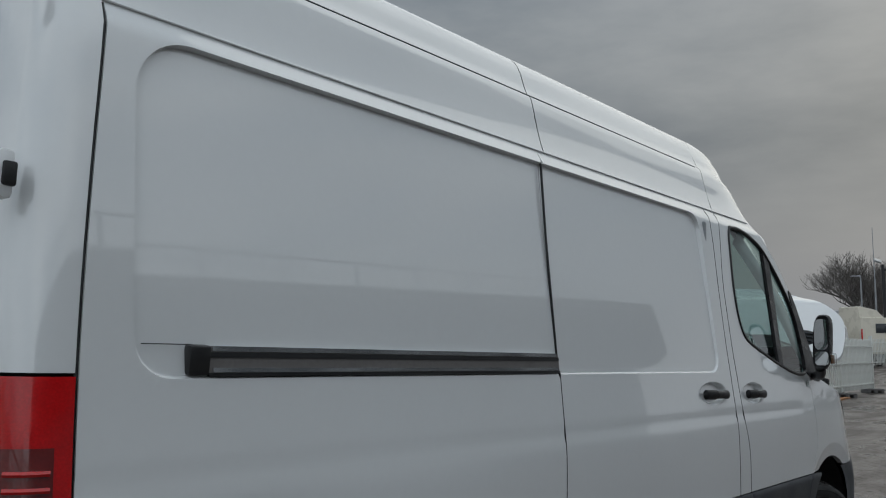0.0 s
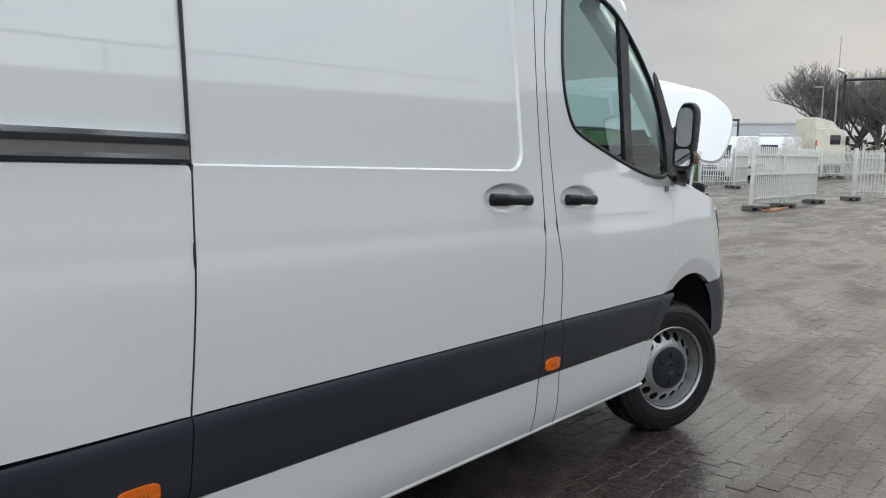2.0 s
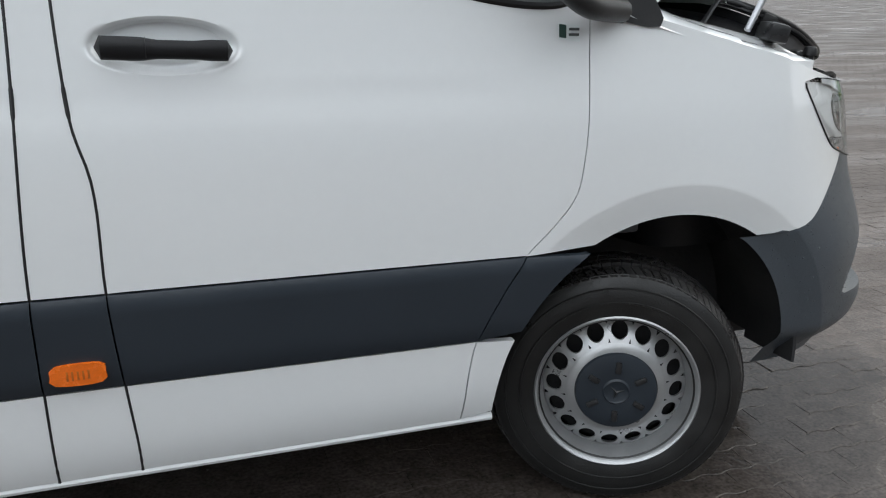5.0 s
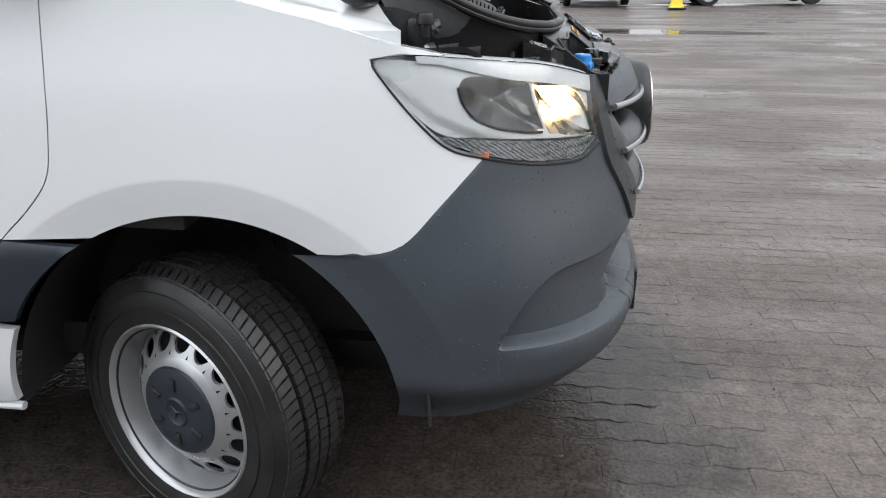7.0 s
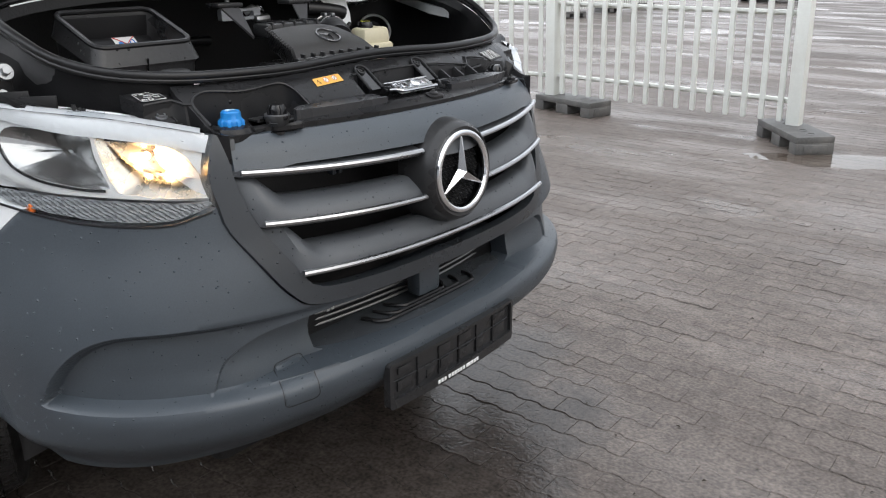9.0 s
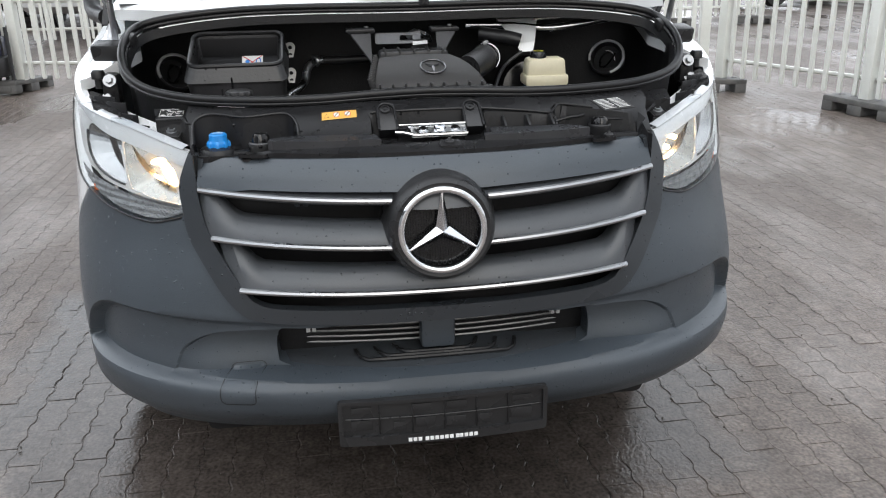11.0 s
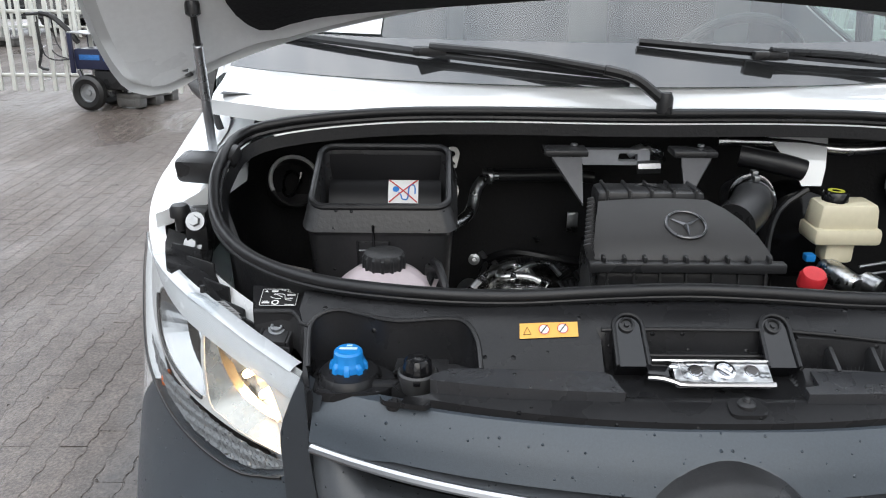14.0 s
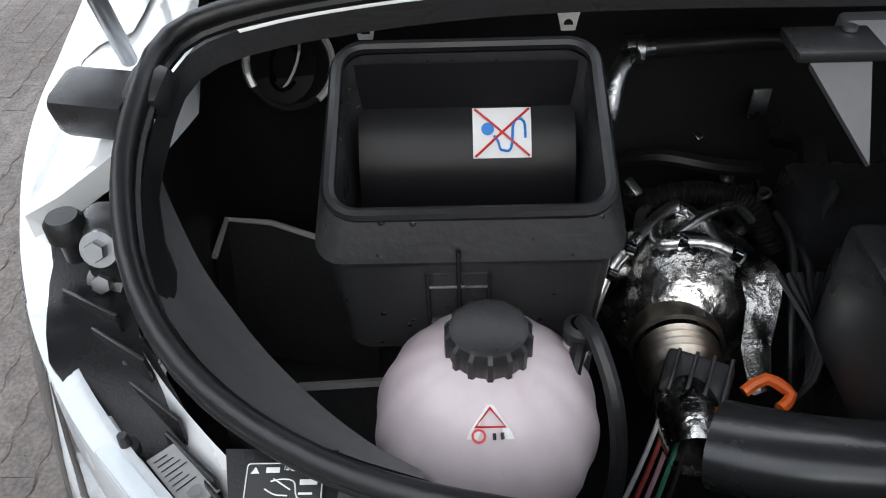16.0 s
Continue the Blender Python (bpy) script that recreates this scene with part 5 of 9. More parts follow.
# ---- side glass, trim, mirrors ----
GLASS_OUT = -.012
for s in (-1, 1):
    main = [p for p in WIN if p[0] < -.615]
    quarter_ = [p for p in WIN if p[0] > -.575]
    pane = panel("side_window", main, lambda a, z: body(a, z, GLASS_OUT, s), GLASS_SIDE, van, "green-tinted side glass, shut", res=.08, inward=(0, -s, 0))
    pane.visible_shadow = False
    q = panel("quarter_light", quarter_, lambda a, z: body(a, z, GLASS_OUT, s), GLASS_SIDE, van, res=.08, inward=(0, -s, 0))
    q.visible_shadow = False
    Geo().tube([body(a, z, -.004, s) for a, z in WIN], .011, 8, closed=True).make("window_rubber", RUBBER, van)
    post = dense([(-.642, 1.405), (-.575, 1.388), (-.545, 1.99), (-.60, 2.04), (-.625, 2.045)], .03)
    panel("window_post", post, lambda a, z: body(a, z, .0, s), BLACK, van, res=.05, depth=.02, inward=(0, -s, 0))
    tri = spline([(-.20, 1.35), (-.02, 1.30), (.02, 1.315), (.0, 1.36), (-.14, 1.62), (-.245, 1.80), (-.30, 1.83), (-.235, 1.60), (-.21, 1.45)], .02, True)
    foot = panel("mirror_foot", tri, lambda a, z: body(a, z, .006, s), BLACK, van, "black plastic mirror foot", res=.03, depth=.02, inward=(0, -s, 0))
    # mirror housing: a rounded upright shell, its glass facing back
    g = Geo()
    C = Vector((-.315, s * 1.085, 1.535))
    def mirror_ring(dx, k):
        return [(C.x + dx, C.y + s * k * .047 * math.copysign(abs(math.cos(t)) ** .55, math.cos(t)) + s * .012 * math.sin(t), C.z + k * .158 * math.copysign(abs(math.sin(t)) ** .6, math.sin(t))) for t in np.linspace(0, 2 * math.pi, 36, endpoint=False)]
    g.loft([mirror_ring(-.046, .88), mirror_ring(-.055, .95), mirror_ring(-.045, 1.0), mirror_ring(-.01, 1.0), mirror_ring(.02, .93), mirror_ring(.04, .78), mirror_ring(.05, .5)], caps=True)
    mh = g.make("door_mirror", BLACK, van, "tall black door mirror with amber repeater")
    g = Geo().add(*skin(rounded(-.037, -.045, .037, .132, .03, .012), lambda y, z: (C.x - .052, C.y + s * y, C.z + z), res=.05, inward=(1, 0, 0)))
    g.make("mirror_glass", material("mirror_silver", (.85, .86, .87), .02, 1.0, vary=.0, rough_vary=.0), mh)
    g = Geo().add(*skin(rounded(-.037, -.134, .037, -.055, .02, .012), lambda y, z: (C.x - .052, C.y + s * y, C.z + z), res=.05, inward=(1, 0, 0)))
    g.make("wide_angle_glass", material("mirror_silver_lower", (.80, .82, .83), .03, 1.0, vary=.0, rough_vary=.0), mh)
    Geo().box((.075, .016, .072), (C.x - .005, C.y + s * .052, C.z - .098), .008).make("repeater_lamp", LENS, mh, "clear repeater lamp")
    Geo().box((.05, .010, .05), (C.x - .005, C.y + s * .047, C.z - .098), .004).make("repeater_bulb", material("smoked_amber", (.16, .075, .03), .3), mh)
    Geo().tube(spline([(C.x + .02, C.y - s * .03, C.z - .15), (C.x + .10, s * 1.03, C.z - .19), (-.10, s * .965, 1.335)], .02), .028, 10).make("mirror_arm", BLACK, mh)
# paint sticker on the door edge
g = Geo().add(*skin(dense([(-.253, 1.272), (-.198, 1.266), (-.198, 1.302), (-.253, 1.308)], .02), lambda a, z: body(a, z, .0015), res=.05, inward=(0, 1, 0)))
stk = g.make("door_sticker", material("pale_sticker", (.62, .66, .66), .4, vary=.05), van, "small pale sticker with a dark mark")
Geo().add(*skin(dense([(-.251, 1.276), (-.233, 1.274), (-.233, 1.303), (-.251, 1.305)], .02), lambda a, z: body(a, z, .0022), res=.05, inward=(0, 1, 0))).make("sticker_mark", material("dark_green_ink", (.02, .05, .04), .4), stk)
g = Geo()
for k, w in enumerate((.026, .026)):
    g.box((w, .0006, .006), (-.214, -WIDTH(1.288) - .0032, 1.294 - .012 * k), 0)
g.make("sticker_bar", material("grey_ink", (.06, .07, .07), .5), stk)

# ---- cab seen through the glass ----
CAB = material("dark_grey_cab_plastic", (.045, .047, .05), .6, vary=.1, scale=4)
g = Geo()
g.loft([[(x, y, z) for y in np.linspace(-.84, .84, 21)] for x, z in ((.28, 1.40), (.10, 1.395), (-.12, 1.36), (-.20, 1.30), (-.18, 1.10), (-.05, .85))], closed_ring=False, caps=False)
g.make("dashboard", CAB, van, "dark grey dashboard")
Geo().box((1.3, 1.8, .04), (-.60, 0, .80), .01).make("cab_floor", CAB, van)
Geo().box((.03, 1.72, 1.3), (-1.42, 0, 1.47), .01).make("bulkhead", material("grey_bulkhead", (.25, .26, .27), .6), van)
for y in (.45, -.10, -.56):
    sc = Geo().box((.16, .40, .66), (-1.22, y, 1.42), .06, (0, -12, 0), seg=4).make("cab_seat", material("black_seat_cloth", (.02, .02, .022), .9, bump=.3, bump_scale=200), van, "black cloth seat")
    Geo().box((.10, .24, .20), (-1.29, y, 1.86), .05, (0, -10, 0), seg=4).make("headrest", material("black_headrest_cloth", (.02, .02, .022), .9), sc)
    Geo().box((.48, .42, .16), (-.98, y, 1.10), .05, seg=4).make("seat_cushion", material("black_cushion_cloth", (.02, .02, .022), .9), sc)
wheel_c = Vector((-.38, .45, 1.36))
Geo().tube([(wheel_c.x + .10 * math.sin(t), wheel_c.y + .19 * math.cos(t), wheel_c.z + .16 * math.sin(t)) for t in np.linspace(0, 2 * math.pi, 32, endpoint=False)], .014, 8, closed=True).make("steering_wheel", CAB, van)
Geo().add([(-1.4, -.8, 2.21), (-.6, -.72, 2.235), (-.6, .72, 2.235), (-1.4, .8, 2.21)], [(0, 1, 2, 3)]).make("cab_headlining", material("pale_headlining", (.4, .41, .42), .8), van)

# ---- engine bay ----
half_ring = [(.376, 0, 1.384), (.374, -.30, 1.386), (.378, -.50, 1.382), (.394, -.68, 1.366), (.42, -.765, 1.346), (.50, -.782, 1.320), (.58, -.779, 1.290), (.665, -.752, 1.250),
             (.745, -.685, 1.222), (.812, -.570, 1.208), (.846, -.42, 1.203), (.858, -.274, 1.203), (.850, -.12, 1.208)]
RING = spline(half_ring + [(.845, 0, 1.210)] + [(x, -y, z) for x, y, z in half_ring[:0:-1]], .025, True)
seal = Geo().tube(RING, .0100, 12, closed=True).make("bonnet_seal", RUBBER, van, "thick black rubber bonnet seal")
RC = np.array([.61, 0, 1.28])
Geo().tube([RC + (np.array(p) - RC) * (1.006, 1.006, 1.0) + (0, 0, -.010) for p in RING], .0065, 8, closed=True).make("seal_lip", RUBBER, seal)
Geo().tube([RC + (np.array(p) - RC) * (.986, .990, 1.0) + (0, 0, -.012) for p in RING], .006, 8, closed=True).make("seal_bead", BLACKWET, seal)
# lining of the bay
g = Geo()
def bay_ring(k, dz, zz, deep):
    """The bay widens under the scuttle: its rear is drawn back by the share deep."""
    out = []
    for p in RING:
        q = RC + (np.array(p) - RC) * (k, k, 1)
        back_ = max(0.0, .54 - q[0]) * 2.0 * deep
        out.append((q[0] - back_, q[1] * (1 + .09 * deep * ease(.60, .44, q[0])), q[2] - dz if zz is None else zz))
    return out


g.loft([bay_ring(.985, .02, None, 0), bay_ring(.975, .045, None, 0), bay_ring(.97, .065, None, 1), bay_ring(.96, 0, 1.10, 1), bay_ring(.95, 0, .90, 1), bay_ring(.90, 0, .68, 1)], caps=False)
g.add(bay_ring(.90, 0, .68, 1), [tuple(range(len(RING)))])
lining = g.make("bay_lining", BAYBLACK, van, "matt black bay lining")
rear = [p for p in RING if p[0] < .50 and abs(p[1]) < .73]
rear = sorted(rear, key=lambda p: p[1])
g = Geo().loft([[tuple(RC + (np.array(p) - RC) * (k, k, 1) + (0, 0, -dz)) for p in rear] for k, dz in ((.984, .018), (.981, .019), (.980, .021))], closed_ring=False, caps=False)
g.make("bay_flange", PAINT, van, "white steel flange under the seal")
# wing tops inside the shut line, white
for s in (-1, 1):
    out_ = [(.53, .908), (.50, .915), (.35, .938), (.20, .946), (.08, .950)]
    in_ = [(.12, .80), (.30, .78), (.40, .765), (.46, .79), (.485, .84), (.51, .88)]
    edge_lo = spline([(.30, .940, 1.237), (.20, .947, 1.258), (.05, .955, 1.290), (-.10, .957, 1.335), (-.19, .952, 1.385)], .03)
    edge_hi = spline([(.28, .86, 1.283), (.20, .85, 1.303), (.10, .865, 1.330), (-.02, .89, 1.370), (-.12, .912, 1.41)], .03)
    n_ = min(len(edge_lo), len(edge_hi))
    pick = lambda line, k: line[int(round(k * (len(line) - 1) / (n_ - 1)))]
    rows_ = [[(p[0], s * p[1], p[2]) for p in [np.array(pick(edge_lo, k)) * (1 - q) + np.array(pick(edge_hi, k)) * q + (0, 0, .012 * math.sin(math.pi * q)) for k in range(n_)]] for q in (0, .25, .5, .75, 1)]
    Geo().loft(rows_, closed_ring=False, caps=False).make("wing_heel", PAINT, van)
    z_of = lambda x, y: 1.318 - .20 * (x - .05) + .03 * ease(.88, .80, y) - .03 * ease(.90, .94, y)
    Geo().add(*skin(dense(spline(out_, .03) + in_, .03), lambda x, y: (x, s * y, z_of(x, y)), res=.02, depth=.03, inward=(0, 0, -1))).make("inner_wing", PAINT, van)
    # black block that holds the seal, with its clip
    b = Geo().box((.060, .085, .050), (.440, s * .842, 1.286), .012, (0, 12, s * 12)).make("seal_block", BLACK, van, "black plastic seal block")
    Geo().box((.046, .040, .034), (.470, s * .778, 1.315), .010, (0, 22, s * 12)).make("seal_clip", BLACK, b)
    # buffer and bolted lamp bracket
    br = Geo().box((.05, .045, .085), (.555, s * .820, 1.198), .012).make("bonnet_bracket", BLACK, van, "black bracket with two bolts")
    Geo().lathe([(0, .018), (.014, .018), (.018, .012), (.018, -.004), (.011, -.006), (.011, -.03)], pose(.570, s * .848, 1.232), 20).make("bonnet_buffer", RUBBER, br)
    for x, y, z in ((.584, .817, 1.223), (.576, .828, 1.176)):
        m = Matrix.Translation((x, s * y, z)) @ Matrix.Rotation(radians(65), 4, "Y")
        bo = Geo().lathe([(0, .004), (.017, .004), (.018, 0), (.018, -.004)], m, 20)
        bo.lathe([(0, .014), (.009, .014), (.010, .011), (.010, .003)], m, 6)
        bo.make("bolt", ZINC, br, "bright zinc bolt")
    # ribbed black carrier behind the lamp
    car = [(.55, .80), (.53, .886), (.585, .876), (.675, .846), (.745, .774), (.80, .732), (.86, .675), (.90, .625), (.85, .60), (.80, .655), (.72, .715), (.63, .785)]
    ca = Geo().add(*skin(dense(car, .02), lambda x, y: (x, s * y, 1.112 + .26 * (y - .578) - .012 * ease(.62, .66, x) * ease(.0, .02, .86 - y) + .006 * math.sin(x * 30) - .028 * ease(.66, .73, x)), res=.02, depth=.012, inward=(0, 0, -1))).make("lamp_carrier", BLACKWET, van, "wet black lamp carrier")
    for k in range(6):
        x, y = .615 + .042 * k, .838 - .036 * k
        Geo().box((.004, .07, .035), (x, s * (y - .01), 1.105 + .26 * (y - .588) - .026 * ease(.66, .73, x)), .001, (0, 0, s * (30 + 4 * k))).make("carrier_rib", BLACK, ca)
    Geo().tube(spline([(.58, s * .85, 1.15), (.64, s * .835, 1.145), (.70, s * .815, 1.14), (.72, s * .79, 1.135)], .02), .004, 6).make("carrier_cable", RUBBER, ca)
    Geo().lathe([(0, .012), (.004, .012), (.005, .0), (.010, -.002), (.010, -.012)], pose(.745, s * .765, 1.155), 12).make("carrier_stud", BLACK, ca)
# front carrier: wet black cover between grille and seal, with sunk wells
WELLS = ((.909, .998, -.140, .135, 1.112, .012), (.914, .944, .142, .318, 1.112, .006), (.892, .978, .328, .555, 1.088, .03))


FILLER_RIM = [(.917, -.567), (.879, -.571), (.860, -.569), (.850, -.554), (.848, -.528), (.858, -.493), (.869, -.459), (.874, -.425), (.877, -.358), (.886, -.335), (.902, -.323), (.919, -.318), (.944, -.316)]
FILLER = np.array(dense(spline(FILLER_RIM, .006) + [(.968, -.330), (.980, -.40), (.978, -.50), (.962, -.556)], .004))


def slope(x, y):
    """The cover's height: a front plate, then a rise up to the seal."""
    return 1.100 + .016 * ease(1.06, 1.0, x + .10 * (y / .55) ** 2) + .075 * ease(.995, .86, x + .06 * (y / .55) ** 2)


def deck(x, y):
    """The slope with the wells let in."""
    base = slope(x, y)
    e = float(np.min(np.hypot(FILLER[:, 0] - x, FILLER[:, 1] - y))) * (-1 if inside(FILLER, [(x, y)])[0] else 1)
    base += (min(1.070, base) - base) * ease(.002, -.006, e)
    for x0, x1, y0, y1, low, r in WELLS:
        e = max(x0 - x, x - x1, y0 - y, y - y1)
        base += (min(low, base) - base) * ease(.003, -.006, e)
    return base


edge = [(nose_x(y, 1.094) - .012, y) for y in np.linspace(-.545, .545, 45)]
back = [(.970, .562), (.93, .574), (.868, .579), (.838, .590), (.81, .585), (.842, .45), (.850, .30), (.842, .15), (.838, 0), (.842, -.15), (.850, -.30), (.842, -.45), (.81, -.585), (.838, -.590), (.868, -.579), (.93, -.574), (.970, -.562)]
well_lines = [q for x0, x1, y0, y1, low, r in WELLS for k in (.003, .000, -.003, -.006, -.009) for q in rounded(x0 - k, y0 - k, x1 + k, y1 + k, r, .006)]
well_lines += [tuple(q) for d in (-.002, .001, .004, .007) for q in inset(FILLER, d)]
cover = Geo().add(*skin(dense(edge + back, .02), lambda x, y: (x, y, deck(x, y)), res=.016, depth=.06, inward=(0, 0, -1), extra=well_lines)).make("front_cover", BLACKWET, van, "wet black plastic cover with sunk wells")
# raised plates between the wells and the front plate
LEDGE = material("wet_grey_black_ledge", (.030, .031, .034), .30, vary=.2, scale=9, fine=200, bump=.1, bump_scale=400, drops=60)
for pts in ([(.950, -.354), (.954, -.250), (.957, -.148), (.966, -.135), (1.008, -.124), (1.004, -.20), (.996, -.29), (.980, -.388), (.966, -.384)],
            [(.952, .148), (.953, .25), (.952, .338), (.966, .368), (.984, .392), (1.000, .29), (1.006, .20), (1.008, .124), (.990, .126), (.986, .146)]):
    Geo().add(*skin(dense(pts, .015), lambda x, y: (x, y, 1.128 + .004 * ease(1.0, .955, x)), res=.02, depth=.026, inward=(0, 0, -1))).make("cover_ledge", LEDGE, cover, "wet raised plate")
# bright moulded edge that runs along the top of the wells
for pts in ([(.907, -.142, 1.168), (.907, -.128, 1.169)], [(.9075, -.080, 1.170), (.908, .010, 1.171), (.9075, .092, 1.169)], [(.907, .128, 1.168), (.911, .243, 1.158), (.913, .312, 1.150), (.903, .322, 1.157), (.892, .333, 1.163), (.889, .357, 1.164), (.891, .427, 1.154)]):
    Geo().tube([(x, y, deck(x - .006, y) + .001) for x, y, z in spline(pts, .01)], .0030, 8).make("well_rim", BLACK, cover)
Geo().tube([(.9265, y, 1.142) for y in np.linspace(-.084, .088, 12)], .0022, 6).make("well_rim", BLACK, cover)
Geo().box((.020, .172, .030), (.919, .002, 1.126), .003).make("latch_step", BLACKWET, cover)
for y in (.187, .247, .308):
    Geo().box((.040, .007, .040), (.926, y, 1.128), .002, (0, 32, 6)).make("pocket_rib", BLACK, cover)
# two arched sockets that catch the bonnet's guide pins
for y in (-.103, .109):
    arch_ = [(-.021, -.066), (-.021, -.006)] + [(.021 * math.cos(t), -.004 + .020 * math.sin(t)) for t in np.linspace(math.pi, 0, 12)] + [(.021, -.006), (.024, -.066)]
    GM = Matrix.Translation((.893, y, 1.170)) @ Matrix.Rotation(radians(38), 4, "Y")
    at_g = lambda a, b, h=0.0: (GM @ Vector((-b, a, h)))[:]
    gs = Geo().add(*skin(dense(arch_, .008), lambda a, b: at_g(a, b, .010), res=.02, depth=.03, inward=(-.6, 0, -.8))).make("guide_socket", GLOSSBLACK, cover)
    Geo().tube([at_g(a, b, .012) for a, b in arch_], .0034, 8).make("socket_rim", BLACKWET, gs)
    Geo().lathe([(.0115, .0), (.0115, .004), (.0085, .005), (.0075, .001), (.004, .001), (.003, .004), (0, .004)], Matrix.Translation(at_g(-.002, -.002, .010)) @ Matrix.Rotation(radians(38), 4, "Y"), 20).make("guide_cup", BLACK, gs)
# bonnet latch: a folded bright tray with three rivets and a hook
LM = Matrix.Translation((.966, .018, 1.136)) @ Matrix.Rotation(radians(24), 4, "Y")
lt = Geo().add(*skin(rounded(-.020, -.067, .019, .068, .004, .01), lambda a, b: (LM @ Vector((a, b, 0)))[:], res=.03, depth=.006, inward=(0, 0, -1))).make("bonnet_latch", ALU, cover, "bare metal bonnet latch")
Geo().tube([(LM @ Vector(p))[:] for p in spline([(.012, -.107, .006), (.013, -.085, .005), (.020, -.066, .004), (.022, -.05, .003), (.022, .068, .003)], .008)], .0044, 8).make("latch_lip", CHROME, lt, "bright folded lip")
Geo().tube([(LM @ Vector((-.019, y, .004)))[:] for y in (-.095, -.05, .068)], .0026, 8).make("latch_lip", CHROME, lt)
Geo().box((.008, .014, .010), (LM @ Vector((-.006, -.068, .004)))[:], .003, (0, 24, 0)).make("latch_block", CHROME, lt)
Geo().box((.022, .030, .006), (LM @ Vector((-.004, -.088, -.002)))[:], .002, (0, 24, 0)).make("latch_jaw", GLOSSBLACK, lt)
for y, r in ((-.037, .0105), (.003, .015), (.041, .0105)):
    Geo().lathe([(0, .006), (r * .72, .006), (r * .8, .004), (r, .004), (r, -.002)] if r < .012 else [(0, .002), (r * .7, .002), (r * .75, .007), (r, .006), (r, -.002)], LM @ pose(-.001, y, 0), 24).make("latch_rivet", CHROME, lt)
Geo().tube([(LM @ Vector(p))[:] for p in ((-.008, -.006, .006), (.008, .012, .006))], .002, 6).make("latch_bar", CHROME, lt)
Geo().box((.004, .030, .002), (LM @ Vector((-.013, -.032, .002)))[:], .0008, (0, 24, 0)).make("latch_slot", CHROME, lt)
for y in (.055, .062):
    Geo().lathe([(0, .004), (.004, .003), (.005, 0)], LM @ pose(.004, y, 0), 10).make("latch_dimple", ZINC, lt)
# domed clips on rounded pads along the front plate
for x, y, y0, y1 in ((.978, -.438, -.458, -.388), (1.017, .037, .012, .064), (.980, .443, .395, .463)):
    Geo().add(*skin(rounded(x - .013, y0, x + .019, y1, .012, .006), lambda a, b: (a - .30 * (b - y) * (y / .55), b, deck(min(a, 1.03), y) + .004), res=.02, depth=.008, inward=(0, 0, -1))).make("clip_pad", BLACKWET, cover)
    Geo().lathe([(0, .010), (.004, .010), (.0055, .006), (.009, .0055), (.0125, .002), (.0125, -.004)], pose(x, y, deck(x, y) + .004), 20).make("cover_clip", BLACK, cover)
# blue filler cap on its round neck
BLUE = material("blue_cap_plastic", (.015, .22, .60), .35, vary=.06, scale=40)
neck = Geo().lathe([(.024, .030), (.042, .026), (.048, .018), (.050, 0), (.050, -.03)], pose(.908, -.509, 1.078), 40).make("filler_neck", BLACKWET, van, "black filler neck with a blue screw cap")
g = Geo().ribbed([(.002, .050, 0), (.018, .050, 0), (.021, .047, 0), (.022, .034, 0), (.0235, .031, .6), (.0245, .027, 1), (.0245, .008, 1), (.023, 0, .6)], pose(.908, -.509, 1.088), 8, .0038)
capb = g.make("filler_cap", BLUE, neck, "bright blue screw cap")
PALE = material("pale_blue_print", (.55, .72, .85), .5)
for x, y, w, h in ((.906, -.509, .026, .006), (.897, -.508, .008, .004)):
    Geo().box((h, w, .0006), (x, y, 1.1385), 0).make("cap_print", PALE, capb)
wc = Geo().lathe([(.022, -.02), (.026, -.004), (.0285, .004), (.0285, .010), (.026, .013), (.023, .011), (.021, .006), (.018, .010)], pose(.936, -.407, 1.108), 36).make("filler_cap", material("worn_grey_black_cap", (.045, .045, .046), .42, vary=.2, scale=40), van, "black ribbed washer filler cap")
Geo().ribbed([(.006, .0, 0), (.019, .002, 1), (.018, .020, 1), (.014, .028, .6), (.003, .030, 0)][::-1], pose(.936, -.407, 1.112), 6, .003, 60).make("cap_grip", GLOSSBLACK, wc)
for a in (0, 1.8, 3.9):
    Geo().box((.006, .010, .008), (.936 + .0275 * math.cos(a), -.407 + .0275 * math.sin(a), 1.114), .001, (0, 0, math.degrees(a))).make("cap_notch", GLOSSBLACK, wc)
Geo().lathe([(.036, -.006), (.036, .002), (.033, .005), (.029, .002), (.015, .001), (.013, .007), (.009, .008), (0, .006)], pose(.902, -.356, 1.098), 32).make("cover_knob", BLACK, cover)
Geo().box((.050, .078, .006), (.895, -.402, 1.104), .002, (0, 0, -6)).make("well_plate", BLACK, cover)
Geo().tube([(.918, -.440, 1.108), (.921, -.420, 1.108), (.952, -.440, 1.104), (.965, -.432, 1.104)], .0022, 6).make("well_edge", BLACKWET, cover)
np_ = [(.868, -.540), (.858, -.509), (.868, -.478), (.893, -.447), (.915, -.440), (.950, -.452), (.960, -.509), (.950, -.556), (.905, -.562), (.880, -.556)]
Geo().add(*skin(spline(np_, .012, True), lambda x, y: (x, y, 1.094), res=.03, depth=.014, inward=(0, 0, -1))).make("neck_plate", BLACKWET, cover)
wr = Geo().lathe([(.022, -.02), (.026, -.004), (.0285, .004), (.0285, .010), (.026, .013), (.023, .011), (.021, .006), (.018, .010)], pose(.925, .437, 1.112), 36).make("filler_cap", BLACK, van, "black round cover cap")
Geo().ribbed([(.006, .0, 0), (.019, .002, 1), (.018, .018, 1), (.013, .025, .6), (.003, .027, 0)][::-1], pose(.925, .437, 1.116), 6, .003, 60).make("cap_grip", GLOSSBLACK, wr)
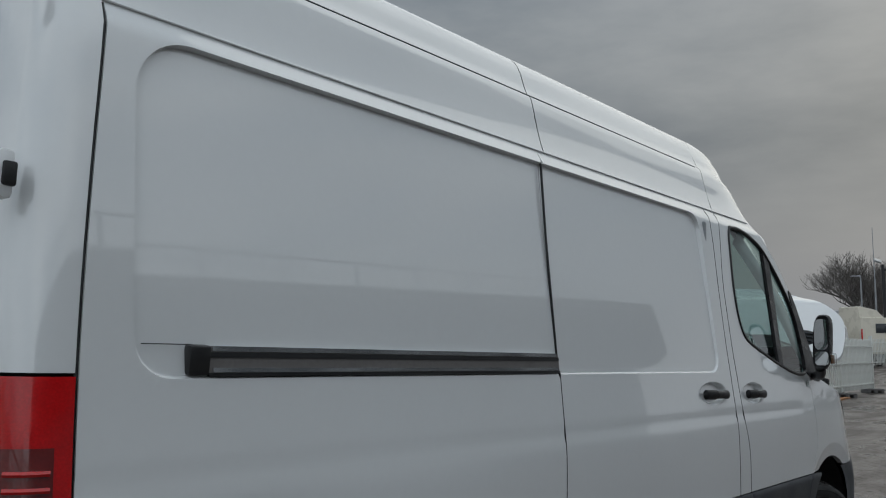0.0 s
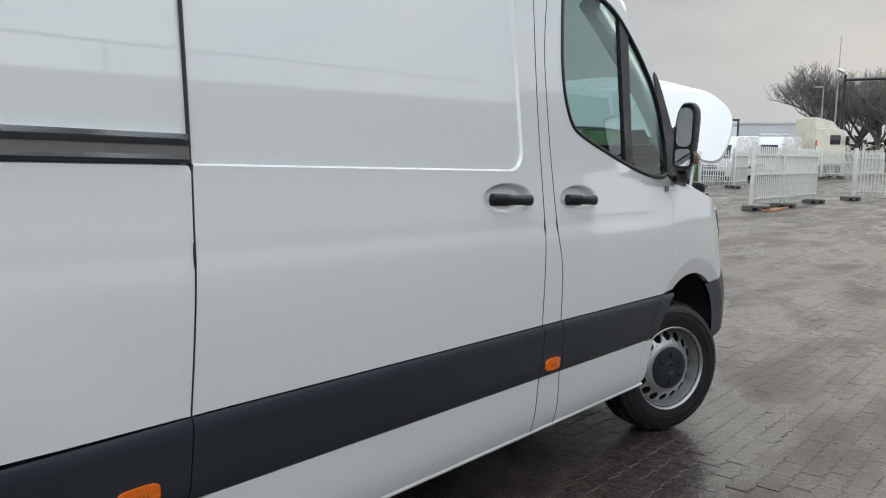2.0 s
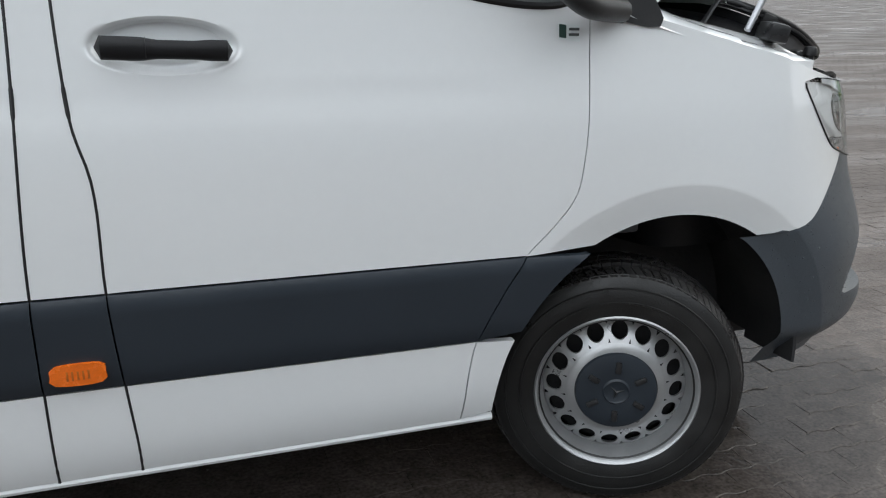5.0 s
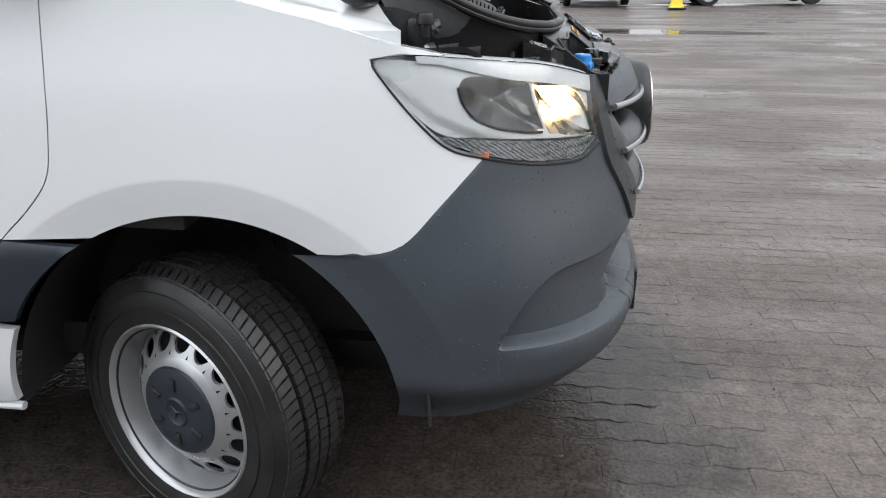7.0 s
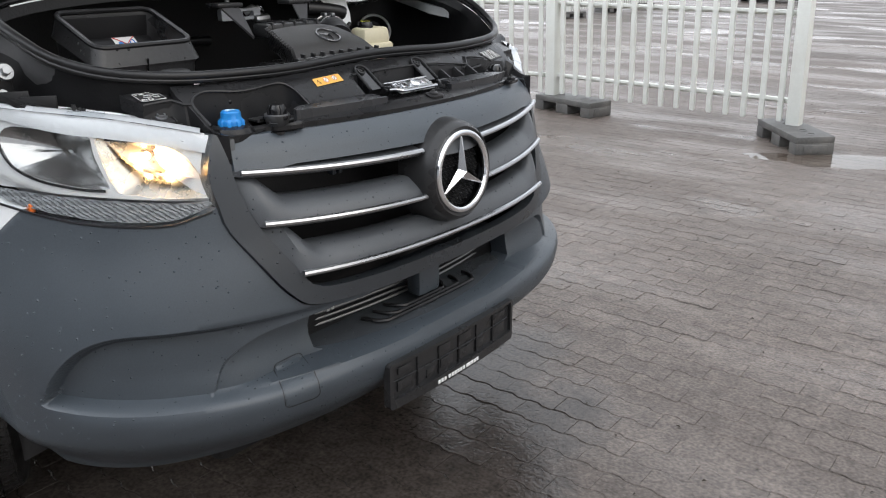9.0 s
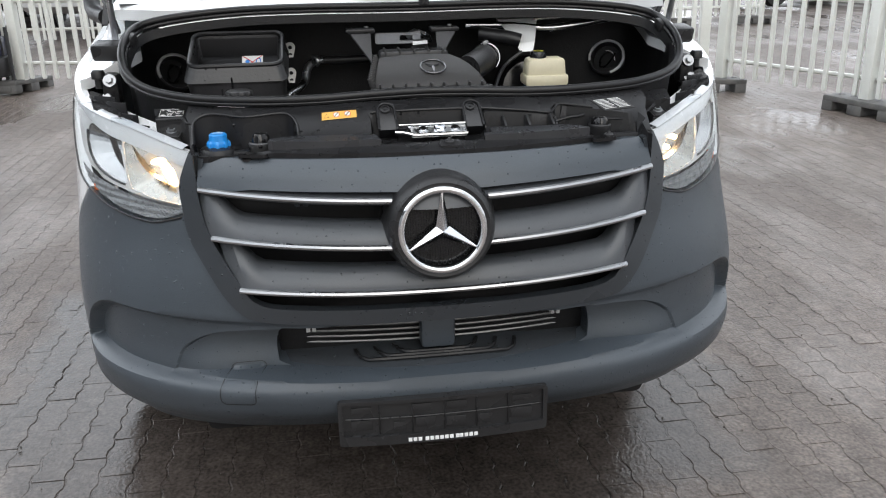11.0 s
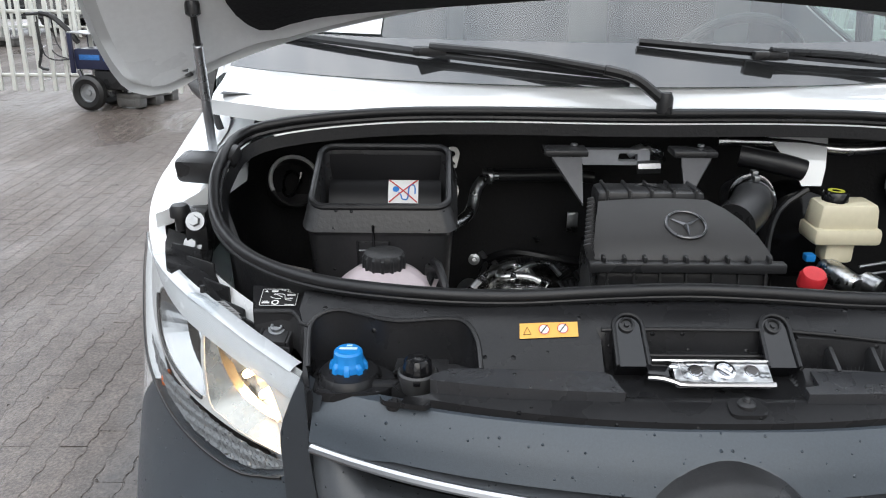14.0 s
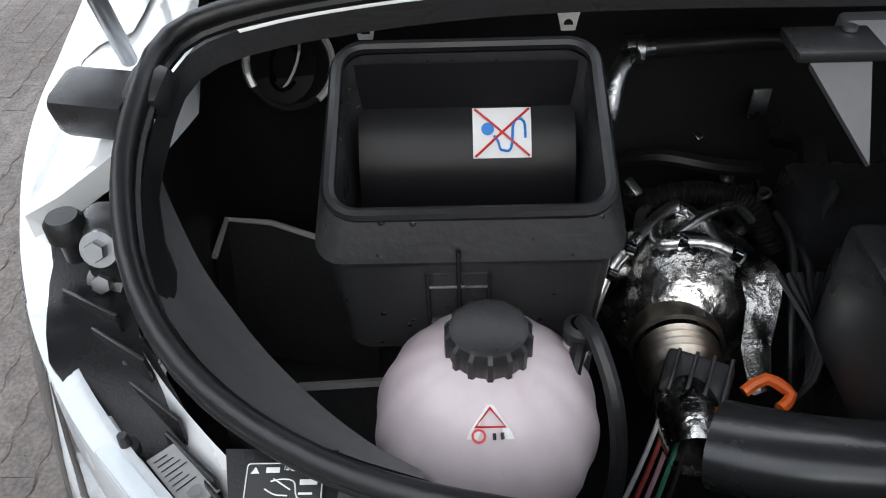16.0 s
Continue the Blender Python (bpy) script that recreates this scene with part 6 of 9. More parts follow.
Geo().tube(spline([(.905, .325, 1.13), (.903, .36, 1.138), (.899, .39, 1.14), (.893, .405, 1.142)], .01), .004, 8).make("well_hose", RUBBER, cover)
Geo().tube(spline([(.893, .451, 1.128), (.888, .514, 1.126), (.865, .57, 1.128), (.846, .60, 1.140), (.835, .618, 1.150)], .012), .0036, 8).make("well_edge", BLACKWET, cover)
# raised rim that winds round the filler well, and the fold beside the lamp
Geo().tube([(x, y, slope(x, y) + .001) for x, y in spline(FILLER_RIM, .008)], .0036, 8).make("well_rim", BLACK, cover)
fold = spline([(.826, -.662, 1.160), (.832, -.620, 1.163), (.835, -.600, 1.163), (.846, -.591, 1.159), (.857, -.586, 1.155), (.863, -.574, 1.154), (.860, -.569, 1.158)], .008)
g = Geo().tube(fold, .0034, 8)
g.loft([[(x + .1 * d, y, z - d) for x, y, z in fold] for d in (0, .03, .06)], closed_ring=False, caps=False)
g.make("cover_fold", BLACK, cover)
# stickers
YEL = material("yellow_warning_label", (.80, .42, .08), .45, vary=.04)
yl = Geo().add(*skin(dense([(.892, -.259), (.893, -.175), (.912, -.175), (.911, -.260)], .02), lambda x, y: (x, y, deck(x, y) + .0025), res=.02, inward=(0, 0, -1))).make("warning_label", YEL, van, "yellow warning label with two round signs")
WHITE = material("white_label", (.72, .72, .71), .5, vary=.03)
INK = material("black_ink", (.015, .015, .015), .5)
REDINK = material("red_ink", (.55, .02, .02), .45)
BLUEINK = material("blue_ink", (.02, .18, .55), .45)
Geo().tube([(x, y, deck(x, y) + .0036) for x, y in ((.907, -.254), (.907, -.243), (.898, -.2485))], .0006, 4, closed=True).make("sign_triangle", INK, yl)
for y in (-.224, -.197):
    d = Geo().lathe([(0, .0), (.0080, .0)], pose(.902, y, deck(.902, y) + .0036, 0, 38, 0), 24).make("sign_disc", WHITE, yl)
    Geo().lathe([(.0068, .0004), (.0080, .0004)], pose(.902, y, deck(.902, y) + .0036, 0, 38, 0), 24).make("sign_ring", REDINK, yl)
    Geo().tube([(.907, y - .005, deck(.907, y) + .0042), (.897, y + .005, deck(.897, y) + .0046)], .0008, 5).make("sign_bar", INK, yl)
LZ = lambda x: 1.176 - .26 * (x - .778)
NL = [Vector(q) for q in ((.870, .428), (.851, .512), (.873, .548), (.893, .462))]
rl = Geo().add(*skin(dense([q[:] for q in NL], .012), lambda x, y: (x, y, slope(x, y) + .0025), res=.012, depth=.002, inward=(0, 0, -1))).make("notice_label", INK, van, "black notice label with rows of white print")
for k in range(8):
    a, b = NL[0].lerp(NL[3], .10 + .11 * k), NL[1].lerp(NL[2], .10 + .11 * k)
    for f0, f1 in ((.05, .42 + .02 * (k % 3)), (.53, .90 + .02 * (k % 2))):
        row = [a.lerp(b, f) for f in np.linspace(f0, f1, 6)]
        Geo().tube([(q.x, q.y, slope(q.x, q.y) + .0032) for q in row], .0009, 4).make("notice_bar", WHITE, rl)
LX = lambda x, y, o=.0008: (.778 + (x - .797) * .82, -.658 + (y + .655) * .94, LZ(.778 + (x - .797) * .82) + o)
dk = Geo().add(*skin(rounded(.797, -.655, .848, -.592, .003, .01), lambda x, y: LX(x, y, 0), res=.02, inward=(0, 0, -1))).make("filler_label", INK, van, "black instruction label with white print and drawings")
Geo().tube([LX(x, y) for x, y in rounded(.7985, -.6535, .8465, -.5935, .003, .01)], .0005, 4, closed=True).make("label_border", WHITE, dk)
text_mesh("label_text", "ISO 22241", .0062, pose(*LX(.8045, -.610), 0, 14.6, 90), WHITE, dk)
Geo().add([LX(.8075, -.6505), LX(.8075, -.6435), LX(.8015, -.647)], [(0, 1, 2)]).make("label_triangle", WHITE, dk)
for x, w, y, h in ((.8045, .010, -.633, .0040), (.8155, .013, -.604, .0040), (.8255, .010, -.606, .0016), (.8385, .012, -.644, .0034), (.8345, .008, -.645, .0014), (.8435, .014, -.604, .0016)):
    Geo().box((h, w, .0004), LX(x, y), 0, (0, 14.6, 0)).make("label_bar", WHITE, dk)
Geo().lathe([(.0035, 0), (.0060, 0)], pose(*LX(.838, -.628, .001), 0, 14.6, 0), 20).make("label_ring", WHITE, dk)
for pts in (((.8145, -.634), (.8125, -.624), (.8145, -.616), (.8205, -.614), (.829, -.612), (.8315, -.602)), ((.821, -.638), (.826, -.630), (.827, -.620)), ((.812, -.632), (.822, -.618))):
    Geo().tube([LX(x, y) for x, y in spline(pts, .003)], .0006, 4).make("label_line", WHITE, dk)
for sd in (-1, 1):
    Geo().add(*skin(dense([(.766, .676), (.768, .590), (.815, .578), (.836, .590), (.836, .598), (.828, .664)], .02), lambda x, y: (x, sd * y, LZ(x) - .0025), res=.02, depth=.03, inward=(0, 0, -1))).make("cover_wing", BLACKWET, cover)
LC = [Vector(q) for q in ((.752, -.750, 1.142), (.727, -.735, 1.132), (.763, -.693, 1.119), (.791, -.710, 1.129))]
wl_ = Geo().add(LC + [q - Vector((0, 0, .003)) for q in LC], [(0, 1, 2, 3), (7, 6, 5, 4), (0, 4, 5, 1), (1, 5, 6, 2), (2, 6, 7, 3), (3, 7, 4, 0)]).make("lamp_label", material("grey_white_label", (.42, .42, .42), .5, vary=.05), van, "white part label with small print", smooth=False)
for k in range(7):
    a, b = LC[0].lerp(LC[3], .10 + .09 * k), LC[1].lerp(LC[2], .10 + .09 * k)
    Geo().tube([a.lerp(b, .12) + Vector((0, 0, .0006)), a.lerp(b, .55 + .09 * (k % 4)) + Vector((0, 0, .0006))], .0006, 4).make("label_bar", INK, wl_)
q = LC[0].lerp(LC[3], .80).lerp(LC[1].lerp(LC[2], .80), .45) + Vector((0, 0, .0012))
Geo().box((.011, .011, .0005), q[:], 0, (-12, -8, 32)).make("label_square", material("grey_print", (.25, .25, .25), .5), wl_)
for s in (-1, 1):
    lb = Geo().box((.046, .042, .030), (.834, s * .628, 1.116), .004, (0, 14, s * 8)).make("lamp_mount", BLACK, van, "black lamp mount with a bolt")
    for d in (-.023, .023):
        Geo().box((.046, .004, .030), (.836, s * .628 + d, 1.116), .0012, (0, 16, s * 8)).make("mount_rib", BLACK, lb)
    Geo().box((.004, .044, .016), (.866, s * .624, 1.112), .001, (0, 0, s * 8)).make("mount_rib", BLACK, lb)
    m = Matrix.Translation((.833, s * .628, 1.134)) @ Matrix.Rotation(radians(24), 4, "Y")
    Geo().lathe([(0, .003), (.005, .003), (.006, .006), (.009, .006), (.010, .001), (.0135, .001), (.0135, -.004)], m, 20).make("mount_bolt", ZINC, lb)
    ft = Geo().add(*skin(dense([(.862, .603), (.858, .642), (.888, .632), (.896, .597)], .012), lambda x, y: (x, s * y, 1.098 - .25 * (x - .87)), res=.02, depth=.02, inward=(0, 0, -1))).make("mount_foot", FRAME, lb, "grey plastic foot")
    Geo().box((.018, .016, .004), (.876, s * .619, 1.0965), .001, (0, 14, s * 16)).make("foot_window", BAYBLACK, ft)

# air intake box, open at the top
def rect_ring(x0, z0, x1, z1, y0, y1, r=.025, n=5):
    """A rounded rectangle whose two x edges stand at different heights."""
    pts = []
    for cx, cy, a0 in ((x1 - r, y1 - r, 0), (x0 + r, y1 - r, 90), (x0 + r, y0 + r, 180), (x1 - r, y0 + r, 270)):
        for k in range(n + 1):
            a = radians(a0 + 90 * k / n)
            x, y = cx + r * math.cos(a), cy + r * math.sin(a)
            pts.append((.49 + (x - .49) * 1.05, -.486 + (y + .486) * 1.06, z0 + (z1 - z0) * (x - x0) / (x1 - x0)))
    return pts


g = Geo()
g.loft([rect_ring(.405, 1.318, .578, 1.250, -.606, -.366), rect_ring(.401, 1.300, .583, 1.232, -.611, -.361), rect_ring(.399, 1.282, .588, 1.216, -.616, -.356), rect_ring(.397, 1.274, .590, 1.208, -.619, -.353), rect_ring(.400, 1.268, .586, 1.203, -.613, -.359),
        rect_ring(.401, 1.262, .584, 1.197, -.611, -.361), rect_ring(.394, 1.10, .574, 1.08, -.604, -.368), rect_ring(.390, 1.03, .545, 1.06, -.600, -.372), rect_ring(.395, 1.01, .50, 1.03, -.590, -.382)], caps=False)
g.add(rect_ring(.395, 1.01, .50, 1.03, -.590, -.382), [tuple(range(24))])
g.loft([rect_ring(.411, 1.314, .572, 1.250, -.600, -.372), rect_ring(.416, 1.16, .568, 1.12, -.596, -.376)], caps=False)
g.add(rect_ring(.416, 1.16, .568, 1.12, -.596, -.376), [tuple(range(24))])
box = g.make("air_box", material("wet_moulded_black", (.024, .024, .025), .32, vary=.2, scale=8, bump=.15, bump_scale=140, drops=60), van, "open-topped black plastic air box")
Geo().tube(rect_ring(.407, 1.320, .576, 1.252, -.604, -.368), .0065, 8, closed=True).make("box_gasket", RUBBER, box)
g = Geo()
g.loft([[(.4125, y, 1.306), (.4130, y, 1.280)] + [(.355 + .112 * math.sin(t), y, 1.160 + .112 * math.cos(t)) for t in np.linspace(.54, 1.75, 18)] for y in (-.596, -.487, -.485, -.376)], closed_ring=False, caps=False)
g.make("blower_drum", material("satin_black_drum", (.009, .009, .010), .32, spec=.22, vary=.15), box)
for y in (-.57, -.40):
    Geo().box((.02, .008, .05), (.552, y, 1.17), .002).make("box_clip", BLACK, box)
Geo().box((.010, .056, .12), (.5800, -.4975, 1.13), .003, (0, 5, 0)).make("box_latch", BLACK, box)
Geo().tube([(.5965, -.497, 1.222), (.5905, -.497, 1.19), (.5825, -.497, 1.08)], .0024, 6).make("box_rib", GLOSSBLACK, box)
for y in (-.526, -.469):
    Geo().tube([(.5905, y, 1.190), (.5825, y, 1.08)], .0022, 6).make("box_rib", BLACKWET, box)
for z in (1.172, 1.123):
    Geo().box((.004, .056, .0025), (.5845 + .07 * (z - 1.12), -.4975, z), .0008).make("latch_line", ALU, box)
# crossed-out hose sticker on the drum
def drum(t, y, o=.001):
    return (.355 + (.112 + o) * math.sin(t), y, 1.160 + (.112 + o) * math.cos(t))
st = Geo().loft([[drum(t, y) for t in np.linspace(.56, 1.02, 8)] for y in (-.480, -.421)], closed_ring=False, caps=False).make("drum_sticker", WHITE, van, "white sticker, blue hose crossed out in red")
for y0, y1 in ((-.478, -.423), (-.423, -.478)):
    Geo().tube([drum(.575 + .43 * k, y0 + (y1 - y0) * k, .0022) for k in np.linspace(0, 1, 8)], .0013, 5).make("red_cross", REDINK, st)
Geo().tube([drum(.56 + (t - .04) * .84, y + .003, .0018) for t, y in spline([(.35, -.462), (.41, -.458), (.50, -.455), (.515, -.448), (.45, -.444), (.23, -.442), (.17, -.437), (.21, -.431), (.38, -.430)], .02)], .0014, 5).make("blue_hose", BLUEINK, st)
Geo().lathe([(0, .001), (.0065, .001)], Matrix.Translation(drum(.76, -.465, .001)) @ Matrix.Rotation(.76, 4, "Y"), 16).make("blue_tap", BLUEINK, st)

# coolant tank: a ribbed pinkish globe with a black cap
PINK = material("pinkish_translucent_plastic", (.54, .465, .485), .35, vary=.06, scale=9, dirt=(.50, .36, .39), dirt_amount=.4, dirt_scale=6)
g, prof = Geo(), []
for t in np.linspace(-1.2, 1.25, 22):
    prof.append((.103 * math.cos(t), .106 * math.sin(t)))
g.lathe(prof, pose(.666, -.474, 1.072), 60)
g.v = [(x + .0016 * math.cos(14 * math.atan2(y + .474, x - .668)) * (x - .668) / .1, y + .0016 * math.cos(14 * math.atan2(y + .474, x - .668)) * (y + .474) / .1, z) for x, y, z in g.v]
tank = g.make("coolant_tank", PINK, van, "pinkish translucent coolant tank with black cap")
g = Geo().ribbed([(.002, .031, 0), (.028, .031, 0), (.033, .029, .2), (.035, .024, 1), (.035, .002, 1), (.031, -.004, .3)], pose(.664, -.473, 1.168), 14, .0028, 112)
g.make("tank_cap", BLACK, tank, "black ribbed screw cap")
def globe(a, b, o=.001):
    b -= .10
    return (.666 + (.103 + o) * math.cos(b) * math.cos(a), -.474 + (.103 + o) * math.cos(b) * math.sin(a), 1.072 + (.106 + o) * math.sin(b))
t3 = Geo().add([globe(dy, dz) for dy, dz in ((-.26, .86), (.26, .86), (.24, .93), (.05, 1.14), (-.05, 1.14), (-.24, .93))], [(0, 1, 2, 3, 4, 5)]).make("tank_sticker", WHITE, tank)
Geo().tube([globe(dy, dz, .0018) for dy, dz in ((-.18, .965), (.18, .965), (0, 1.115))], .0013, 5, closed=True).make("red_triangle", REDINK, t3)
Geo().lathe([(.004, 0), (.006, .0)], Matrix.Translation(globe(-.13, .900, .002)) @ Matrix.Rotation(.67, 4, "Y"), 14).make("red_circle", REDINK, t3)
for dy in (.04, .13):
    Geo().tube([globe(dy, .875, .0015), globe(dy, .925, .0015)], .0016, 5).make("sticker_bar", INK, t3)
Geo().rod((.640, -.400, 1.115), (.628, -.388, 1.145), .013).make("tank_nozzle", PINK, tank)
Geo().lathe([(.014, 0), (.016, .006), (.016, .02), (.010, .024)], Matrix.Translation((.628, -.388, 1.138)), 18).make("hose_clip", BLACK, tank)
Geo().tube(spline([(.628, -.388, 1.165), (.650, -.380, 1.168), (.69, -.365, 1.13), (.72, -.36, 1.06), (.73, -.37, .95)], .012), .008, 8).make("tank_hose", RUBBER, tank)
Geo().tube(spline([(.63, -.386, 1.15), (.66, -.398, 1.135), (.70, -.405, 1.09), (.72, -.40, .98)], .012), .0075, 8).make("tank_hose", RUBBER, tank)

# wall furniture
for s in (-1, 1):
    c = Matrix.Translation((.17, s * .715, 1.18)) @ Vector((.75, -s * .45, .5)).to_track_quat("Z", "Y").to_matrix().to_4x4()
    ho = Geo().lathe([(.060, -.02), (.060, .006), (.056, .010), (.052, .006), (.050, -.05), (0, -.055)], c, 36).make("strut_top", material("pale_hole_edge", (.03, .03, .032), .5), van, "dark recess with a pale rim")
    Geo().tube([(c @ Vector((.058 * math.cos(t), .058 * math.sin(t), .010)))[:] for t in np.linspace(-1.2, 3.4, 28)], .005, 6).make("recess_rim", PAINT, ho)
    for k in range(4):
        Geo().tube([(c @ Vector((.03 * math.cos(1.4 * k + j) * .8, .03 * math.sin(1.7 * k + j), -.02 + .008 * j)))[:] for j in np.linspace(0, 2, 6)], .003, 5).make("foil_crumple", GLOSSBLACK, ho)
apron_top = spline([(.475, -.775, 1.318), (.53, -.776, 1.295), (.60, -.768, 1.262), (.655, -.745, 1.235), (.72, -.69, 1.212), (.775, -.61, 1.20), (.805, -.52, 1.19)], .012)
apron_low = spline([(.462, -.792, 1.29), (.49, -.785, 1.235), (.542, -.750, 1.17), (.585, -.712, 1.14), (.625, -.676, 1.125), (.671, -.626, 1.11), (.714, -.577, 1.11), (.75, -.53, 1.12)], .012)
at_ = lambda line, k: Vector(line[min(int(k * (len(line) - 1)), len(line) - 1)])
Geo().loft([[at_(apron_top, k).lerp(at_(apron_low, k), q) + Vector((0, 0, -.02 * math.sin(math.pi * q))) for k in np.linspace(0, 1, 30)] for q in (0, .25, .5, .75, 1)], closed_ring=False, caps=False).make(
    "rubber_apron", material("grey_rubber_apron", (.10, .10, .102), .42, vary=.15, bump=.1), van, "dark grey rubber apron below the seal")
PALE_EDGE = material("pale_edge", (.35, .34, .33), .6)
fold_ = [(.391, -.795, 1.04), (.318, -.795, 1.04), (.327, -.736, 1.04), (.345, -.70, 1.04), (.369, -.651, 1.04), (.385, -.60, 1.04)]
wh = Geo().loft([fold_, [(.44, -.79, .90), (.42, -.78, .90), (.43, -.736, .90), (.44, -.70, .90), (.45, -.651, .90), (.46, -.60, .90)]], closed_ring=False, caps=False).make("wheelhouse", BAYBLACK, lining)
Geo().tube(fold_[:5], .0042, 5).make("lining_edge", PALE_EDGE, wh)
Geo().tube([(.482, -.70, .90), (.475, -.579, .90)], .006, 5).make("lining_edge", PALE_EDGE, lining)
LUGMAT = material("pale_lug_metal", (.46, .46, .455), .4, .5, vary=.15, scale=40)
LUGS = ((.160, -.351, 1.236), (.192, -.352, 1.159), (.160, -.611, 1.230))
pipe = Geo().tube(spline([(.345, -.372, 1.10), (.325, -.355, 1.125), (.30, -.325, 1.14), (.27, -.308, 1.155), (.245, -.300, 1.185), (.225, -.285, 1.203), (.205, -.268, 1.207), (.20, -.250, 1.207)], .01), .0125, 10).make("coolant_pipe", ALU, van, "bent aluminium coolant pipe")
Geo().tube(spline([(.20, -.26, 1.207), (.19, -.20, 1.205), (.18, -.10, 1.205), (.18, -.03, 1.20)], .02), .0145, 10).make("rubber_hose", RUBBER, pipe)
for k in range(2):
    Geo().lathe([(.0150, 0), (.0175, 0), (.0175, .010), (.0150, .010)], Matrix.Translation((.204, -.262 - .0 * k, 1.207)) @ Matrix.Rotation(radians(90), 4, "X") @ pose(0, 0, .012 * k), 24, closed=True).make("hose_clamp", ZINC, pipe)
# pale key-hole lugs on the lining beside the box
for x, y, z in LUGS:
    tear = [(.016 * math.cos(t), .010 + .016 * math.sin(t)) for t in np.linspace(-.3, math.pi + .3, 14)] + [(-.009, -.020), (.009, -.020)]
    lg = Geo().add(*skin(dense(tear, .006), lambda a, b: (x - .3 * b, y + a, z + b), res=.03, holes=[[(.0065 * math.cos(t), .010 + .0065 * math.sin(t)) for t in np.linspace(0, 2 * math.pi, 12, endpoint=False)]], depth=.005, inward=(-1, 0, 0))).make("box_lug", LUGMAT, van, "small pale metal lug with a hole")
    Geo().lathe([(0, .003), (.006, .003), (.006, -.006)], Matrix.Translation((x + .001, y, z - .012)) @ Matrix.Rotation(radians(90), 4, "Y"), 12).make("lug_nut", BLACK, lg)

# turbocharger in crumpled foil, with its clamp, bellows and pipes
FOIL = material("crumpled_heat_foil", (.58, .565, .54), .20, 1.0, vary=.2, scale=30, fine=200, bump=.6, bump_scale=60, rough_vary=.10, drops=150)
DULL = material("heat_stained_steel", (.34, .31, .27), .34, 1.0, vary=.2, scale=25, fine=120, dirt=(.20, .13, .07), dirt_amount=.5, dirt_scale=20)
TD = Vector((.45, -.10, .75)).normalized()
TM = Matrix.Translation((.366, -.206, .938)) @ TD.to_track_quat("Z", "Y").to_matrix().to_4x4()
g = Geo()
rings = []
for t in np.linspace(-1.4, 1.35, 24):
    rings.append([(.102 * math.cos(t) * math.cos(a) * (1 + .05 * noise.noise(Vector((3 * math.cos(a), 3 * math.sin(a), 3 * t)))), .092 * math.cos(t) * math.sin(a) * (1 + .06 * noise.noise(Vector((4 * math.cos(a), 4 * math.sin(a), 2 * t)))), .088 * math.sin(t)) for a in np.linspace(0, 2 * math.pi, 48, endpoint=False)])
for r in rings:
    for i, q in enumerate(r):
        r[i] = (TM @ (Vector(q) * 1.12 * (1 + .012 * math.sin(90 * q[0]) * math.sin(95 * q[1]))))[:]
g.loft(rings)
tb = g.make("turbocharger", FOIL, van, "turbocharger wrapped in dimpled silver foil")
CM_ = Matrix.Translation((.468, -.234, .945)) @ Vector((.88, -.10, .10)).normalized().to_track_quat("Z", "Y").to_matrix().to_4x4()
Geo().lathe([(.050, -.03), (.056, -.028), (.057, .004), (.052, .006), (.050, .0)], CM_, 40).make("clamp_band", DULL, tb, "heat-stained steel clamp")
for a in (-.9, -.2, .35, .7):
    Geo().lathe([(0, .006), (.006, .005), (.007, 0)], CM_ @ Matrix.Rotation(a - 1.0, 4, "Z") @ pose(.056, 0, -.012, 0, 90, 0), 10).make("clamp_dimple", DULL, tb)
prof = []
for k in range(4):
    prof += [(.042, .006 + .012 * k), (.050, .012 + .012 * k)]
Geo().lathe(prof + [(.040, .056), (.036, .075)], CM_, 40).make("bellows", DULL, tb, "steel bellows")
Geo().lathe([(.036, .07), (.038, .10), (.036, .14), (.030, .17)], CM_, 28).make("foil_sleeve", FOIL, tb)
for pts, r in (([(.470, -.352, .95), (.409, -.318, 1.01), (.379, -.289, 1.03), (.330, -.247, 1.035), (.302, -.214, 1.035), (.300, -.204, 1.03), (.312, -.197, 1.02)], .0080),
               ([(.322, -.241, 1.03), (.352, -.250, 1.03), (.372, -.246, 1.032), (.376, -.199, 1.035), (.384, -.170, 1.03), (.392, -.150, 1.02)], .0085),
               ([(.303, -.199, 1.03), (.333, -.188, 1.035), (.371, -.177, 1.03), (.392, -.168, 1.02)], .0065),
               ([(.359, -.226, 1.03), (.335, -.185, 1.045), (.312, -.150, 1.04), (.304, -.130, 1.03), (.306, -.112, 1.01)], .0060),
               ([(.350, -.270, 1.02), (.318, -.262, 1.03), (.290, -.246, 1.02), (.270, -.22, .99)], .0070)):
    Geo().tube(spline(pts, .010), r, 10).make("oil_pipe", ALU, tb, "bent bare metal pipe")
for k in range(5):
    Geo().tube(spline([(.44 + .006 * k, -.332 - .004 * k, .91), (.47 + .004 * k, -.342 - .004 * k, .84), (.48, -.35 - .003 * k, .76)], .02), .0035, 5).make("braided_line", ZINC, tb)
for x, y, z in ((.379, -.289, 1.03), (.374, -.222, 1.034), (.405, -.314, 1.012), (.388, -.160, 1.025), (.333, -.188, 1.035), (.303, -.209, 1.03)):
    Geo().lathe([(.007, -.008), (.011, -.006), (.011, .006), (.007, .008)], Matrix.Translation((x, y, z)) @ Matrix.Rotation(radians(60), 4, "X"), 12).make("pipe_nut", CHROME, tb)
Geo().box((.06, .05, .05), (.285, -.175, .955), .012, (0, 20, 10)).make("actuator", ALU, tb)
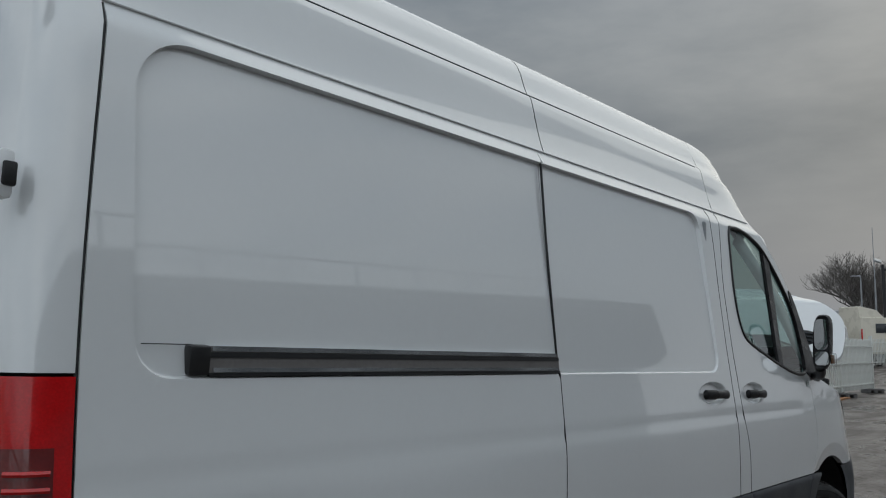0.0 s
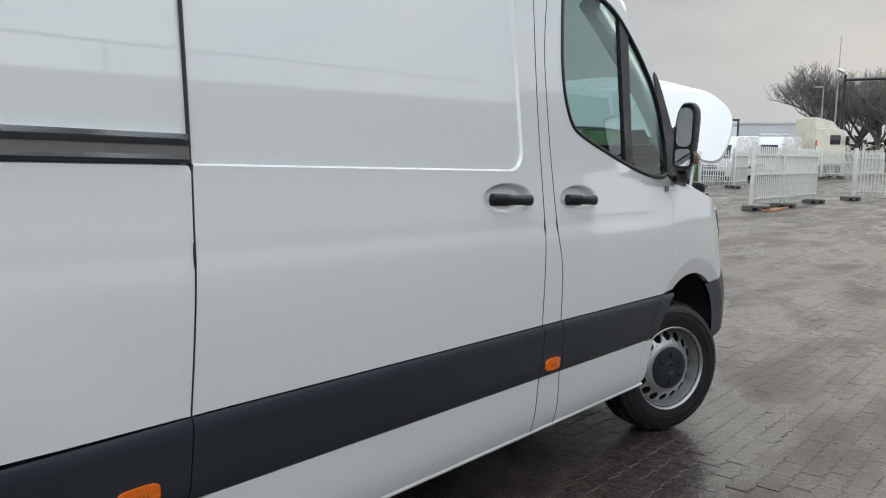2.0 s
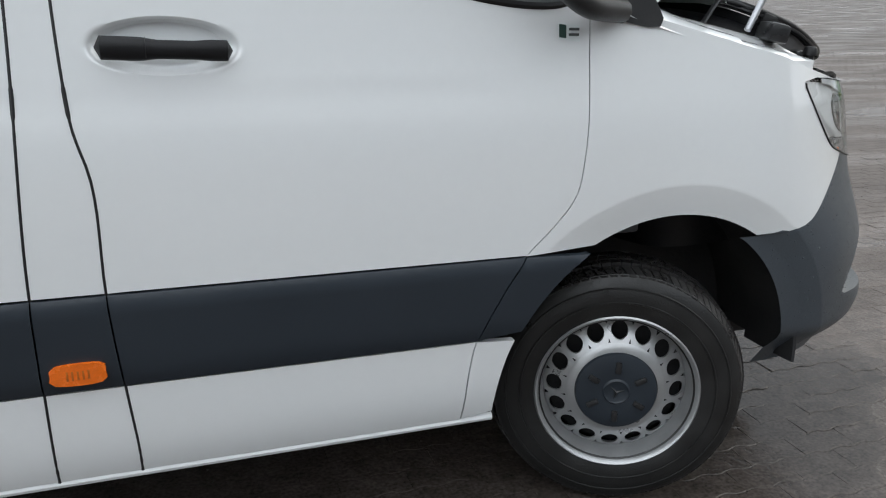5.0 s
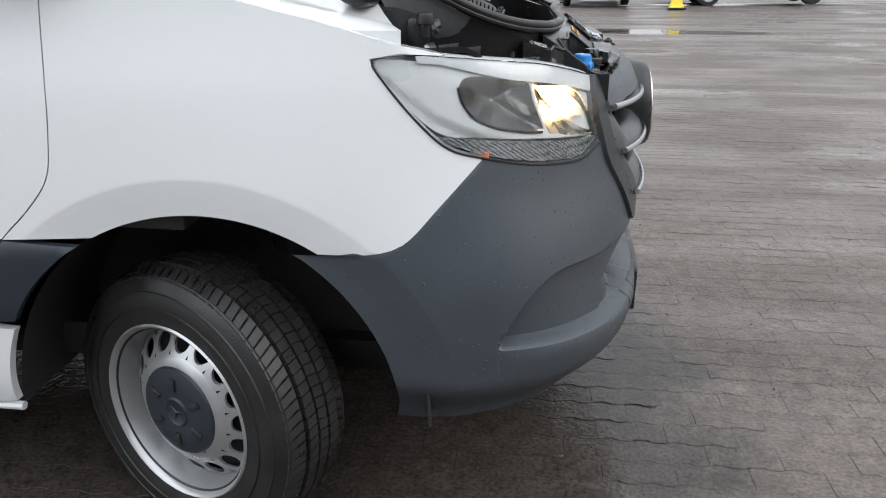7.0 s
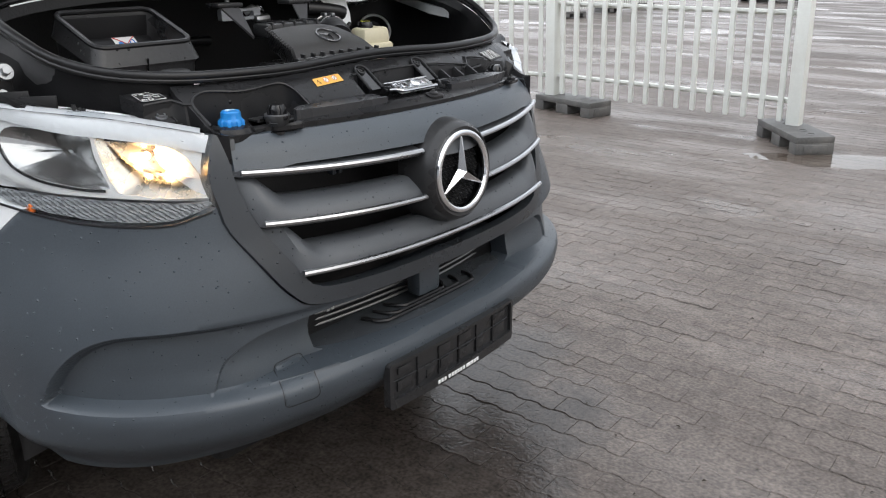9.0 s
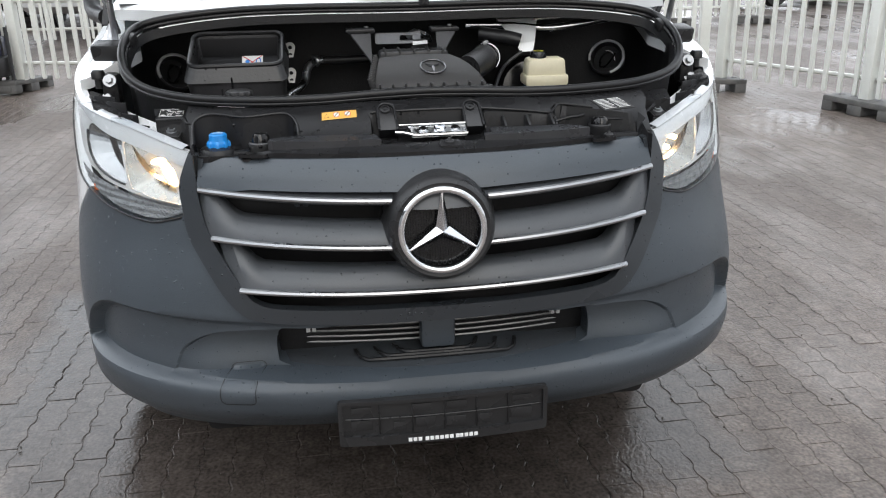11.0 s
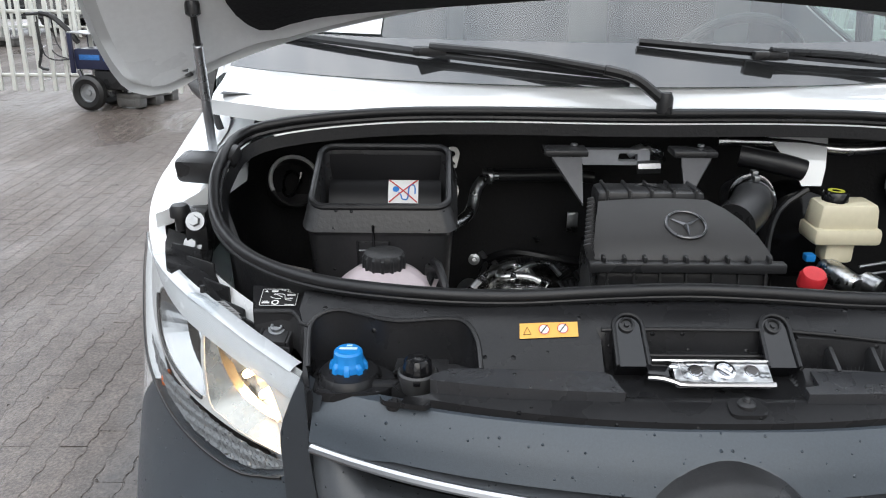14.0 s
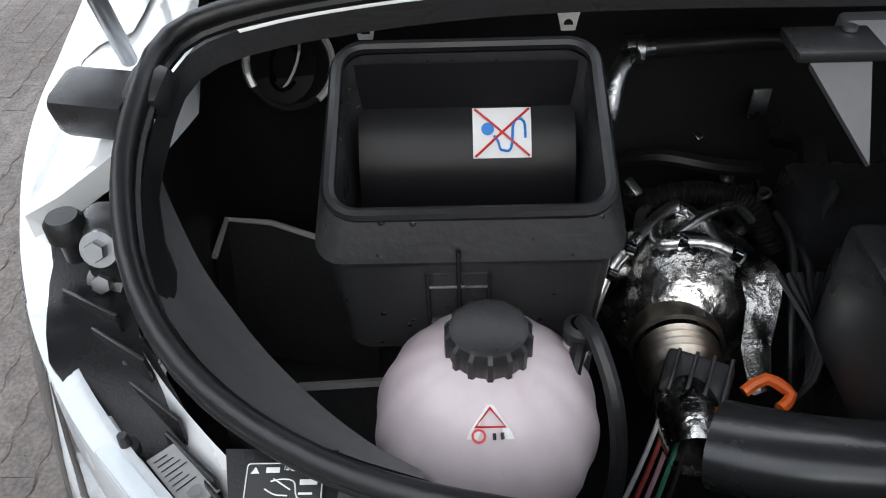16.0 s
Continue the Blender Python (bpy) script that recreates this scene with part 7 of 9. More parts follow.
Geo().lathe([(0, .03), (.024, .03), (.026, .02), (.024, -.02)], pose(.360, -.306, .985, 30, 30, 0), 20).make("pump_body", ALU, tb)
g = Geo().loft([[(x + dx, y + w * k, z + .004 * math.sin(9 * k + 40 * x)) for k in (-1, -.5, 0, .5, 1)] for x, y, z, w, dx in ((.372, -.140, 1.02, .012, 0), (.385, -.137, 1.022, .022, 0), (.42, -.134, 1.015, .026, 0), (.45, -.137, 1.0, .020, 0), (.50, -.156, .985, .017, 0), (.55, -.160, .96, .013, 0))], closed_ring=False, caps=False)
g.make("foil_strip", FOIL, tb, "strip of silver heat tape")
cn = Geo().box((.055, .075, .035), (.545, -.235, .975), .006, (0, 25, -25)).make("plug_connector", BLACK, van, "black multi-pin connector with orange lock")
for k in range(4):
    Geo().box((.05, .004, .012), (.545 + .006 * k, -.262 + .018 * k, .997), .001, (0, 25, -25)).make("connector_rib", BLACK, cn)
ORANGE = material("orange_plastic", (.85, .15, .02), .4)
Geo().tube(spline([(.56, -.185, .975), (.55, -.16, .985), (.565, -.135, .975), (.58, -.15, .97)], .01), .007, 8).make("connector_lock", ORANGE, cn)
for k, col in enumerate(((.5, .5, .48), (.35, .05, .04), (.55, .3, .35), (.08, .3, .2), (.03, .03, .03))):
    Geo().tube(spline([(.575, -.275 + .008 * k, .97), (.62, -.30 + .010 * k, .95), (.66, -.33 + .012 * k, .90)], .02), .0028, 5).make("wire", material("wire_sheath", col, .5), cn)
Geo().tube(spline([(.270, -.262, .99), (.255, -.225, 1.01), (.249, -.176, 1.015), (.257, -.125, 1.01), (.280, -.095, 1.0), (.315, -.075, .96)], .003), [.0150 + .0022 * (k % 2) for k in range(400)], 12).make("loom_hose", RUBBER, van, "black corrugated hose")
# engine parts behind the turbocharger
eng = Geo().box((.16, .24, .05), (.20, -.13, .90), .014, (0, 14, 4))
eng = eng.make("engine_top", BLACK, van, "black engine top with hoses and small metal fittings")
for k in range(6):
    Geo().box((.13, .006, .012), (.20, -.22 + .036 * k, .928 + .001 * k), .002, (0, 14, 4)).make("engine_rib", BLACK, eng)
for pts, r, mat in (([(.11, -.26, .97), (.14, -.20, 1.0), (.16, -.12, .995), (.15, -.05, .98)], .012, RUBBER), ([(.24, -.25, .95), (.22, -.20, .985), (.225, -.13, .98), (.26, -.07, .95), (.30, -.05, .90)], .014, BLACKWET),
                    ([(.12, -.02, 1.02), (.17, .0, 1.04), (.23, -.01, 1.03), (.28, -.02, .98)], .021, BLACKWET), ([(.16, -.28, .96), (.19, -.27, .99), (.24, -.28, .985), (.28, -.30, .95)], .006, RUBBER),
                    ([(.31, -.06, .99), (.36, -.05, .98), (.42, -.055, .94), (.50, -.07, .86)], .007, RUBBER), ([(.29, -.075, 1.01), (.35, -.07, 1.0), (.43, -.085, .95), (.53, -.09, .84)], .005, BLACK)):
    Geo().tube(spline(pts, .015), r, 8).make("engine_hose", mat, eng)
for x, y, z, rx in ((.15, -.235, .945, 20), (.18, -.17, .955, -15), (.22, -.20, .945, 40), (.25, -.10, .95, 10), (.14, -.09, .96, 0), (.19, -.05, .965, 30)):
    Geo().lathe([(0, .010), (.006, .010), (.007, .006), (.007, .0), (.011, .0), (.011, -.004)], pose(x, y, z, rx, 10, 0), 12).make("engine_bolt", ZINC, eng)
for x, y, z, w in ((.145, -.275, .995, .022), (.20, -.245, .99, .03), (.13, -.145, 1.03, .018)):
    Geo().box((w, .014, .006), (x, y, z), .002, (10, 25, 35)).make("metal_tab", ALU, eng)
Geo().box((.006, .026, .05), (.115, -.06, 1.07), .002).make("metal_tab", ALU, eng)
dm = Geo().lathe([(0, .002), (.004, .002), (.006, .004), (.013, .002), (.013, 0)], Matrix.Translation((.24, -.300, 1.02)) @ Matrix.Rotation(radians(70), 4, "Y"), 20).make("lining_clip", ZINC, lining)

# air-filter housing with ribbed flanks
COVER = material("matt_grey_black_cover", (.034, .033, .033), .55, vary=.08, scale=5, fine=400, bump=.12, bump_scale=1200)
g = Geo()
rows = []
for x, z, y0, y1 in ((.680, 1.192, -.116, .198), (.673, 1.206, -.114, .196), (.640, 1.228, -.107, .180), (.605, 1.244, -.100, .160), (.573, 1.256, -.094, .135), (.545, 1.262, -.088, .110), (.535, 1.255, -.086, .100)):
    rows.append([(x - .012 * ((y - .04) / .15) ** 2 * (1 if x > .6 else 0), y, z - .010 * ((y - .035) / .15) ** 2) for y in np.linspace(y0, y1, 24)])
g.loft(rows, closed_ring=False, caps=False)
left = [r[0] for r in rows]
right_ = [r[-1] for r in rows]
for side_ in (left, right_):
    n0 = len(side_)
    g.add(list(side_) + [(x, y, z - .05) for x, y, z in side_], [(i, i + 1, n0 + i + 1, n0 + i) for i in range(n0 - 1)])
ec = g.make("air_filter_cover", COVER, van, "matt black air-filter cover with a ring emblem")
for k in range(12):
    x = .672 - .0115 * k
    Geo().box((.005, .012, .06), (x, -.118 + .0022 * k, 1.19 + .004 * k), .001, (18, 0, 0)).make("cover_fin", BLACK, ec)
Geo().box((.022, .335, .018), (.687, .042, 1.184), .004).make("filter_rim", BLACK, ec)
for k in range(9):
    Geo().box((.016, .006, .014), (.686, -.10 + .035 * k, 1.196), .0015).make("rim_lug", BLACK, ec)
Geo().box((.18, .30, .16), (.590, .042, 1.09), .012).make("filter_body", BLACK, ec)
for k in range(7):
    Geo().box((.006, .004, .11), (.688, -.09 + .045 * k, 1.12), .001, (0, -8, 0)).make("body_rib", BLACK, ec)
DARKCHROME = material("dark_chrome", (.16, .16, .165), .25, 1.0, vary=.05)
CE = Matrix.Translation((.622, .053, 1.2375)) @ Matrix.Rotation(radians(24), 4, "Y") @ Matrix.Rotation(radians(90), 4, "Z")
em = Geo().lathe([(.0345 + .003 * math.cos(t), .003 * math.sin(t)) for t in np.linspace(0, 2 * math.pi, 10, endpoint=False)], CE, 40, closed=True).make("cover_emblem", DARKCHROME, ec, "dark chrome ring emblem")
g = Geo()
for i in range(3):
    g.add([(.033, 0, .001), (.004, .0045, .001), (.0, 0, .004), (.004, -.0045, .001)], [(0, 1, 2), (0, 2, 3)], CE @ Matrix.Rotation(radians(-90 + 120 * i), 4, "Z"))
g.make("emblem_arm", DARKCHROME, em)
duct = Geo().box((.07, .20, .04), (.50, .012, 1.25), .01).make("intake_duct", BLACK, van, "black ribbed intake duct")
for k in range(5):
    Geo().box((.074, .006, .046), (.50, -.07 + .041 * k, 1.251), .002).make("duct_rib", BLACK, duct)
for y, s in ((-.135, 1), (.115, -1)):
    bk = Geo().box((.055, .085, .012), (.415, y, 1.318), .003).make("cover_bracket", BLACK, van, "black folded bracket")
    Geo().add([(.44, y - .028, 1.312), (.44, y + .03, 1.312), (.50, y + .028 * s, 1.235), (.44, y - .028, 1.306), (.44, y + .03, 1.306), (.495, y + .028 * s, 1.23)], [(0, 2, 1), (3, 4, 5), (0, 1, 4, 3), (1, 2, 5, 4), (2, 0, 3, 5)]).make("bracket_gusset", material("satin_grey_bracket", (.10, .10, .105), .35, .4), bk)
    Geo().lathe([(0, .004), (.007, .004), (.007, 0)], pose(.40, y + .02, 1.325), 12).make("bracket_nut", ZINC, bk)
# firewall with pale opening behind
fw = Geo().add(*skin(rounded(-.085, 1.268, .055, 1.300, .006, .02), lambda y, z: (.33, y, z), res=.05, holes=[rounded(-.01, 1.276, .03, 1.293, .004, .01)], depth=.02, inward=(-1, 0, 0))).make("firewall_plate", material("grey_primer_plate", (.30, .31, .33), .4), van, "grey painted bracket plate behind the air duct")
for pts, r, m in (([(.30, .02, 1.285), (.315, .04, 1.30), (.31, .07, 1.295), (.29, .09, 1.27)], .011, ALU), ([(.335, .03, 1.265), (.34, .075, 1.268)], .014, ZINC)):
    Geo().tube(spline(pts, .01), r, 8).make("firewall_pipe", m, fw)
# corrugated air hose to the right of the cover
ah = Geo().tube(spline([(.55, .165, 1.215), (.50, .205, 1.225), (.44, .235, 1.23), (.38, .25, 1.225), (.34, .24, 1.20)], .012), .040, 18).make("air_hose", BLACK, van, "fat black air hose with clamps")
for p, d in (((.45, .232, 1.23), (-.8, .5, 0)), ((.40, .247, 1.227), (-1, .2, -.1))):
    m = Matrix.Translation(p) @ Vector(d).to_track_quat("Z", "Y").to_matrix().to_4x4()
    Geo().lathe([(.041, -.006), (.0435, -.006), (.0435, .006), (.041, .006)], m, 30, closed=True).make("clamp", CHROME, ah)
    Geo().box((.02, .012, .012), (p[0], p[1], p[2] + .045), .002).make("clamp_screw", ZINC, ah)
# brake-fluid reservoir
CREAM = material("cream_translucent_plastic", (.72, .66, .48), .4, vary=.05, scale=12)
rs = Geo().box((.075, .125, .060), (.425, .425, 1.195), .012, taper=.92).box((.085, .135, .035), (.428, .425, 1.160), .010).box((.05, .06, .05), (.43, .42, 1.125), .010).make("fluid_reservoir", CREAM, van, "cream brake-fluid reservoir with black cap")
g = Geo().lathe([(0, .022), (.022, .022), (.025, .018), (.025, 0)], pose(.425, .405, 1.222), 30)
g.make("reservoir_cap", GLOSSBLACK, rs, "black cap with yellow print")
Geo().lathe([(.008, 0), (.016, 0)], pose(.425, .405, 1.2448), 24).make("cap_print", material("yellow_print", (.55, .55, .05), .5), rs)
mc = Geo().rod((.44, .40, 1.09), (.52, .43, 1.075), .024).rod((.50, .45, 1.085), (.53, .47, 1.08), .020).make("master_cylinder", ALU, van, "bare aluminium master cylinder")
for z in (1.085, 1.105):
    Geo().tube([(.48, .45, z), (.47, .53, z + .01), (.45, .60, z)], .003, 6).make("brake_line", ZINC, mc)
Geo().box((.02, .02, .015), (.455, .36, 1.115), .003).make("blue_plug", BLUE, mc)
Geo().lathe([(0, .03), (.02, .03), (.024, .022), (.024, 0)], pose(.60, .30, 1.115, 0, 20, 0), 20).make("battery_terminal", material("red_plastic", (.62, .03, .04), .4), van, "red plastic terminal cap")
oc = Geo().lathe([(0, .026), (.036, .026), (.042, .02), (.042, 0)], pose(.645, .295, 1.09), 32).make("oil_cap", BLACK, van, "black oval oil cap")
Geo().box((.01, .06, .012), (.645, .295, 1.118), .003).make("cap_grip", BLACK, oc)
Geo().loft([[(.27, .30, 1.335), (.27, .44, 1.335)], [(.30, .30, 1.33), (.30, .43, 1.33)], [(.345, .345, 1.27), (.345, .415, 1.27)], [(.36, .365, 1.235), (.36, .405, 1.235)]], closed_ring=False, caps=False).make("white_bracket", PAINT, van, "white steel bracket")
Geo().tube(spline([(.30, .20, 1.315), (.30, .36, 1.31), (.31, .46, 1.30), (.32, .56, 1.31), (.30, .70, 1.33)], .02), .013, 10).make("ac_pipe", SILVERTRIM, van, "aluminium air-conditioning pipe")
Geo().tube(spline([(.30, .42, 1.33), (.30, .58, 1.335), (.29, .72, 1.33)], .02), .007, 8).make("ac_pipe", SILVERTRIM, van, "thin aluminium pipe")
Geo().tube(spline([(.33, .24, 1.29), (.36, .32, 1.28), (.37, .36, 1.27)], .02), .022, 10).make("servo_hose", RUBBER, van)
Geo().tube(spline([(.40, .36, 1.24), (.42, .30, 1.20), (.50, .255, 1.14), (.56, .25, 1.06)], .02), .006, 6).make("servo_cable", RUBBER, van)
Geo().lathe([(0, .03), (.09, .02), (.11, -.02), (.11, -.05)], Matrix.Translation((.25, .42, 1.10)) @ Matrix.Rotation(radians(80), 4, "Y"), 32).make("brake_servo", GLOSSBLACK, van, "black brake servo drum")
# front intake pipe across the bay's lip
Geo().tube(spline([(.70, -.27, 1.08), (.735, -.20, 1.10), (.75, -.08, 1.10), (.76, .04, 1.085)], .02), .045, 16, flat=.75).make("charge_pipe", material("satin_black_pipe", (.016, .016, .017), .28, vary=.1), van, "broad black charge-air pipe")
g = Geo().box((.05, .05, .30), (.48, -.06, .95), .01).box((.12, .16, .20), (.28, .02, .95), .02)
g.make("engine_block", BLACK, van, "black engine flank")
Geo().box((.02, .008, .05), (.33, -.035, 1.06), .001).make("engine_tag", ZINC, van)
for k in range(5):
    Geo().tube(spline([(.46, -.09 - .012 * k, 1.06), (.50 + .01 * k, -.10, 1.0), (.56, -.10 - .01 * k, .93)], .02), .004, 5).make("loom_wire", RUBBER, van)

# ---- ground ----
def ground_z(x):
    """The yard falls gently from behind the van towards its front and beyond, and is level far off."""
    s = 1.5
    soft = s * math.log1p(math.exp(-abs(x) / s)) + max(x, 0)
    return -0.0384 * x + 0.0144 * (soft - s * math.log(2)) + 0.024 * max(0.0, x - 40)


def paving(name, colour, source=None, bond=False, wet=(0.30, 0.56)):
    """Wet concrete paving: colour by piece, patches of damp and fine grit, at yard scale."""
    m = bpy.data.materials.new(name)
    m.use_nodes = True
    n, l = m.node_tree.nodes, m.node_tree.links
    b = n["Principled BSDF"]
    geo = n.new("ShaderNodeNewGeometry")

    def noise(scale, detail, stretch=(1, 1, 1)):
        mp, t = n.new("ShaderNodeMapping"), n.new("ShaderNodeTexNoise")
        mp.inputs["Scale"].default_value = stretch
        t.inputs["Scale"].default_value, t.inputs["Detail"].default_value = scale, detail
        l.new(geo.outputs["Position"], mp.inputs["Vector"])
        l.new(mp.outputs[0], t.inputs["Vector"])
        return t.outputs["Fac"]

    def span(value, a, b2, c, d):
        r = n.new("ShaderNodeMapRange")
        for k, q in zip(("From Min", "From Max", "To Min", "To Max"), (a, b2, c, d)):
            r.inputs[k].default_value = q
        l.new(value, r.inputs["Value"])
        return r.outputs[0]

    def times(a, b2):
        q = n.new("ShaderNodeMath")
        q.operation = "MULTIPLY"
        l.new(a, q.inputs[0])
        l.new(b2, q.inputs[1])
        return q.outputs[0]

    patches, damp, grit = noise(0.55, 6, (0.6, 1.3, 1)), noise(1.1, 5, (0.5, 1.5, 1)), noise(85, 4)
    value = times(span(patches, .3, .7, .80, 1.20), span(grit, .32, .68, .62, 1.32))
    if source:
        info = n.new("ShaderNodeObjectInfo" if source == "Random" else "ShaderNodeNewGeometry")
        value = times(value, span(info.outputs[source], 0, 1, .94, 1.06))
    value = times(value, span(noise(16, 4), .3, .7, .78, 1.22))
    value = times(value, span(damp, .40, .62, .88, 1.08))
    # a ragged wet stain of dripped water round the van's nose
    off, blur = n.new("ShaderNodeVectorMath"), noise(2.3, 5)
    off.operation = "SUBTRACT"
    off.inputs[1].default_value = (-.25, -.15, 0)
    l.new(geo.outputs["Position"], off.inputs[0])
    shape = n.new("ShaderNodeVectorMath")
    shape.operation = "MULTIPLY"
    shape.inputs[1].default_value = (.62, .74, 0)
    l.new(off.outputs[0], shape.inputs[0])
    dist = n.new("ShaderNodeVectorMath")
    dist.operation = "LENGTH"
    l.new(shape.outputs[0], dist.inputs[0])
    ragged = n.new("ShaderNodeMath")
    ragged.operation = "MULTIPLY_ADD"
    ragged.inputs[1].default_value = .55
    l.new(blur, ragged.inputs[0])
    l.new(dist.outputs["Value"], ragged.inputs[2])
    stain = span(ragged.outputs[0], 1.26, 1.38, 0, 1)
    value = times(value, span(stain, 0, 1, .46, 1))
    tint = n.new("ShaderNodeVectorMath")
    tint.operation = "SCALE"
    tint.inputs[0].default_value = colour
    l.new(value, tint.inputs["Scale"])
    result = tint.outputs[0]
    if bond:
        bk = n.new("ShaderNodeTexBrick")
        for k, q in (("Scale", 1.0), ("Mortar Size", .007), ("Brick Width", .205), ("Row Height", .1025)):
            bk.inputs[k].default_value = q
        bk.inputs["Color1"].default_value, bk.inputs["Color2"].default_value, bk.inputs["Mortar"].default_value = (.85, .85, .85, 1), (1.12, 1.12, 1.12, 1), (.4, .4, .4, 1)
        l.new(geo.outputs["Position"], bk.inputs["Vector"])
        mu = n.new("ShaderNodeMix")
        mu.data_type, mu.blend_type = "RGBA", "MULTIPLY"
        mu.inputs[0].default_value = 1
        l.new(result, mu.inputs[6])
        l.new(bk.outputs["Color"], mu.inputs[7])
        result = mu.outputs[2]
    l.new(result, b.inputs["Base Color"])
    film = noise(0.9, 7, (0.45, 1.0, 1))
    l.new(times(times(span(damp, .42, .60, wet[1], wet[0]), span(film, .56, .62, 1, .35)), span(stain, 0, 1, .25, 1)), b.inputs["Roughness"])
    bp = n.new("ShaderNodeBump")
    bp.inputs["Distance"].default_value = .004
    l.new(times(span(film, .56, .62, .85, .30), span(stain, 0, 1, .55, 1)), bp.inputs["Strength"])
    b.inputs["Specular IOR Level"].default_value = .28
    dents = n.new("ShaderNodeMath")
    dents.operation = "MULTIPLY_ADD"
    dents.inputs[1].default_value = 1.1
    l.new(noise(22, 3), dents.inputs[0])
    l.new(grit, dents.inputs[2])
    l.new(dents.outputs[0], bp.inputs["Height"])
    l.new(bp.outputs[0], b.inputs["Normal"])
    return m


STONE = (.118, .098, .086)
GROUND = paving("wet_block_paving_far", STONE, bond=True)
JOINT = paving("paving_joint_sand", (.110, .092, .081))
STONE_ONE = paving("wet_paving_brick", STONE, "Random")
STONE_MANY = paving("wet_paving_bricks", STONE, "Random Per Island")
WATER = glass("thin_water_film", (0.86, 0.83, 0.79), 0.02, 1.40)

BX0, BX1, BY0, BY1 = -9.02, 22.96, -9.02, 13.94


def sheet_of(xs, ys, drop):
    n = len(ys)
    return ([(x, y, ground_z(x) - drop) for x in xs for y in ys],
            [(i * n + k, (i + 1) * n + k, (i + 1) * n + k + 1, i * n + k + 1) for i in range(len(xs) - 1) for k in range(n - 1)])


xs = sorted(set([-400, -150, -60, -30, BX0, BX1] + [round(t, 2) for t in np.arange(-16, 46, 1.0)] + [60, 90, 150, 400]))
ys = [-400, -100, -30, BY0, 0, BY1, 30, 100, 400]
v, f = sheet_of(xs, ys, .012)
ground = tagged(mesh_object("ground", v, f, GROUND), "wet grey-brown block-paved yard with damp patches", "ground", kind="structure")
v, f = sheet_of([t for t in xs if BX0 <= t <= BX1], [BY0, 0, BY1], .0022)
mesh_object("joint_bed", v, f, JOINT, ground, "dark sandy joints between the paving bricks")

# ---- fences ----
FENCEWHITE = material("white_powder_coated_steel", (0.68, 0.69, 0.65), 0.42, vary=0.05, scale=3, fine=60, dirt=(.50, .48, .43), dirt_amount=.35, dirt_scale=5)
FOOTGREY = material("dark_grey_recycled_plastic", (.082, .080, .077), .6, vary=.3, scale=6, fine=60, bump=.4, bump_scale=60, dirt=(.16, .15, .14), dirt_amount=.5, dirt_scale=9)
WOOD = material("rough_orange_brown_timber", (.36, .17, .07), .7, vary=.3, scale=8, fine=60, bump=.4, bump_scale=80)


def shared(name, me, parent, m):
    ob = new(name, me)
    ob.parent = parent
    ob.matrix_local = m
    return ob


def mesh_of(geo, name, mat):
    ob = geo.make(name, mat)
    me = ob.data
    bpy.data.objects.remove(ob)
    return me


def paling_mesh():
    g = Geo()
    w, d = .020, .016
    ring = lambda z, k=1.0, cut=0.0: [(-w * k, -d * k, z), (w * k, -d * k, z + cut), (w * k, d * k, z + cut), (-w * k, d * k, z)]
    g.loft([ring(.16, .7), ring(.175), ring(1.74), ring(1.78, .6, .02)])
    return mesh_of(g, "paling", FENCEWHITE)


PALING = paling_mesh()
POST = mesh_of(Geo().box((.105, .105, 1.76), (0, 0, 1.02), .008).box((.125, .125, .02), (0, 0, 1.905), .006), "post", FENCEWHITE)


def fence_panel(p0, p1, posts=(True, True), over=0.0):
    """A panel of upright bars on three rails between two posts that stand on foot blocks."""
    a, b = Vector((*p0, ground_z(p0[0]))), Vector((*p1, ground_z(p1[0])))
    span_ = (b - a).to_2d().length
    ang = math.atan2(b.y - a.y, b.x - a.x)
    slope = math.atan2(b.z - a.z, span_)
    root = thing("yard_fence", Matrix.Translation(a) @ Matrix.Rotation(ang, 4, "Z"), "white steel palisade fence panel standing on foot blocks", "fence", "temporary yard fence")
    lift = lambda u: u * math.tan(slope)
    for k, u in enumerate((0.0, span_)):
        if posts[k]:
            shared("post", POST, root, pose(u, 0, lift(u)))
    for z in (.335, 1.02, 1.56):
        g = Geo()
        g.box((span_ - .05 + 2 * over, .034, .026), (0, 0, 0), .003).box((span_ - .05 + 2 * over, .006, .045), (0, -.02, -.008), .002)
        ob = g.make("rail", FENCEWHITE, root)
        ob.matrix_local = Matrix.Translation((span_ / 2, -.03, z + lift(span_ / 2))) @ Matrix.Rotation(-slope, 4, "Y")
    n = max(4, round((span_ - .12) / .147))
    for i in range(n):
        u = .12 + (span_ - .24) * i / (n - 1)
        shared("paling", PALING, root, pose(u, .006, lift(u)))
    return root


def foot_mesh():
    """A block foot with fork slots through its long sides and round holes in its top."""
    g = Geo()
    L, W, H = .74, .30, .145
    for x in (-.5 * L + .06, 0, .5 * L - .06):
        g.box((.12 if x else .16, W, H - .05), (x, 0, (H - .05) / 2), .008)
    g.box((L, W, .055), (0, 0, H - .0275), .010)
    for x in (-.28, -.14, .14, .28):
        g.lathe([(.034, 0), (.040, .004), (.028, .006), (.028, .0)], pose(x, 0, H - .002), 14)
    g.box((.012, W * .6, .06), (.5 * L + .002, 0, .05), .004).box((.012, W * .6, .06), (-.5 * L - .002, 0, .05), .004)
    return mesh_of(g, "ballast_block", FOOTGREY)


FOOT = foot_mesh()


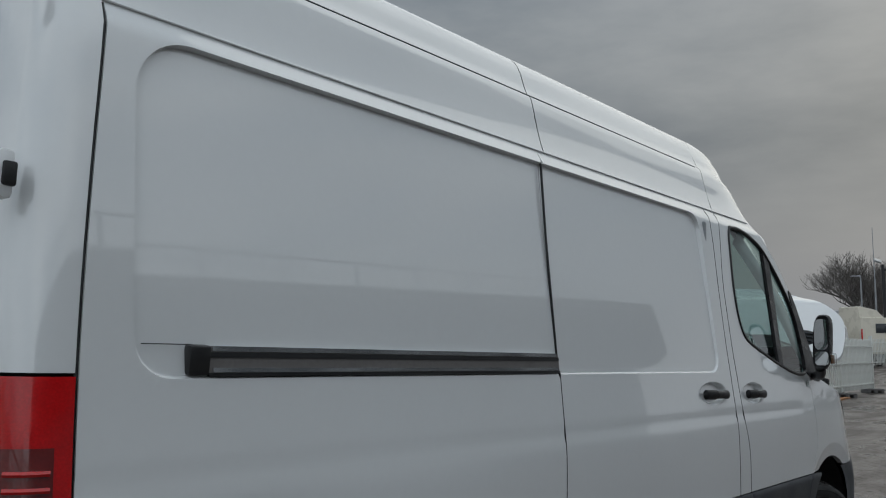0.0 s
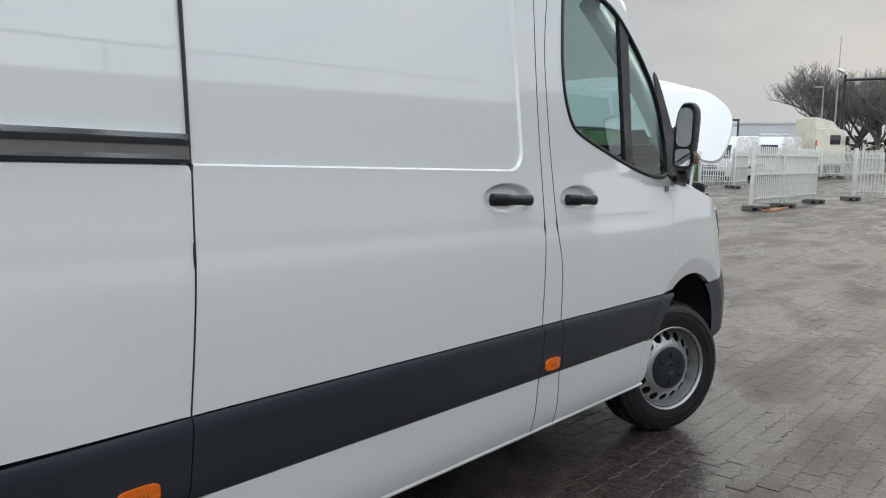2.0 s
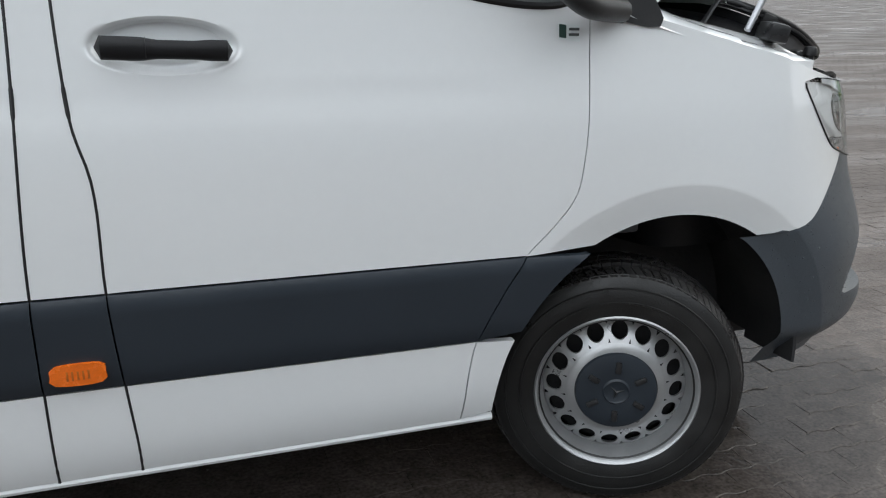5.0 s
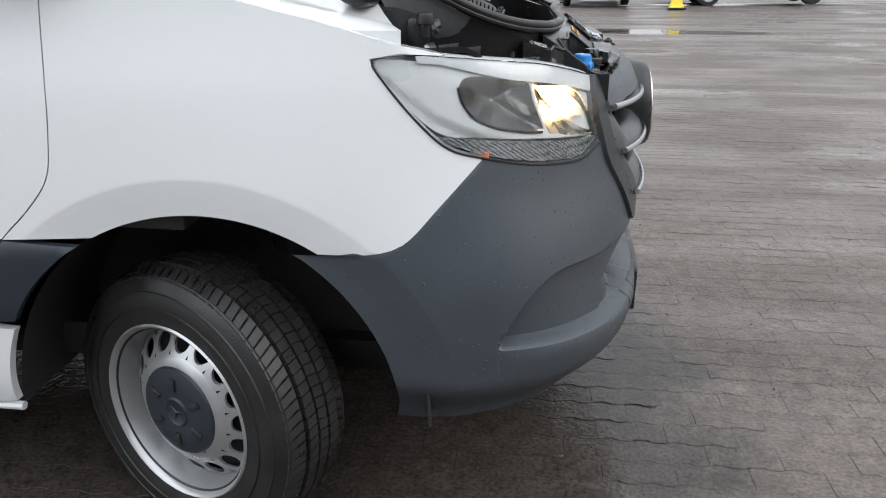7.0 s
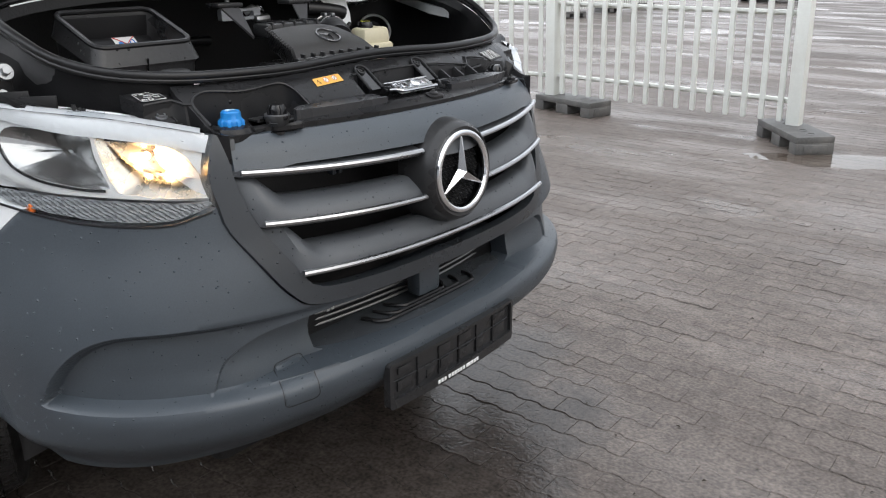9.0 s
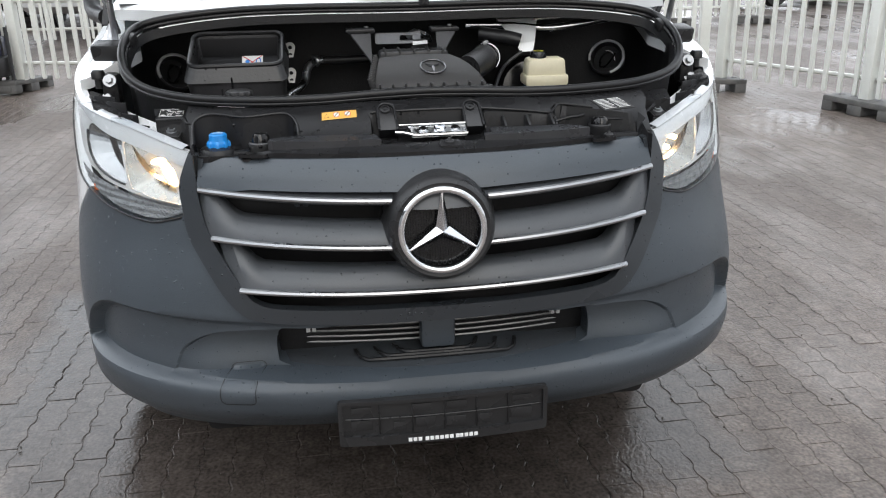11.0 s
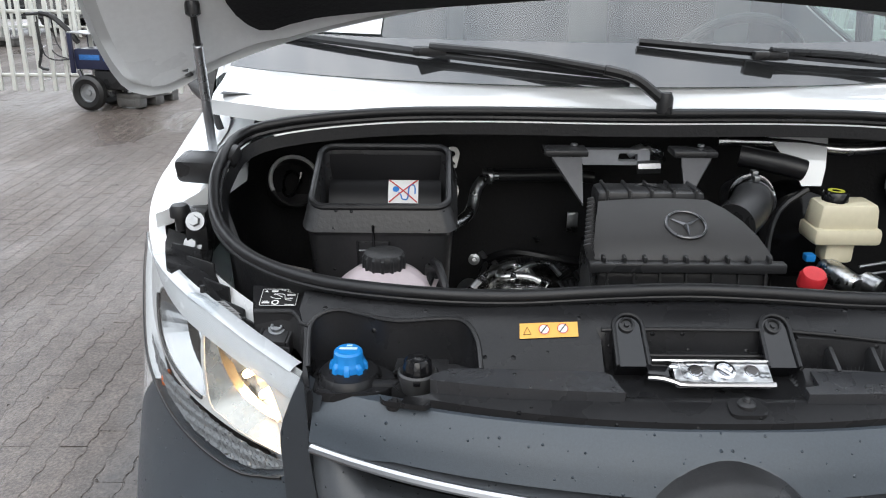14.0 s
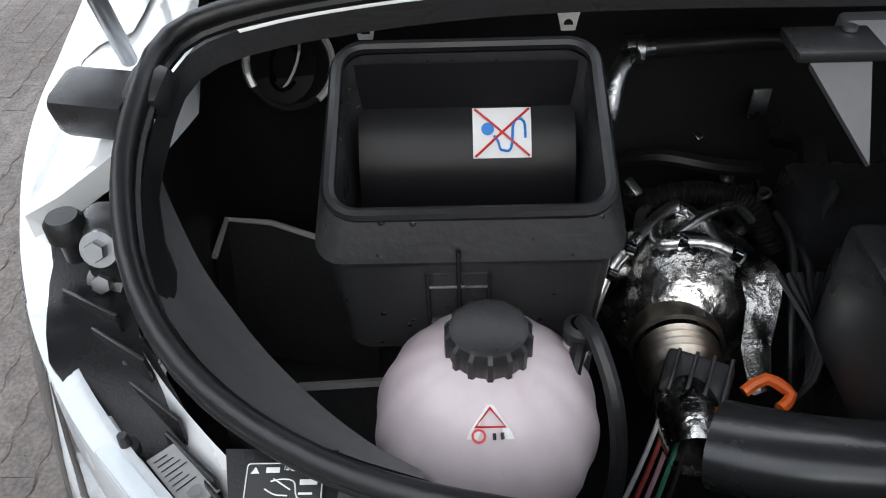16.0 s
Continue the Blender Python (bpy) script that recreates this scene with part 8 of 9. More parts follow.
def fence_foot(x, y, ang):
    ob = new("ballast_block", FOOT)
    ob.matrix_world = pose(x, y, ground_z(x), 0, 1.8, ang)
    return tagged(ob, "dark grey plastic ballast block with fork slots", "ballast block", "ballast blocks")


LINES = [
    [(.47, 5.28), (-1.9, 5.42), (-4.0, 4.75), (-5.50, 4.05)],
    [(-5.47, 3.80), (-6.0, 1.35), (-6.55, -1.15), (-7.10, -3.68), (-7.12, -6.2)],
    [(-12.1, 4.4), (-12.3, 6.4), (-12.3, 8.2)],
    [(-12.7, -6.1), (-12.8, -8.3), (-12.9, -10.5)], [(-11.3, -3.5), (-11.33, -5.7)],
    [(-8.1, 16.2), (-8.3, 18.6), (-8.4, 21.0)],
    [(19.2, 4.96), (21.3, 4.79), (25.0, 4.79)],
    [(29.2, 4.5), (31.0, 2.7), (32.8, 0.9)],
    [(32.9, 11.9), (34.9, 11.0), (37.3, 11.2)],
    [(50.5, 11.0), (52.6, 10.3), (55.0, 9.6), (57.4, 8.9)],
]
for line in LINES:
    for k, (p, q) in enumerate(zip(line, line[1:])):
        fence_panel(p, q, (k == 0, True), .03 if k == 0 else 0)
for x, y, a in ((.50, 5.20, -49), (-1.66, 5.40, -14), (-4.0, 4.75, 15), (-5.49, 3.90, 84), (-6.0, 1.35, 80), (-6.55, -1.15, 80), (-7.25, -3.74, 165), (-7.12, -6.2, 80),
                (-12.1, 4.6, 85), (-12.3, 6.4, 85), (-12.3, 8.1, 85), (-12.7, -6.2, 80), (-12.8, -8.3, 80), (-11.33, -5.5, 80), (-8.1, 16.4, 80), (-8.3, 18.6, 80), (-8.4, 20.9, 80),
                (18.95, 4.75, -30), (21.1, 4.65, -30), (24.8, 4.75, -28), (28.4, 4.4, -28), (32.9, 11.9, -28), (34.6, 10.9, -28), (50.5, 11.0, 0), (52.6, 10.3, 0)):
    fence_foot(x, y, a)

for x, y, a, w in ((19.6, 4.55, 2, .11), (19.62, 4.40, 5, .13), (20.1, 4.50, -3, .12)):
    ob = Geo().box((1.5, w, .05), (0, 0, .027), .004).make("wooden_plank", WOOD)
    ob.matrix_world = pose(x, y, ground_z(x), 0, 1.4, a)
    tagged(ob, "orange-brown wooden plank lying on the wet paving", "plank", "loose planks")

# ---- site cabin ----
GREEN = material("green_painted_steel", (.128, .245, .105), .45, vary=.10, scale=2, fine=30, bump=.15, bump_scale=20, dirt=(.05, .10, .045), dirt_amount=.5, dirt_scale=1.4)
DARKGREEN = material("darker_green_frame_paint", (.10, .20, .085), .45, vary=.1, scale=3, fine=30)
PVC = material("white_window_plastic", (.78, .78, .77), .35, vary=.04)
DARKGLASS = material("dark_window_glass", (.03, .035, .04), .06, vary=.1)
REDPAINT = material("red_painted_board", (.42, .05, .035), .5, vary=.12)


def site_cabin(x, y, L=7.3, W=2.44, H=2.80):
    root = thing("site_cabin", pose(x, y, ground_z(x + 3)), "green steel site cabin with shuttered window and door", "container")
    Geo().box((L - .12, W - .12, H - .2), (L / 2, W / 2, H / 2), .01).make("wall_panel", GREEN, root)
    g = Geo()
    for i in range(9):
        g.box((.02, .03, H - .4), (.4 + i * (L - .8) / 8, .052, H / 2), .006)
    g.make("panel_seam", GREEN, root)
    for px in (.08, L - .08):
        for py in (.08, W - .08):
            Geo().box((.17, .17, H), (px, py, H / 2), .015).make("corner_post", DARKGREEN, root)
    for zz, hh in ((.09, .18), (H - .09, .18)):
        for at, size in (((L / 2, .07, zz), (L, .15, hh)), ((L / 2, W - .07, zz), (L, .15, hh)), ((.07, W / 2, zz), (.15, W, hh)), ((L - .07, W / 2, zz), (.15, W, hh))):
            Geo().box(size, at, .012).make("frame_rail", GREEN, root)
    Geo().box((L - .05, W - .05, .05), (L / 2, W / 2, H + .01), .01).make("roof", GREEN, root)
    win = Geo().box((2.1, .05, 1.36), (4.45, .035, 1.68), .012).make("window", GREEN, root, "green framed window with half-lowered white shutter")
    Geo().box((1.85, .06, .46), (4.45, .02, 2.09), .01).make("roller_shutter", PVC, win)
    for k in (-1, 1):
        Geo().box((.92, .03, .70), (4.45 + k * .48, .005, 1.46), .004).make("window_frame", PVC, win)
        Geo().box((.76, .03, .54), (4.45 + k * .48, -.006, 1.46), .003).make("pane", DARKGLASS, win)
    board = Geo().box((.18, .03, 1.9), (6.7, .03, 1.40), .004).make("striped_board", REDPAINT, root, "red and white striped upright board")
    for i in range(6):
        Geo().box((.16, .03, .14), (6.7, .025, .62 + i * .30), .003).make("stripe", PVC, board)
    door = Geo().box((.05, 1.0, 2.05), (.03, .95, 1.22), .01).make("door", GREEN, root)
    Geo().box((.06, .05, .22), (-.01, 1.34, 1.2), .01).rod((0, 1.34, 1.22), (-.05, 1.34, 1.22), .012).make("handle", PVC, door)
    Geo().box((.04, .12, .08), (.01, .28, 1.25), .01).make("lock_box", PVC, root)
    return root


site_cabin(27.3, 12.6)

# ---- parked vehicles ----
FARPAINT = material("white_paint_of_parked_van", (.74, .75, .76), .25, vary=.04, scale=2, fine=20, coat=.5)
CREAM = material("cream_truck_paint", (.66, .61, .50), .3, vary=.05, scale=2, coat=.4)
DARKPAINT = material("black_car_paint", (.012, .013, .015), .2, vary=.1, scale=2, coat=.6)
SILVERPAINT = material("silver_car_paint", (.36, .37, .38), .28, .5, vary=.05, scale=2, coat=.5)
TAILRED = material("red_tail_lamp", (.50, .02, .015), .2, vary=.1, coat=.5)
LAMPCLEAR = material("pale_headlamp", (.60, .62, .64), .15, .3, vary=.1)


def car_wheel(x, y, r, parent):
    wheel = new("wheel")
    wheel.parent = parent
    wheel.matrix_local = pose(x, y, r)
    g = Geo()
    s = -1 if y < 0 else 1
    g.lathe([(r * .62, -.1), (r * .95, -.1), (r, -.07), (r, .07), (r * .95, .1), (r * .62, .1)], pose(0, 0, 0, 90), 28, closed=True)
    g.make("tyre", TYRE, wheel)
    g = Geo()
    g.lathe([(0, .05), (r * .2, .05), (r * .26, .03), (r * .5, .05), (r * .62, .09), (r * .62, -.09)], pose(0, 0, 0, 90 if s < 0 else -90), 28)
    for i in range(5):
        a = 2 * math.pi * i / 5
        g.box((r * .5, r * .12, .03), (r * .36 * math.cos(a), s * .06, r * .36 * math.sin(a)), .006, (0, -math.degrees(a), 0))
    g.make("rim", STEEL, wheel)
    return wheel


def hull(profile, width, tuck, lift=0.0):
    """A body from a side outline (x, z): rounded towards both flanks, narrower towards the roof."""
    n = len(profile)
    rings = []
    zs = [z for _, z in profile]
    z0, z1 = min(zs), max(zs)
    cx, cz = sum(p[0] for p in profile) / n, (z0 + z1) / 2
    for y, k in ((-1, .93), (-.985, .97), (-.95, .992), (-.85, 1), (0, 1.004), (.85, 1), (.95, .992), (.985, .97), (1, .93)):
        ring = []
        for px, pz in profile:
            t = max(0, (pz - z0) / (z1 - z0) - .45) / .55
            ring.append((cx + (px - cx) * (k * .5 + .5), width / 2 * y * (1 - tuck * t ** 1.5), cz + (pz - cz) * (k * .4 + .6) + lift))
        rings.append(ring)
    return Geo().loft(rings)


def parked_van(x, y, heading, label, rack=False):
    root = thing("parked_van", pose(x, y, ground_z(x), 0, 0, heading), label, "van", "vans parked across the yard")
    side = [(-2.95, .35), (2.55, .35), (2.92, .45), (2.96, .85), (2.86, 1.08), (2.05, 1.32), (1.40, 2.15), (1.05, 2.48), (.6, 2.60), (-2.75, 2.62), (-2.93, 2.45), (-2.98, 1.2)]
    pts = [tuple(p) for p in spline(side, .15, True)]
    hull(pts, 1.98, .10).make("body", FARPAINT, root)
    ws = Geo()
    q = [(2.02, 1.36, .84), (1.42, 2.12, .72)]
    ws.add([(q[0][0] + .03, -q[0][2], q[0][1]), (q[0][0] + .03, q[0][2], q[0][1]), (q[1][0] + .05, q[1][2], q[1][1]), (q[1][0] + .05, -q[1][2], q[1][1]),
            (q[0][0] + .12, 0, q[0][1]), (q[1][0] + .12, 0, q[1][1])], [(0, 4, 5, 3), (4, 1, 2, 5)])
    ws.make("windscreen", DARKGLASS, root)
    for s in (-1, 1):
        g = Geo()
        fan = [(1.72, 1.36), (1.30, 1.98), (.80, 2.02), (.72, 1.30)]
        g.loft([[(a, s * (.985 - .07 * max(0, b - 1.3)), b) for a, b in fan], [(a, s * (.90 - .07 * max(0, b - 1.3)), b) for a, b in fan]])
        g.make("side_window", DARKGLASS, root)
        Geo().box((.26, .34, .26), (2.78, s * .74, .98), .06).make("headlamp", LAMPCLEAR, root)
        Geo().box((.12, .20, .34), (1.66, s * 1.12, 1.46), .04).make("wing_mirror", BLACK, root)
        Geo().box((3.4, .03, .12), (-.4, s * .985, .78), .01).make("side_moulding", TRIM, root)
        car_wheel(1.98, s * .86, .34, root)
        car_wheel(-1.75, s * .86, .34, root)
    Geo().box((.30, 1.90, .42), (2.84, 0, .50), .09).make("bumper", PLASTIC, root)
    Geo().box((.10, 1.0, .22), (2.93, 0, .88), .04).make("grille", BLACK, root)
    if rack:
        g = Geo()
        for s in (-1, 1):
            g.rod((-2.6, s * .72, 2.80), (.75, s * .72, 2.80), .035, 8)
        for i in range(6):
            g.rod((-2.5 + i * .62, -.74, 2.74), (-2.5 + i * .62, .74, 2.74), .03, 8)
            for s in (-1, 1):
                g.rod((-2.5 + i * .62, s * .72, 2.50), (-2.5 + i * .62, s * .72, 2.80), .02, 6)
        g.make("roof_rack", ALU, root)
    return root


def parked_car(x, y, heading, paint, label):
    root = thing("parked_car", pose(x, y, ground_z(x), 0, 0, heading), label, "car", "cars parked behind the fences")
    side = [(-2.2, .30), (2.1, .28), (2.28, .42), (2.25, .72), (1.9, .88), (1.05, .98), (.35, 1.40), (-.2, 1.47), (-1.2, 1.42), (-1.95, 1.05), (-2.25, .95), (-2.3, .55)]
    hull([tuple(p) for p in spline(side, .12, True)], 1.80, .26).make("body", paint, root)
    for s in (-1, 1):
        g = Geo()
        fan = [(1.0, 1.0), (.36, 1.34), (-.2, 1.40), (-1.1, 1.34), (-1.7, 1.03)]
        g.loft([[(a, s * (.905 - .36 * max(0, b - .98)), b) for a, b in fan], [(a, s * (.80 - .36 * max(0, b - .98)), b) for a, b in fan]])
        g.make("side_window", DARKGLASS, root)
        Geo().box((.20, .36, .14), (2.16, s * .62, .70), .05).make("headlamp", LAMPCLEAR, root)
        Geo().box((.14, .34, .16), (-2.21, s * .64, .86), .04).make("tail_lamp", TAILRED, root)
        car_wheel(1.40, s * .78, .32, root)
        car_wheel(-1.35, s * .78, .32, root)
    Geo().box((.10, 1.2, .18), (2.24, 0, .50), .04).make("grille", BLACK, root)
    Geo().box((.05, .5, .11), (-2.29, 0, .72), .01).make("plate", PVC, root)
    return root


parked_van(44.0, 14.6, 180, "white high-roof van parked behind a white fence")
parked_van(49.2, 13.6, 180, "white van with roof rack parked behind a white fence", True)
parked_van(-16.0, -4.5, 180, "white van with steel wheels parked behind the fence")
parked_car(-15.4, -9.6, 95, DARKPAINT, "black car parked behind the white fence")
parked_car(-17.5, -6.6, 0, DARKPAINT, "black car with red tail lamps behind the fence")
parked_car(-16.5, 11.5, 100, DARKPAINT, "black car parked beyond the far fence")
parked_car(-15.5, 16.0, 80, DARKPAINT, "black car parked beyond the far fence")
parked_car(-7.0, 28.2, 100, SILVERPAINT, "silver car parked at the yard's far edge")
parked_car(2.55, 22.3, 90, DARKPAINT, "black car parked across the yard")
parked_car(7.0, 22.2, 0, DARKPAINT, "black car parked across the yard, side on")


def truck_cab(x, y, heading):
    root = thing("truck", pose(x, y, ground_z(x), 0, 0, heading), "cream lorry cab with roof wind deflector", "truck")
    side = [(-1.1, .75), (1.1, .75), (1.2, 1.0), (1.18, 1.9), (1.0, 2.9), (.85, 3.15), (-1.1, 3.2)]
    hull([tuple(p) for p in dense(side, .2)], 2.45, .05).make("cab_body", CREAM, root)
    hull([(.75, 3.10), (.2, 3.65), (-.9, 3.9), (-1.1, 3.85), (-1.1, 3.10)], 2.2, .1).make("wind_deflector", CREAM, root)
    Geo().box((.08, 2.1, .85), (1.13, 0, 2.42), .03, (0, -10, 0)).make("windscreen", DARKGLASS, root)
    for s in (-1, 1):
        Geo().box((.75, .05, .62), (.35, s * 1.2, 2.45), .03).make("side_window", DARKGLASS, root)
        Geo().box((.10, .06, .95), (-1.05, s * 1.215, 1.95), .02).make("marker_strip", TAILRED, root)
        Geo().box((.16, .25, .6), (1.1, s * 1.4, 2.4), .05).make("wing_mirror", BLACK, root)
        car_wheel(.25, s * 1.05, .5, root)
        car_wheel(-3.2, s * 1.05, .5, root)
    Geo().box((.25, 2.45, .55), (1.15, 0, .62), .08).make("bumper", CREAM, root)
    Geo().box((4.2, 1.0, .28), (-2.6, 0, .92), .02).make("chassis", BLACK, root)
    return root


truck_cab(54.2, 12.2, -40)

# ---- masts, gantry and far edge ----
POLEGREY = material("galvanised_pole", (.34, .35, .36), .45, .6, vary=.1, scale=3)
POLEBLACK = material("black_painted_pole", (.018, .018, .02), .45, vary=.15, scale=3)
HALLGREY = material("pale_grey_hall_cladding", (.66, .66, .66), .6, vary=.06, scale=.3, fine=4)
HALLDARK = material("grey_hall_cladding", (.50, .51, .53), .55, vary=.08, scale=.3, fine=4)
WORKSHOP = material("grey_workshop_cladding", (.34, .35, .36), .6, vary=.08, scale=.4, fine=5)
BARK = material("bare_winter_bark", (.165, .150, .138), .85, vary=.25, scale=3, fine=20)


def gz(x):
    return ground_z(x)


g = thing("light_gantry", pose(54.4, 10.9, gz(54.4)), "black steel post with floodlight and long cross arm", "light pole")
Geo().rod((0, 0, 0), (0, 0, 6.7), .13, 10, .10).make("post", POLEBLACK, g)
Geo().rod((0, 0, 6.35), (1.5, -6.5, 6.45), .09, 8).make("arm", POLEBLACK, g)
Geo().box((.5, .45, .14), (-.1, .28, 6.95), .03, (25, -20, 10)).rod((0, 0, 6.6), (-.1, .2, 6.9), .04, 6).make("floodlight", STEEL, g)
g = thing("mast", pose(79, 17.2, gz(79)), "thin tall grey mast", "mast")
Geo().rod((0, 0, 0), (0, 0, 7.0), .11, 8, .07).make("pole", POLEGREY, g)
Geo().rod((0, 0, 7.0), (0, 0, 12.0), .045, 6, .03).box((.3, .3, .25), (.2, 0, 2.4), .04).make("whip", POLEGREY, g)
g = thing("street_lamp", pose(79.7, 18.6, gz(79)), "grey street lamp with short arm", "street lamp")
Geo().rod((0, 0, 0), (0, 0, 7.3), .10, 8, .06).make("pole", POLEGREY, g)
Geo().box((.9, .3, .12), (-.3, .35, 7.4), .04, (0, 0, -50)).make("lamp_head", POLEGREY, g)
g = thing("portal_frame", pose(50.0, 17.4, gz(50), 0, 0, -70), "black steel portal frame behind the vans", "frame")
for x in (-1.15, 1.15):
    Geo().box((.13, .13, 3.7), (x, 0, 1.85), .01).make("post", POLEBLACK, g)
Geo().box((2.45, .13, .13), (0, 0, 3.7), .01).make("beam", POLEBLACK, g)


def far_hall(name, x, y, ang, L, W, H, label, mat, bays):
    root = thing(name, pose(x, y, gz(x) - .1, 0, 0, ang), label, "building")
    Geo().box((L, W, H), (0, 0, H / 2), .05).make("wall", mat, root)
    Geo().box((L + .2, W + .2, .3), (0, 0, H + .1), .05).make("roof_edge", HALLDARK, root)
    for i in range(bays):
        u = (i + .5) / bays * L - L / 2
        d = Geo().box((L / bays * .55, .08, H * .6), (u, -W / 2 - .02, H * .3), .02).make("door", HALLDARK if mat is HALLGREY else HALLGREY, root)
        Geo().box((L / bays * .5, .03, .5), (u, -W / 2 - .07, H * .42), .01).make("pane", DARKGLASS, d)
        Geo().box((.10, .10, H), (u + L / bays / 2 - .1, -W / 2 - .03, H / 2), .01).make("rib", mat, root)
    return root


far_hall("hall", 88, 44, -60, 44, 20, 4.0, "long low pale grey hall at the yard's edge", HALLGREY, 8)
far_hall("hall", 92, 27, -75, 12, 12, 4.1, "grey clad hall beside the pale one", HALLDARK, 3)

# the low building behind the viewer's path, which the glossy flank mirrors
hall = far_hall("workshop", 6.5, -23.0, 180, 41.0, 14.0, 7.4, "flat-roofed grey workshop with roof railing", WORKSHOP, 0)
Geo().box((44.0, 14.6, 2.6), (-1.4, 0, 6.2), .05).make("roof_fascia", material("dark_fascia_cladding", (.05, .052, .056), .6, vary=.08, scale=.4, fine=5), hall, "dark band of cladding below the flat roof")
for i in range(15):
    Geo().rod((-19 + i * 2.75, -6.6, 7.5), (-19 + i * 2.75, -6.6, 8.7), .07, 8).make("railing_post", POLEGREY, hall)
Geo().rod((-19, -6.6, 8.65), (19.5, -6.6, 8.65), .04, 6).make("railing_bar", POLEGREY, hall)


def bare_tree(x, y, height, seed, spread=.42):
    """A leafless tree: limbs fork again and again down to fine twigs."""
    rng = random.Random(seed)
    root = thing("tree", pose(x, y, gz(x) - .05), "leafless winter tree with dense fine twigs", "tree", "bare trees")
    trunk, crown = Geo(), Geo()

    def limb(p, d, length, r, level):
        pts, q, dd = [p], p, d
        for _ in range(3):
            dd = (dd + Vector((rng.uniform(-.16, .16), rng.uniform(-.16, .16), rng.uniform(-.02, .14)))).normalized()
            q = q + dd * length / 3
            pts.append(q)
        (trunk if level < 2 else crown).tube([a[:] for a in pts], [r, r * .85, r * .72, r * .6], 6 if level < 2 else 3, cap=False)
        if level >= 5:
            return
        for k in range(5 if level else 8):
            t = rng.uniform(.45, 1.0) if k else 1.0
            i = min(2, int(t * 3))
            at = pts[i].lerp(pts[i + 1], t * 3 - i)
            side = Vector((rng.uniform(-1, 1), rng.uniform(-1, 1), rng.uniform(-.15, .9))).normalized()
            limb(at, (dd * (1 - spread) + side * (spread + .25)).normalized(), length * rng.uniform(.60, .82), max(r * .52, .016), level + 1)

    limb(Vector((0, 0, 0)), Vector((0, 0, 1)), height * .24, height * .022, 0)
    trunk.make("trunk", BARK, root)
    crown.make("crown", BARK, root)
    return root


bare_tree(91, 21.2, 17.0, 5)
bare_tree(96, 19.0, 16.0, 9)
bare_tree(90, 15.5, 14.0, 12)
bare_tree(92, 8.5, 13.4, 17)
bare_tree(94, 2.0, 14.0, 23)
bare_tree(98, -6.0, 17.0, 31)
bare_tree(99, 12.0, 12.8, 37)
HEDGE = material("dark_winter_hedge", (.055, .050, .034), .9, vary=.5, scale=.6, fine=6, bump=.8, bump_scale=3)
rng = random.Random(3)
g = Geo()
for i in range(2600):
    u = rng.random()
    c = Vector((100 + rng.uniform(-1.5, 1.5) + 2 * u, 26 - 70 * u, -.9 + rng.random() ** 1.4 * 2.6))
    a, b = Vector((rng.uniform(-1, 1), rng.uniform(-1, 1), rng.uniform(-.3, 1))).normalized(), Vector((rng.uniform(-1, 1), rng.uniform(-1, 1), rng.uniform(-1, 1))).normalized()
    s = rng.uniform(.25, .6)
    g.add([c - a * s, c + b * s * .5, c + a * s, c - b * s * .5], [(0, 1, 2, 3)])
tagged(g.make("hedge", HEDGE, smooth=False), "dark tangled winter hedge along the far edge", "hedge", kind="stuff")

# ---- small things in the yard ----
YELLOW = material("yellow_painted_metal", (.72, .52, .02), .45, vary=.1, scale=5)
BLUE = material("dark_blue_painted_steel", (.010, .014, .045), .35, vary=.15, scale=6, coat=.3)
BRIGHTBLUE = material("bright_blue_sticker", (.03, .14, .40), .4, vary=.5, scale=9)
g = thing("bollard", pose(4.5, 19.5, gz(4.5)), "yellow bollard on a dark foot", "bollard")
Geo().box((.42, .42, .05), (0, 0, .03), .01).make("foot_plate", BLACK, g)
Geo().lathe([(.20, .05), (.18, .10), (.15, .14), (.14, .9), (.10, .97), (0, .98)], None, 20).make("post", YELLOW, g)


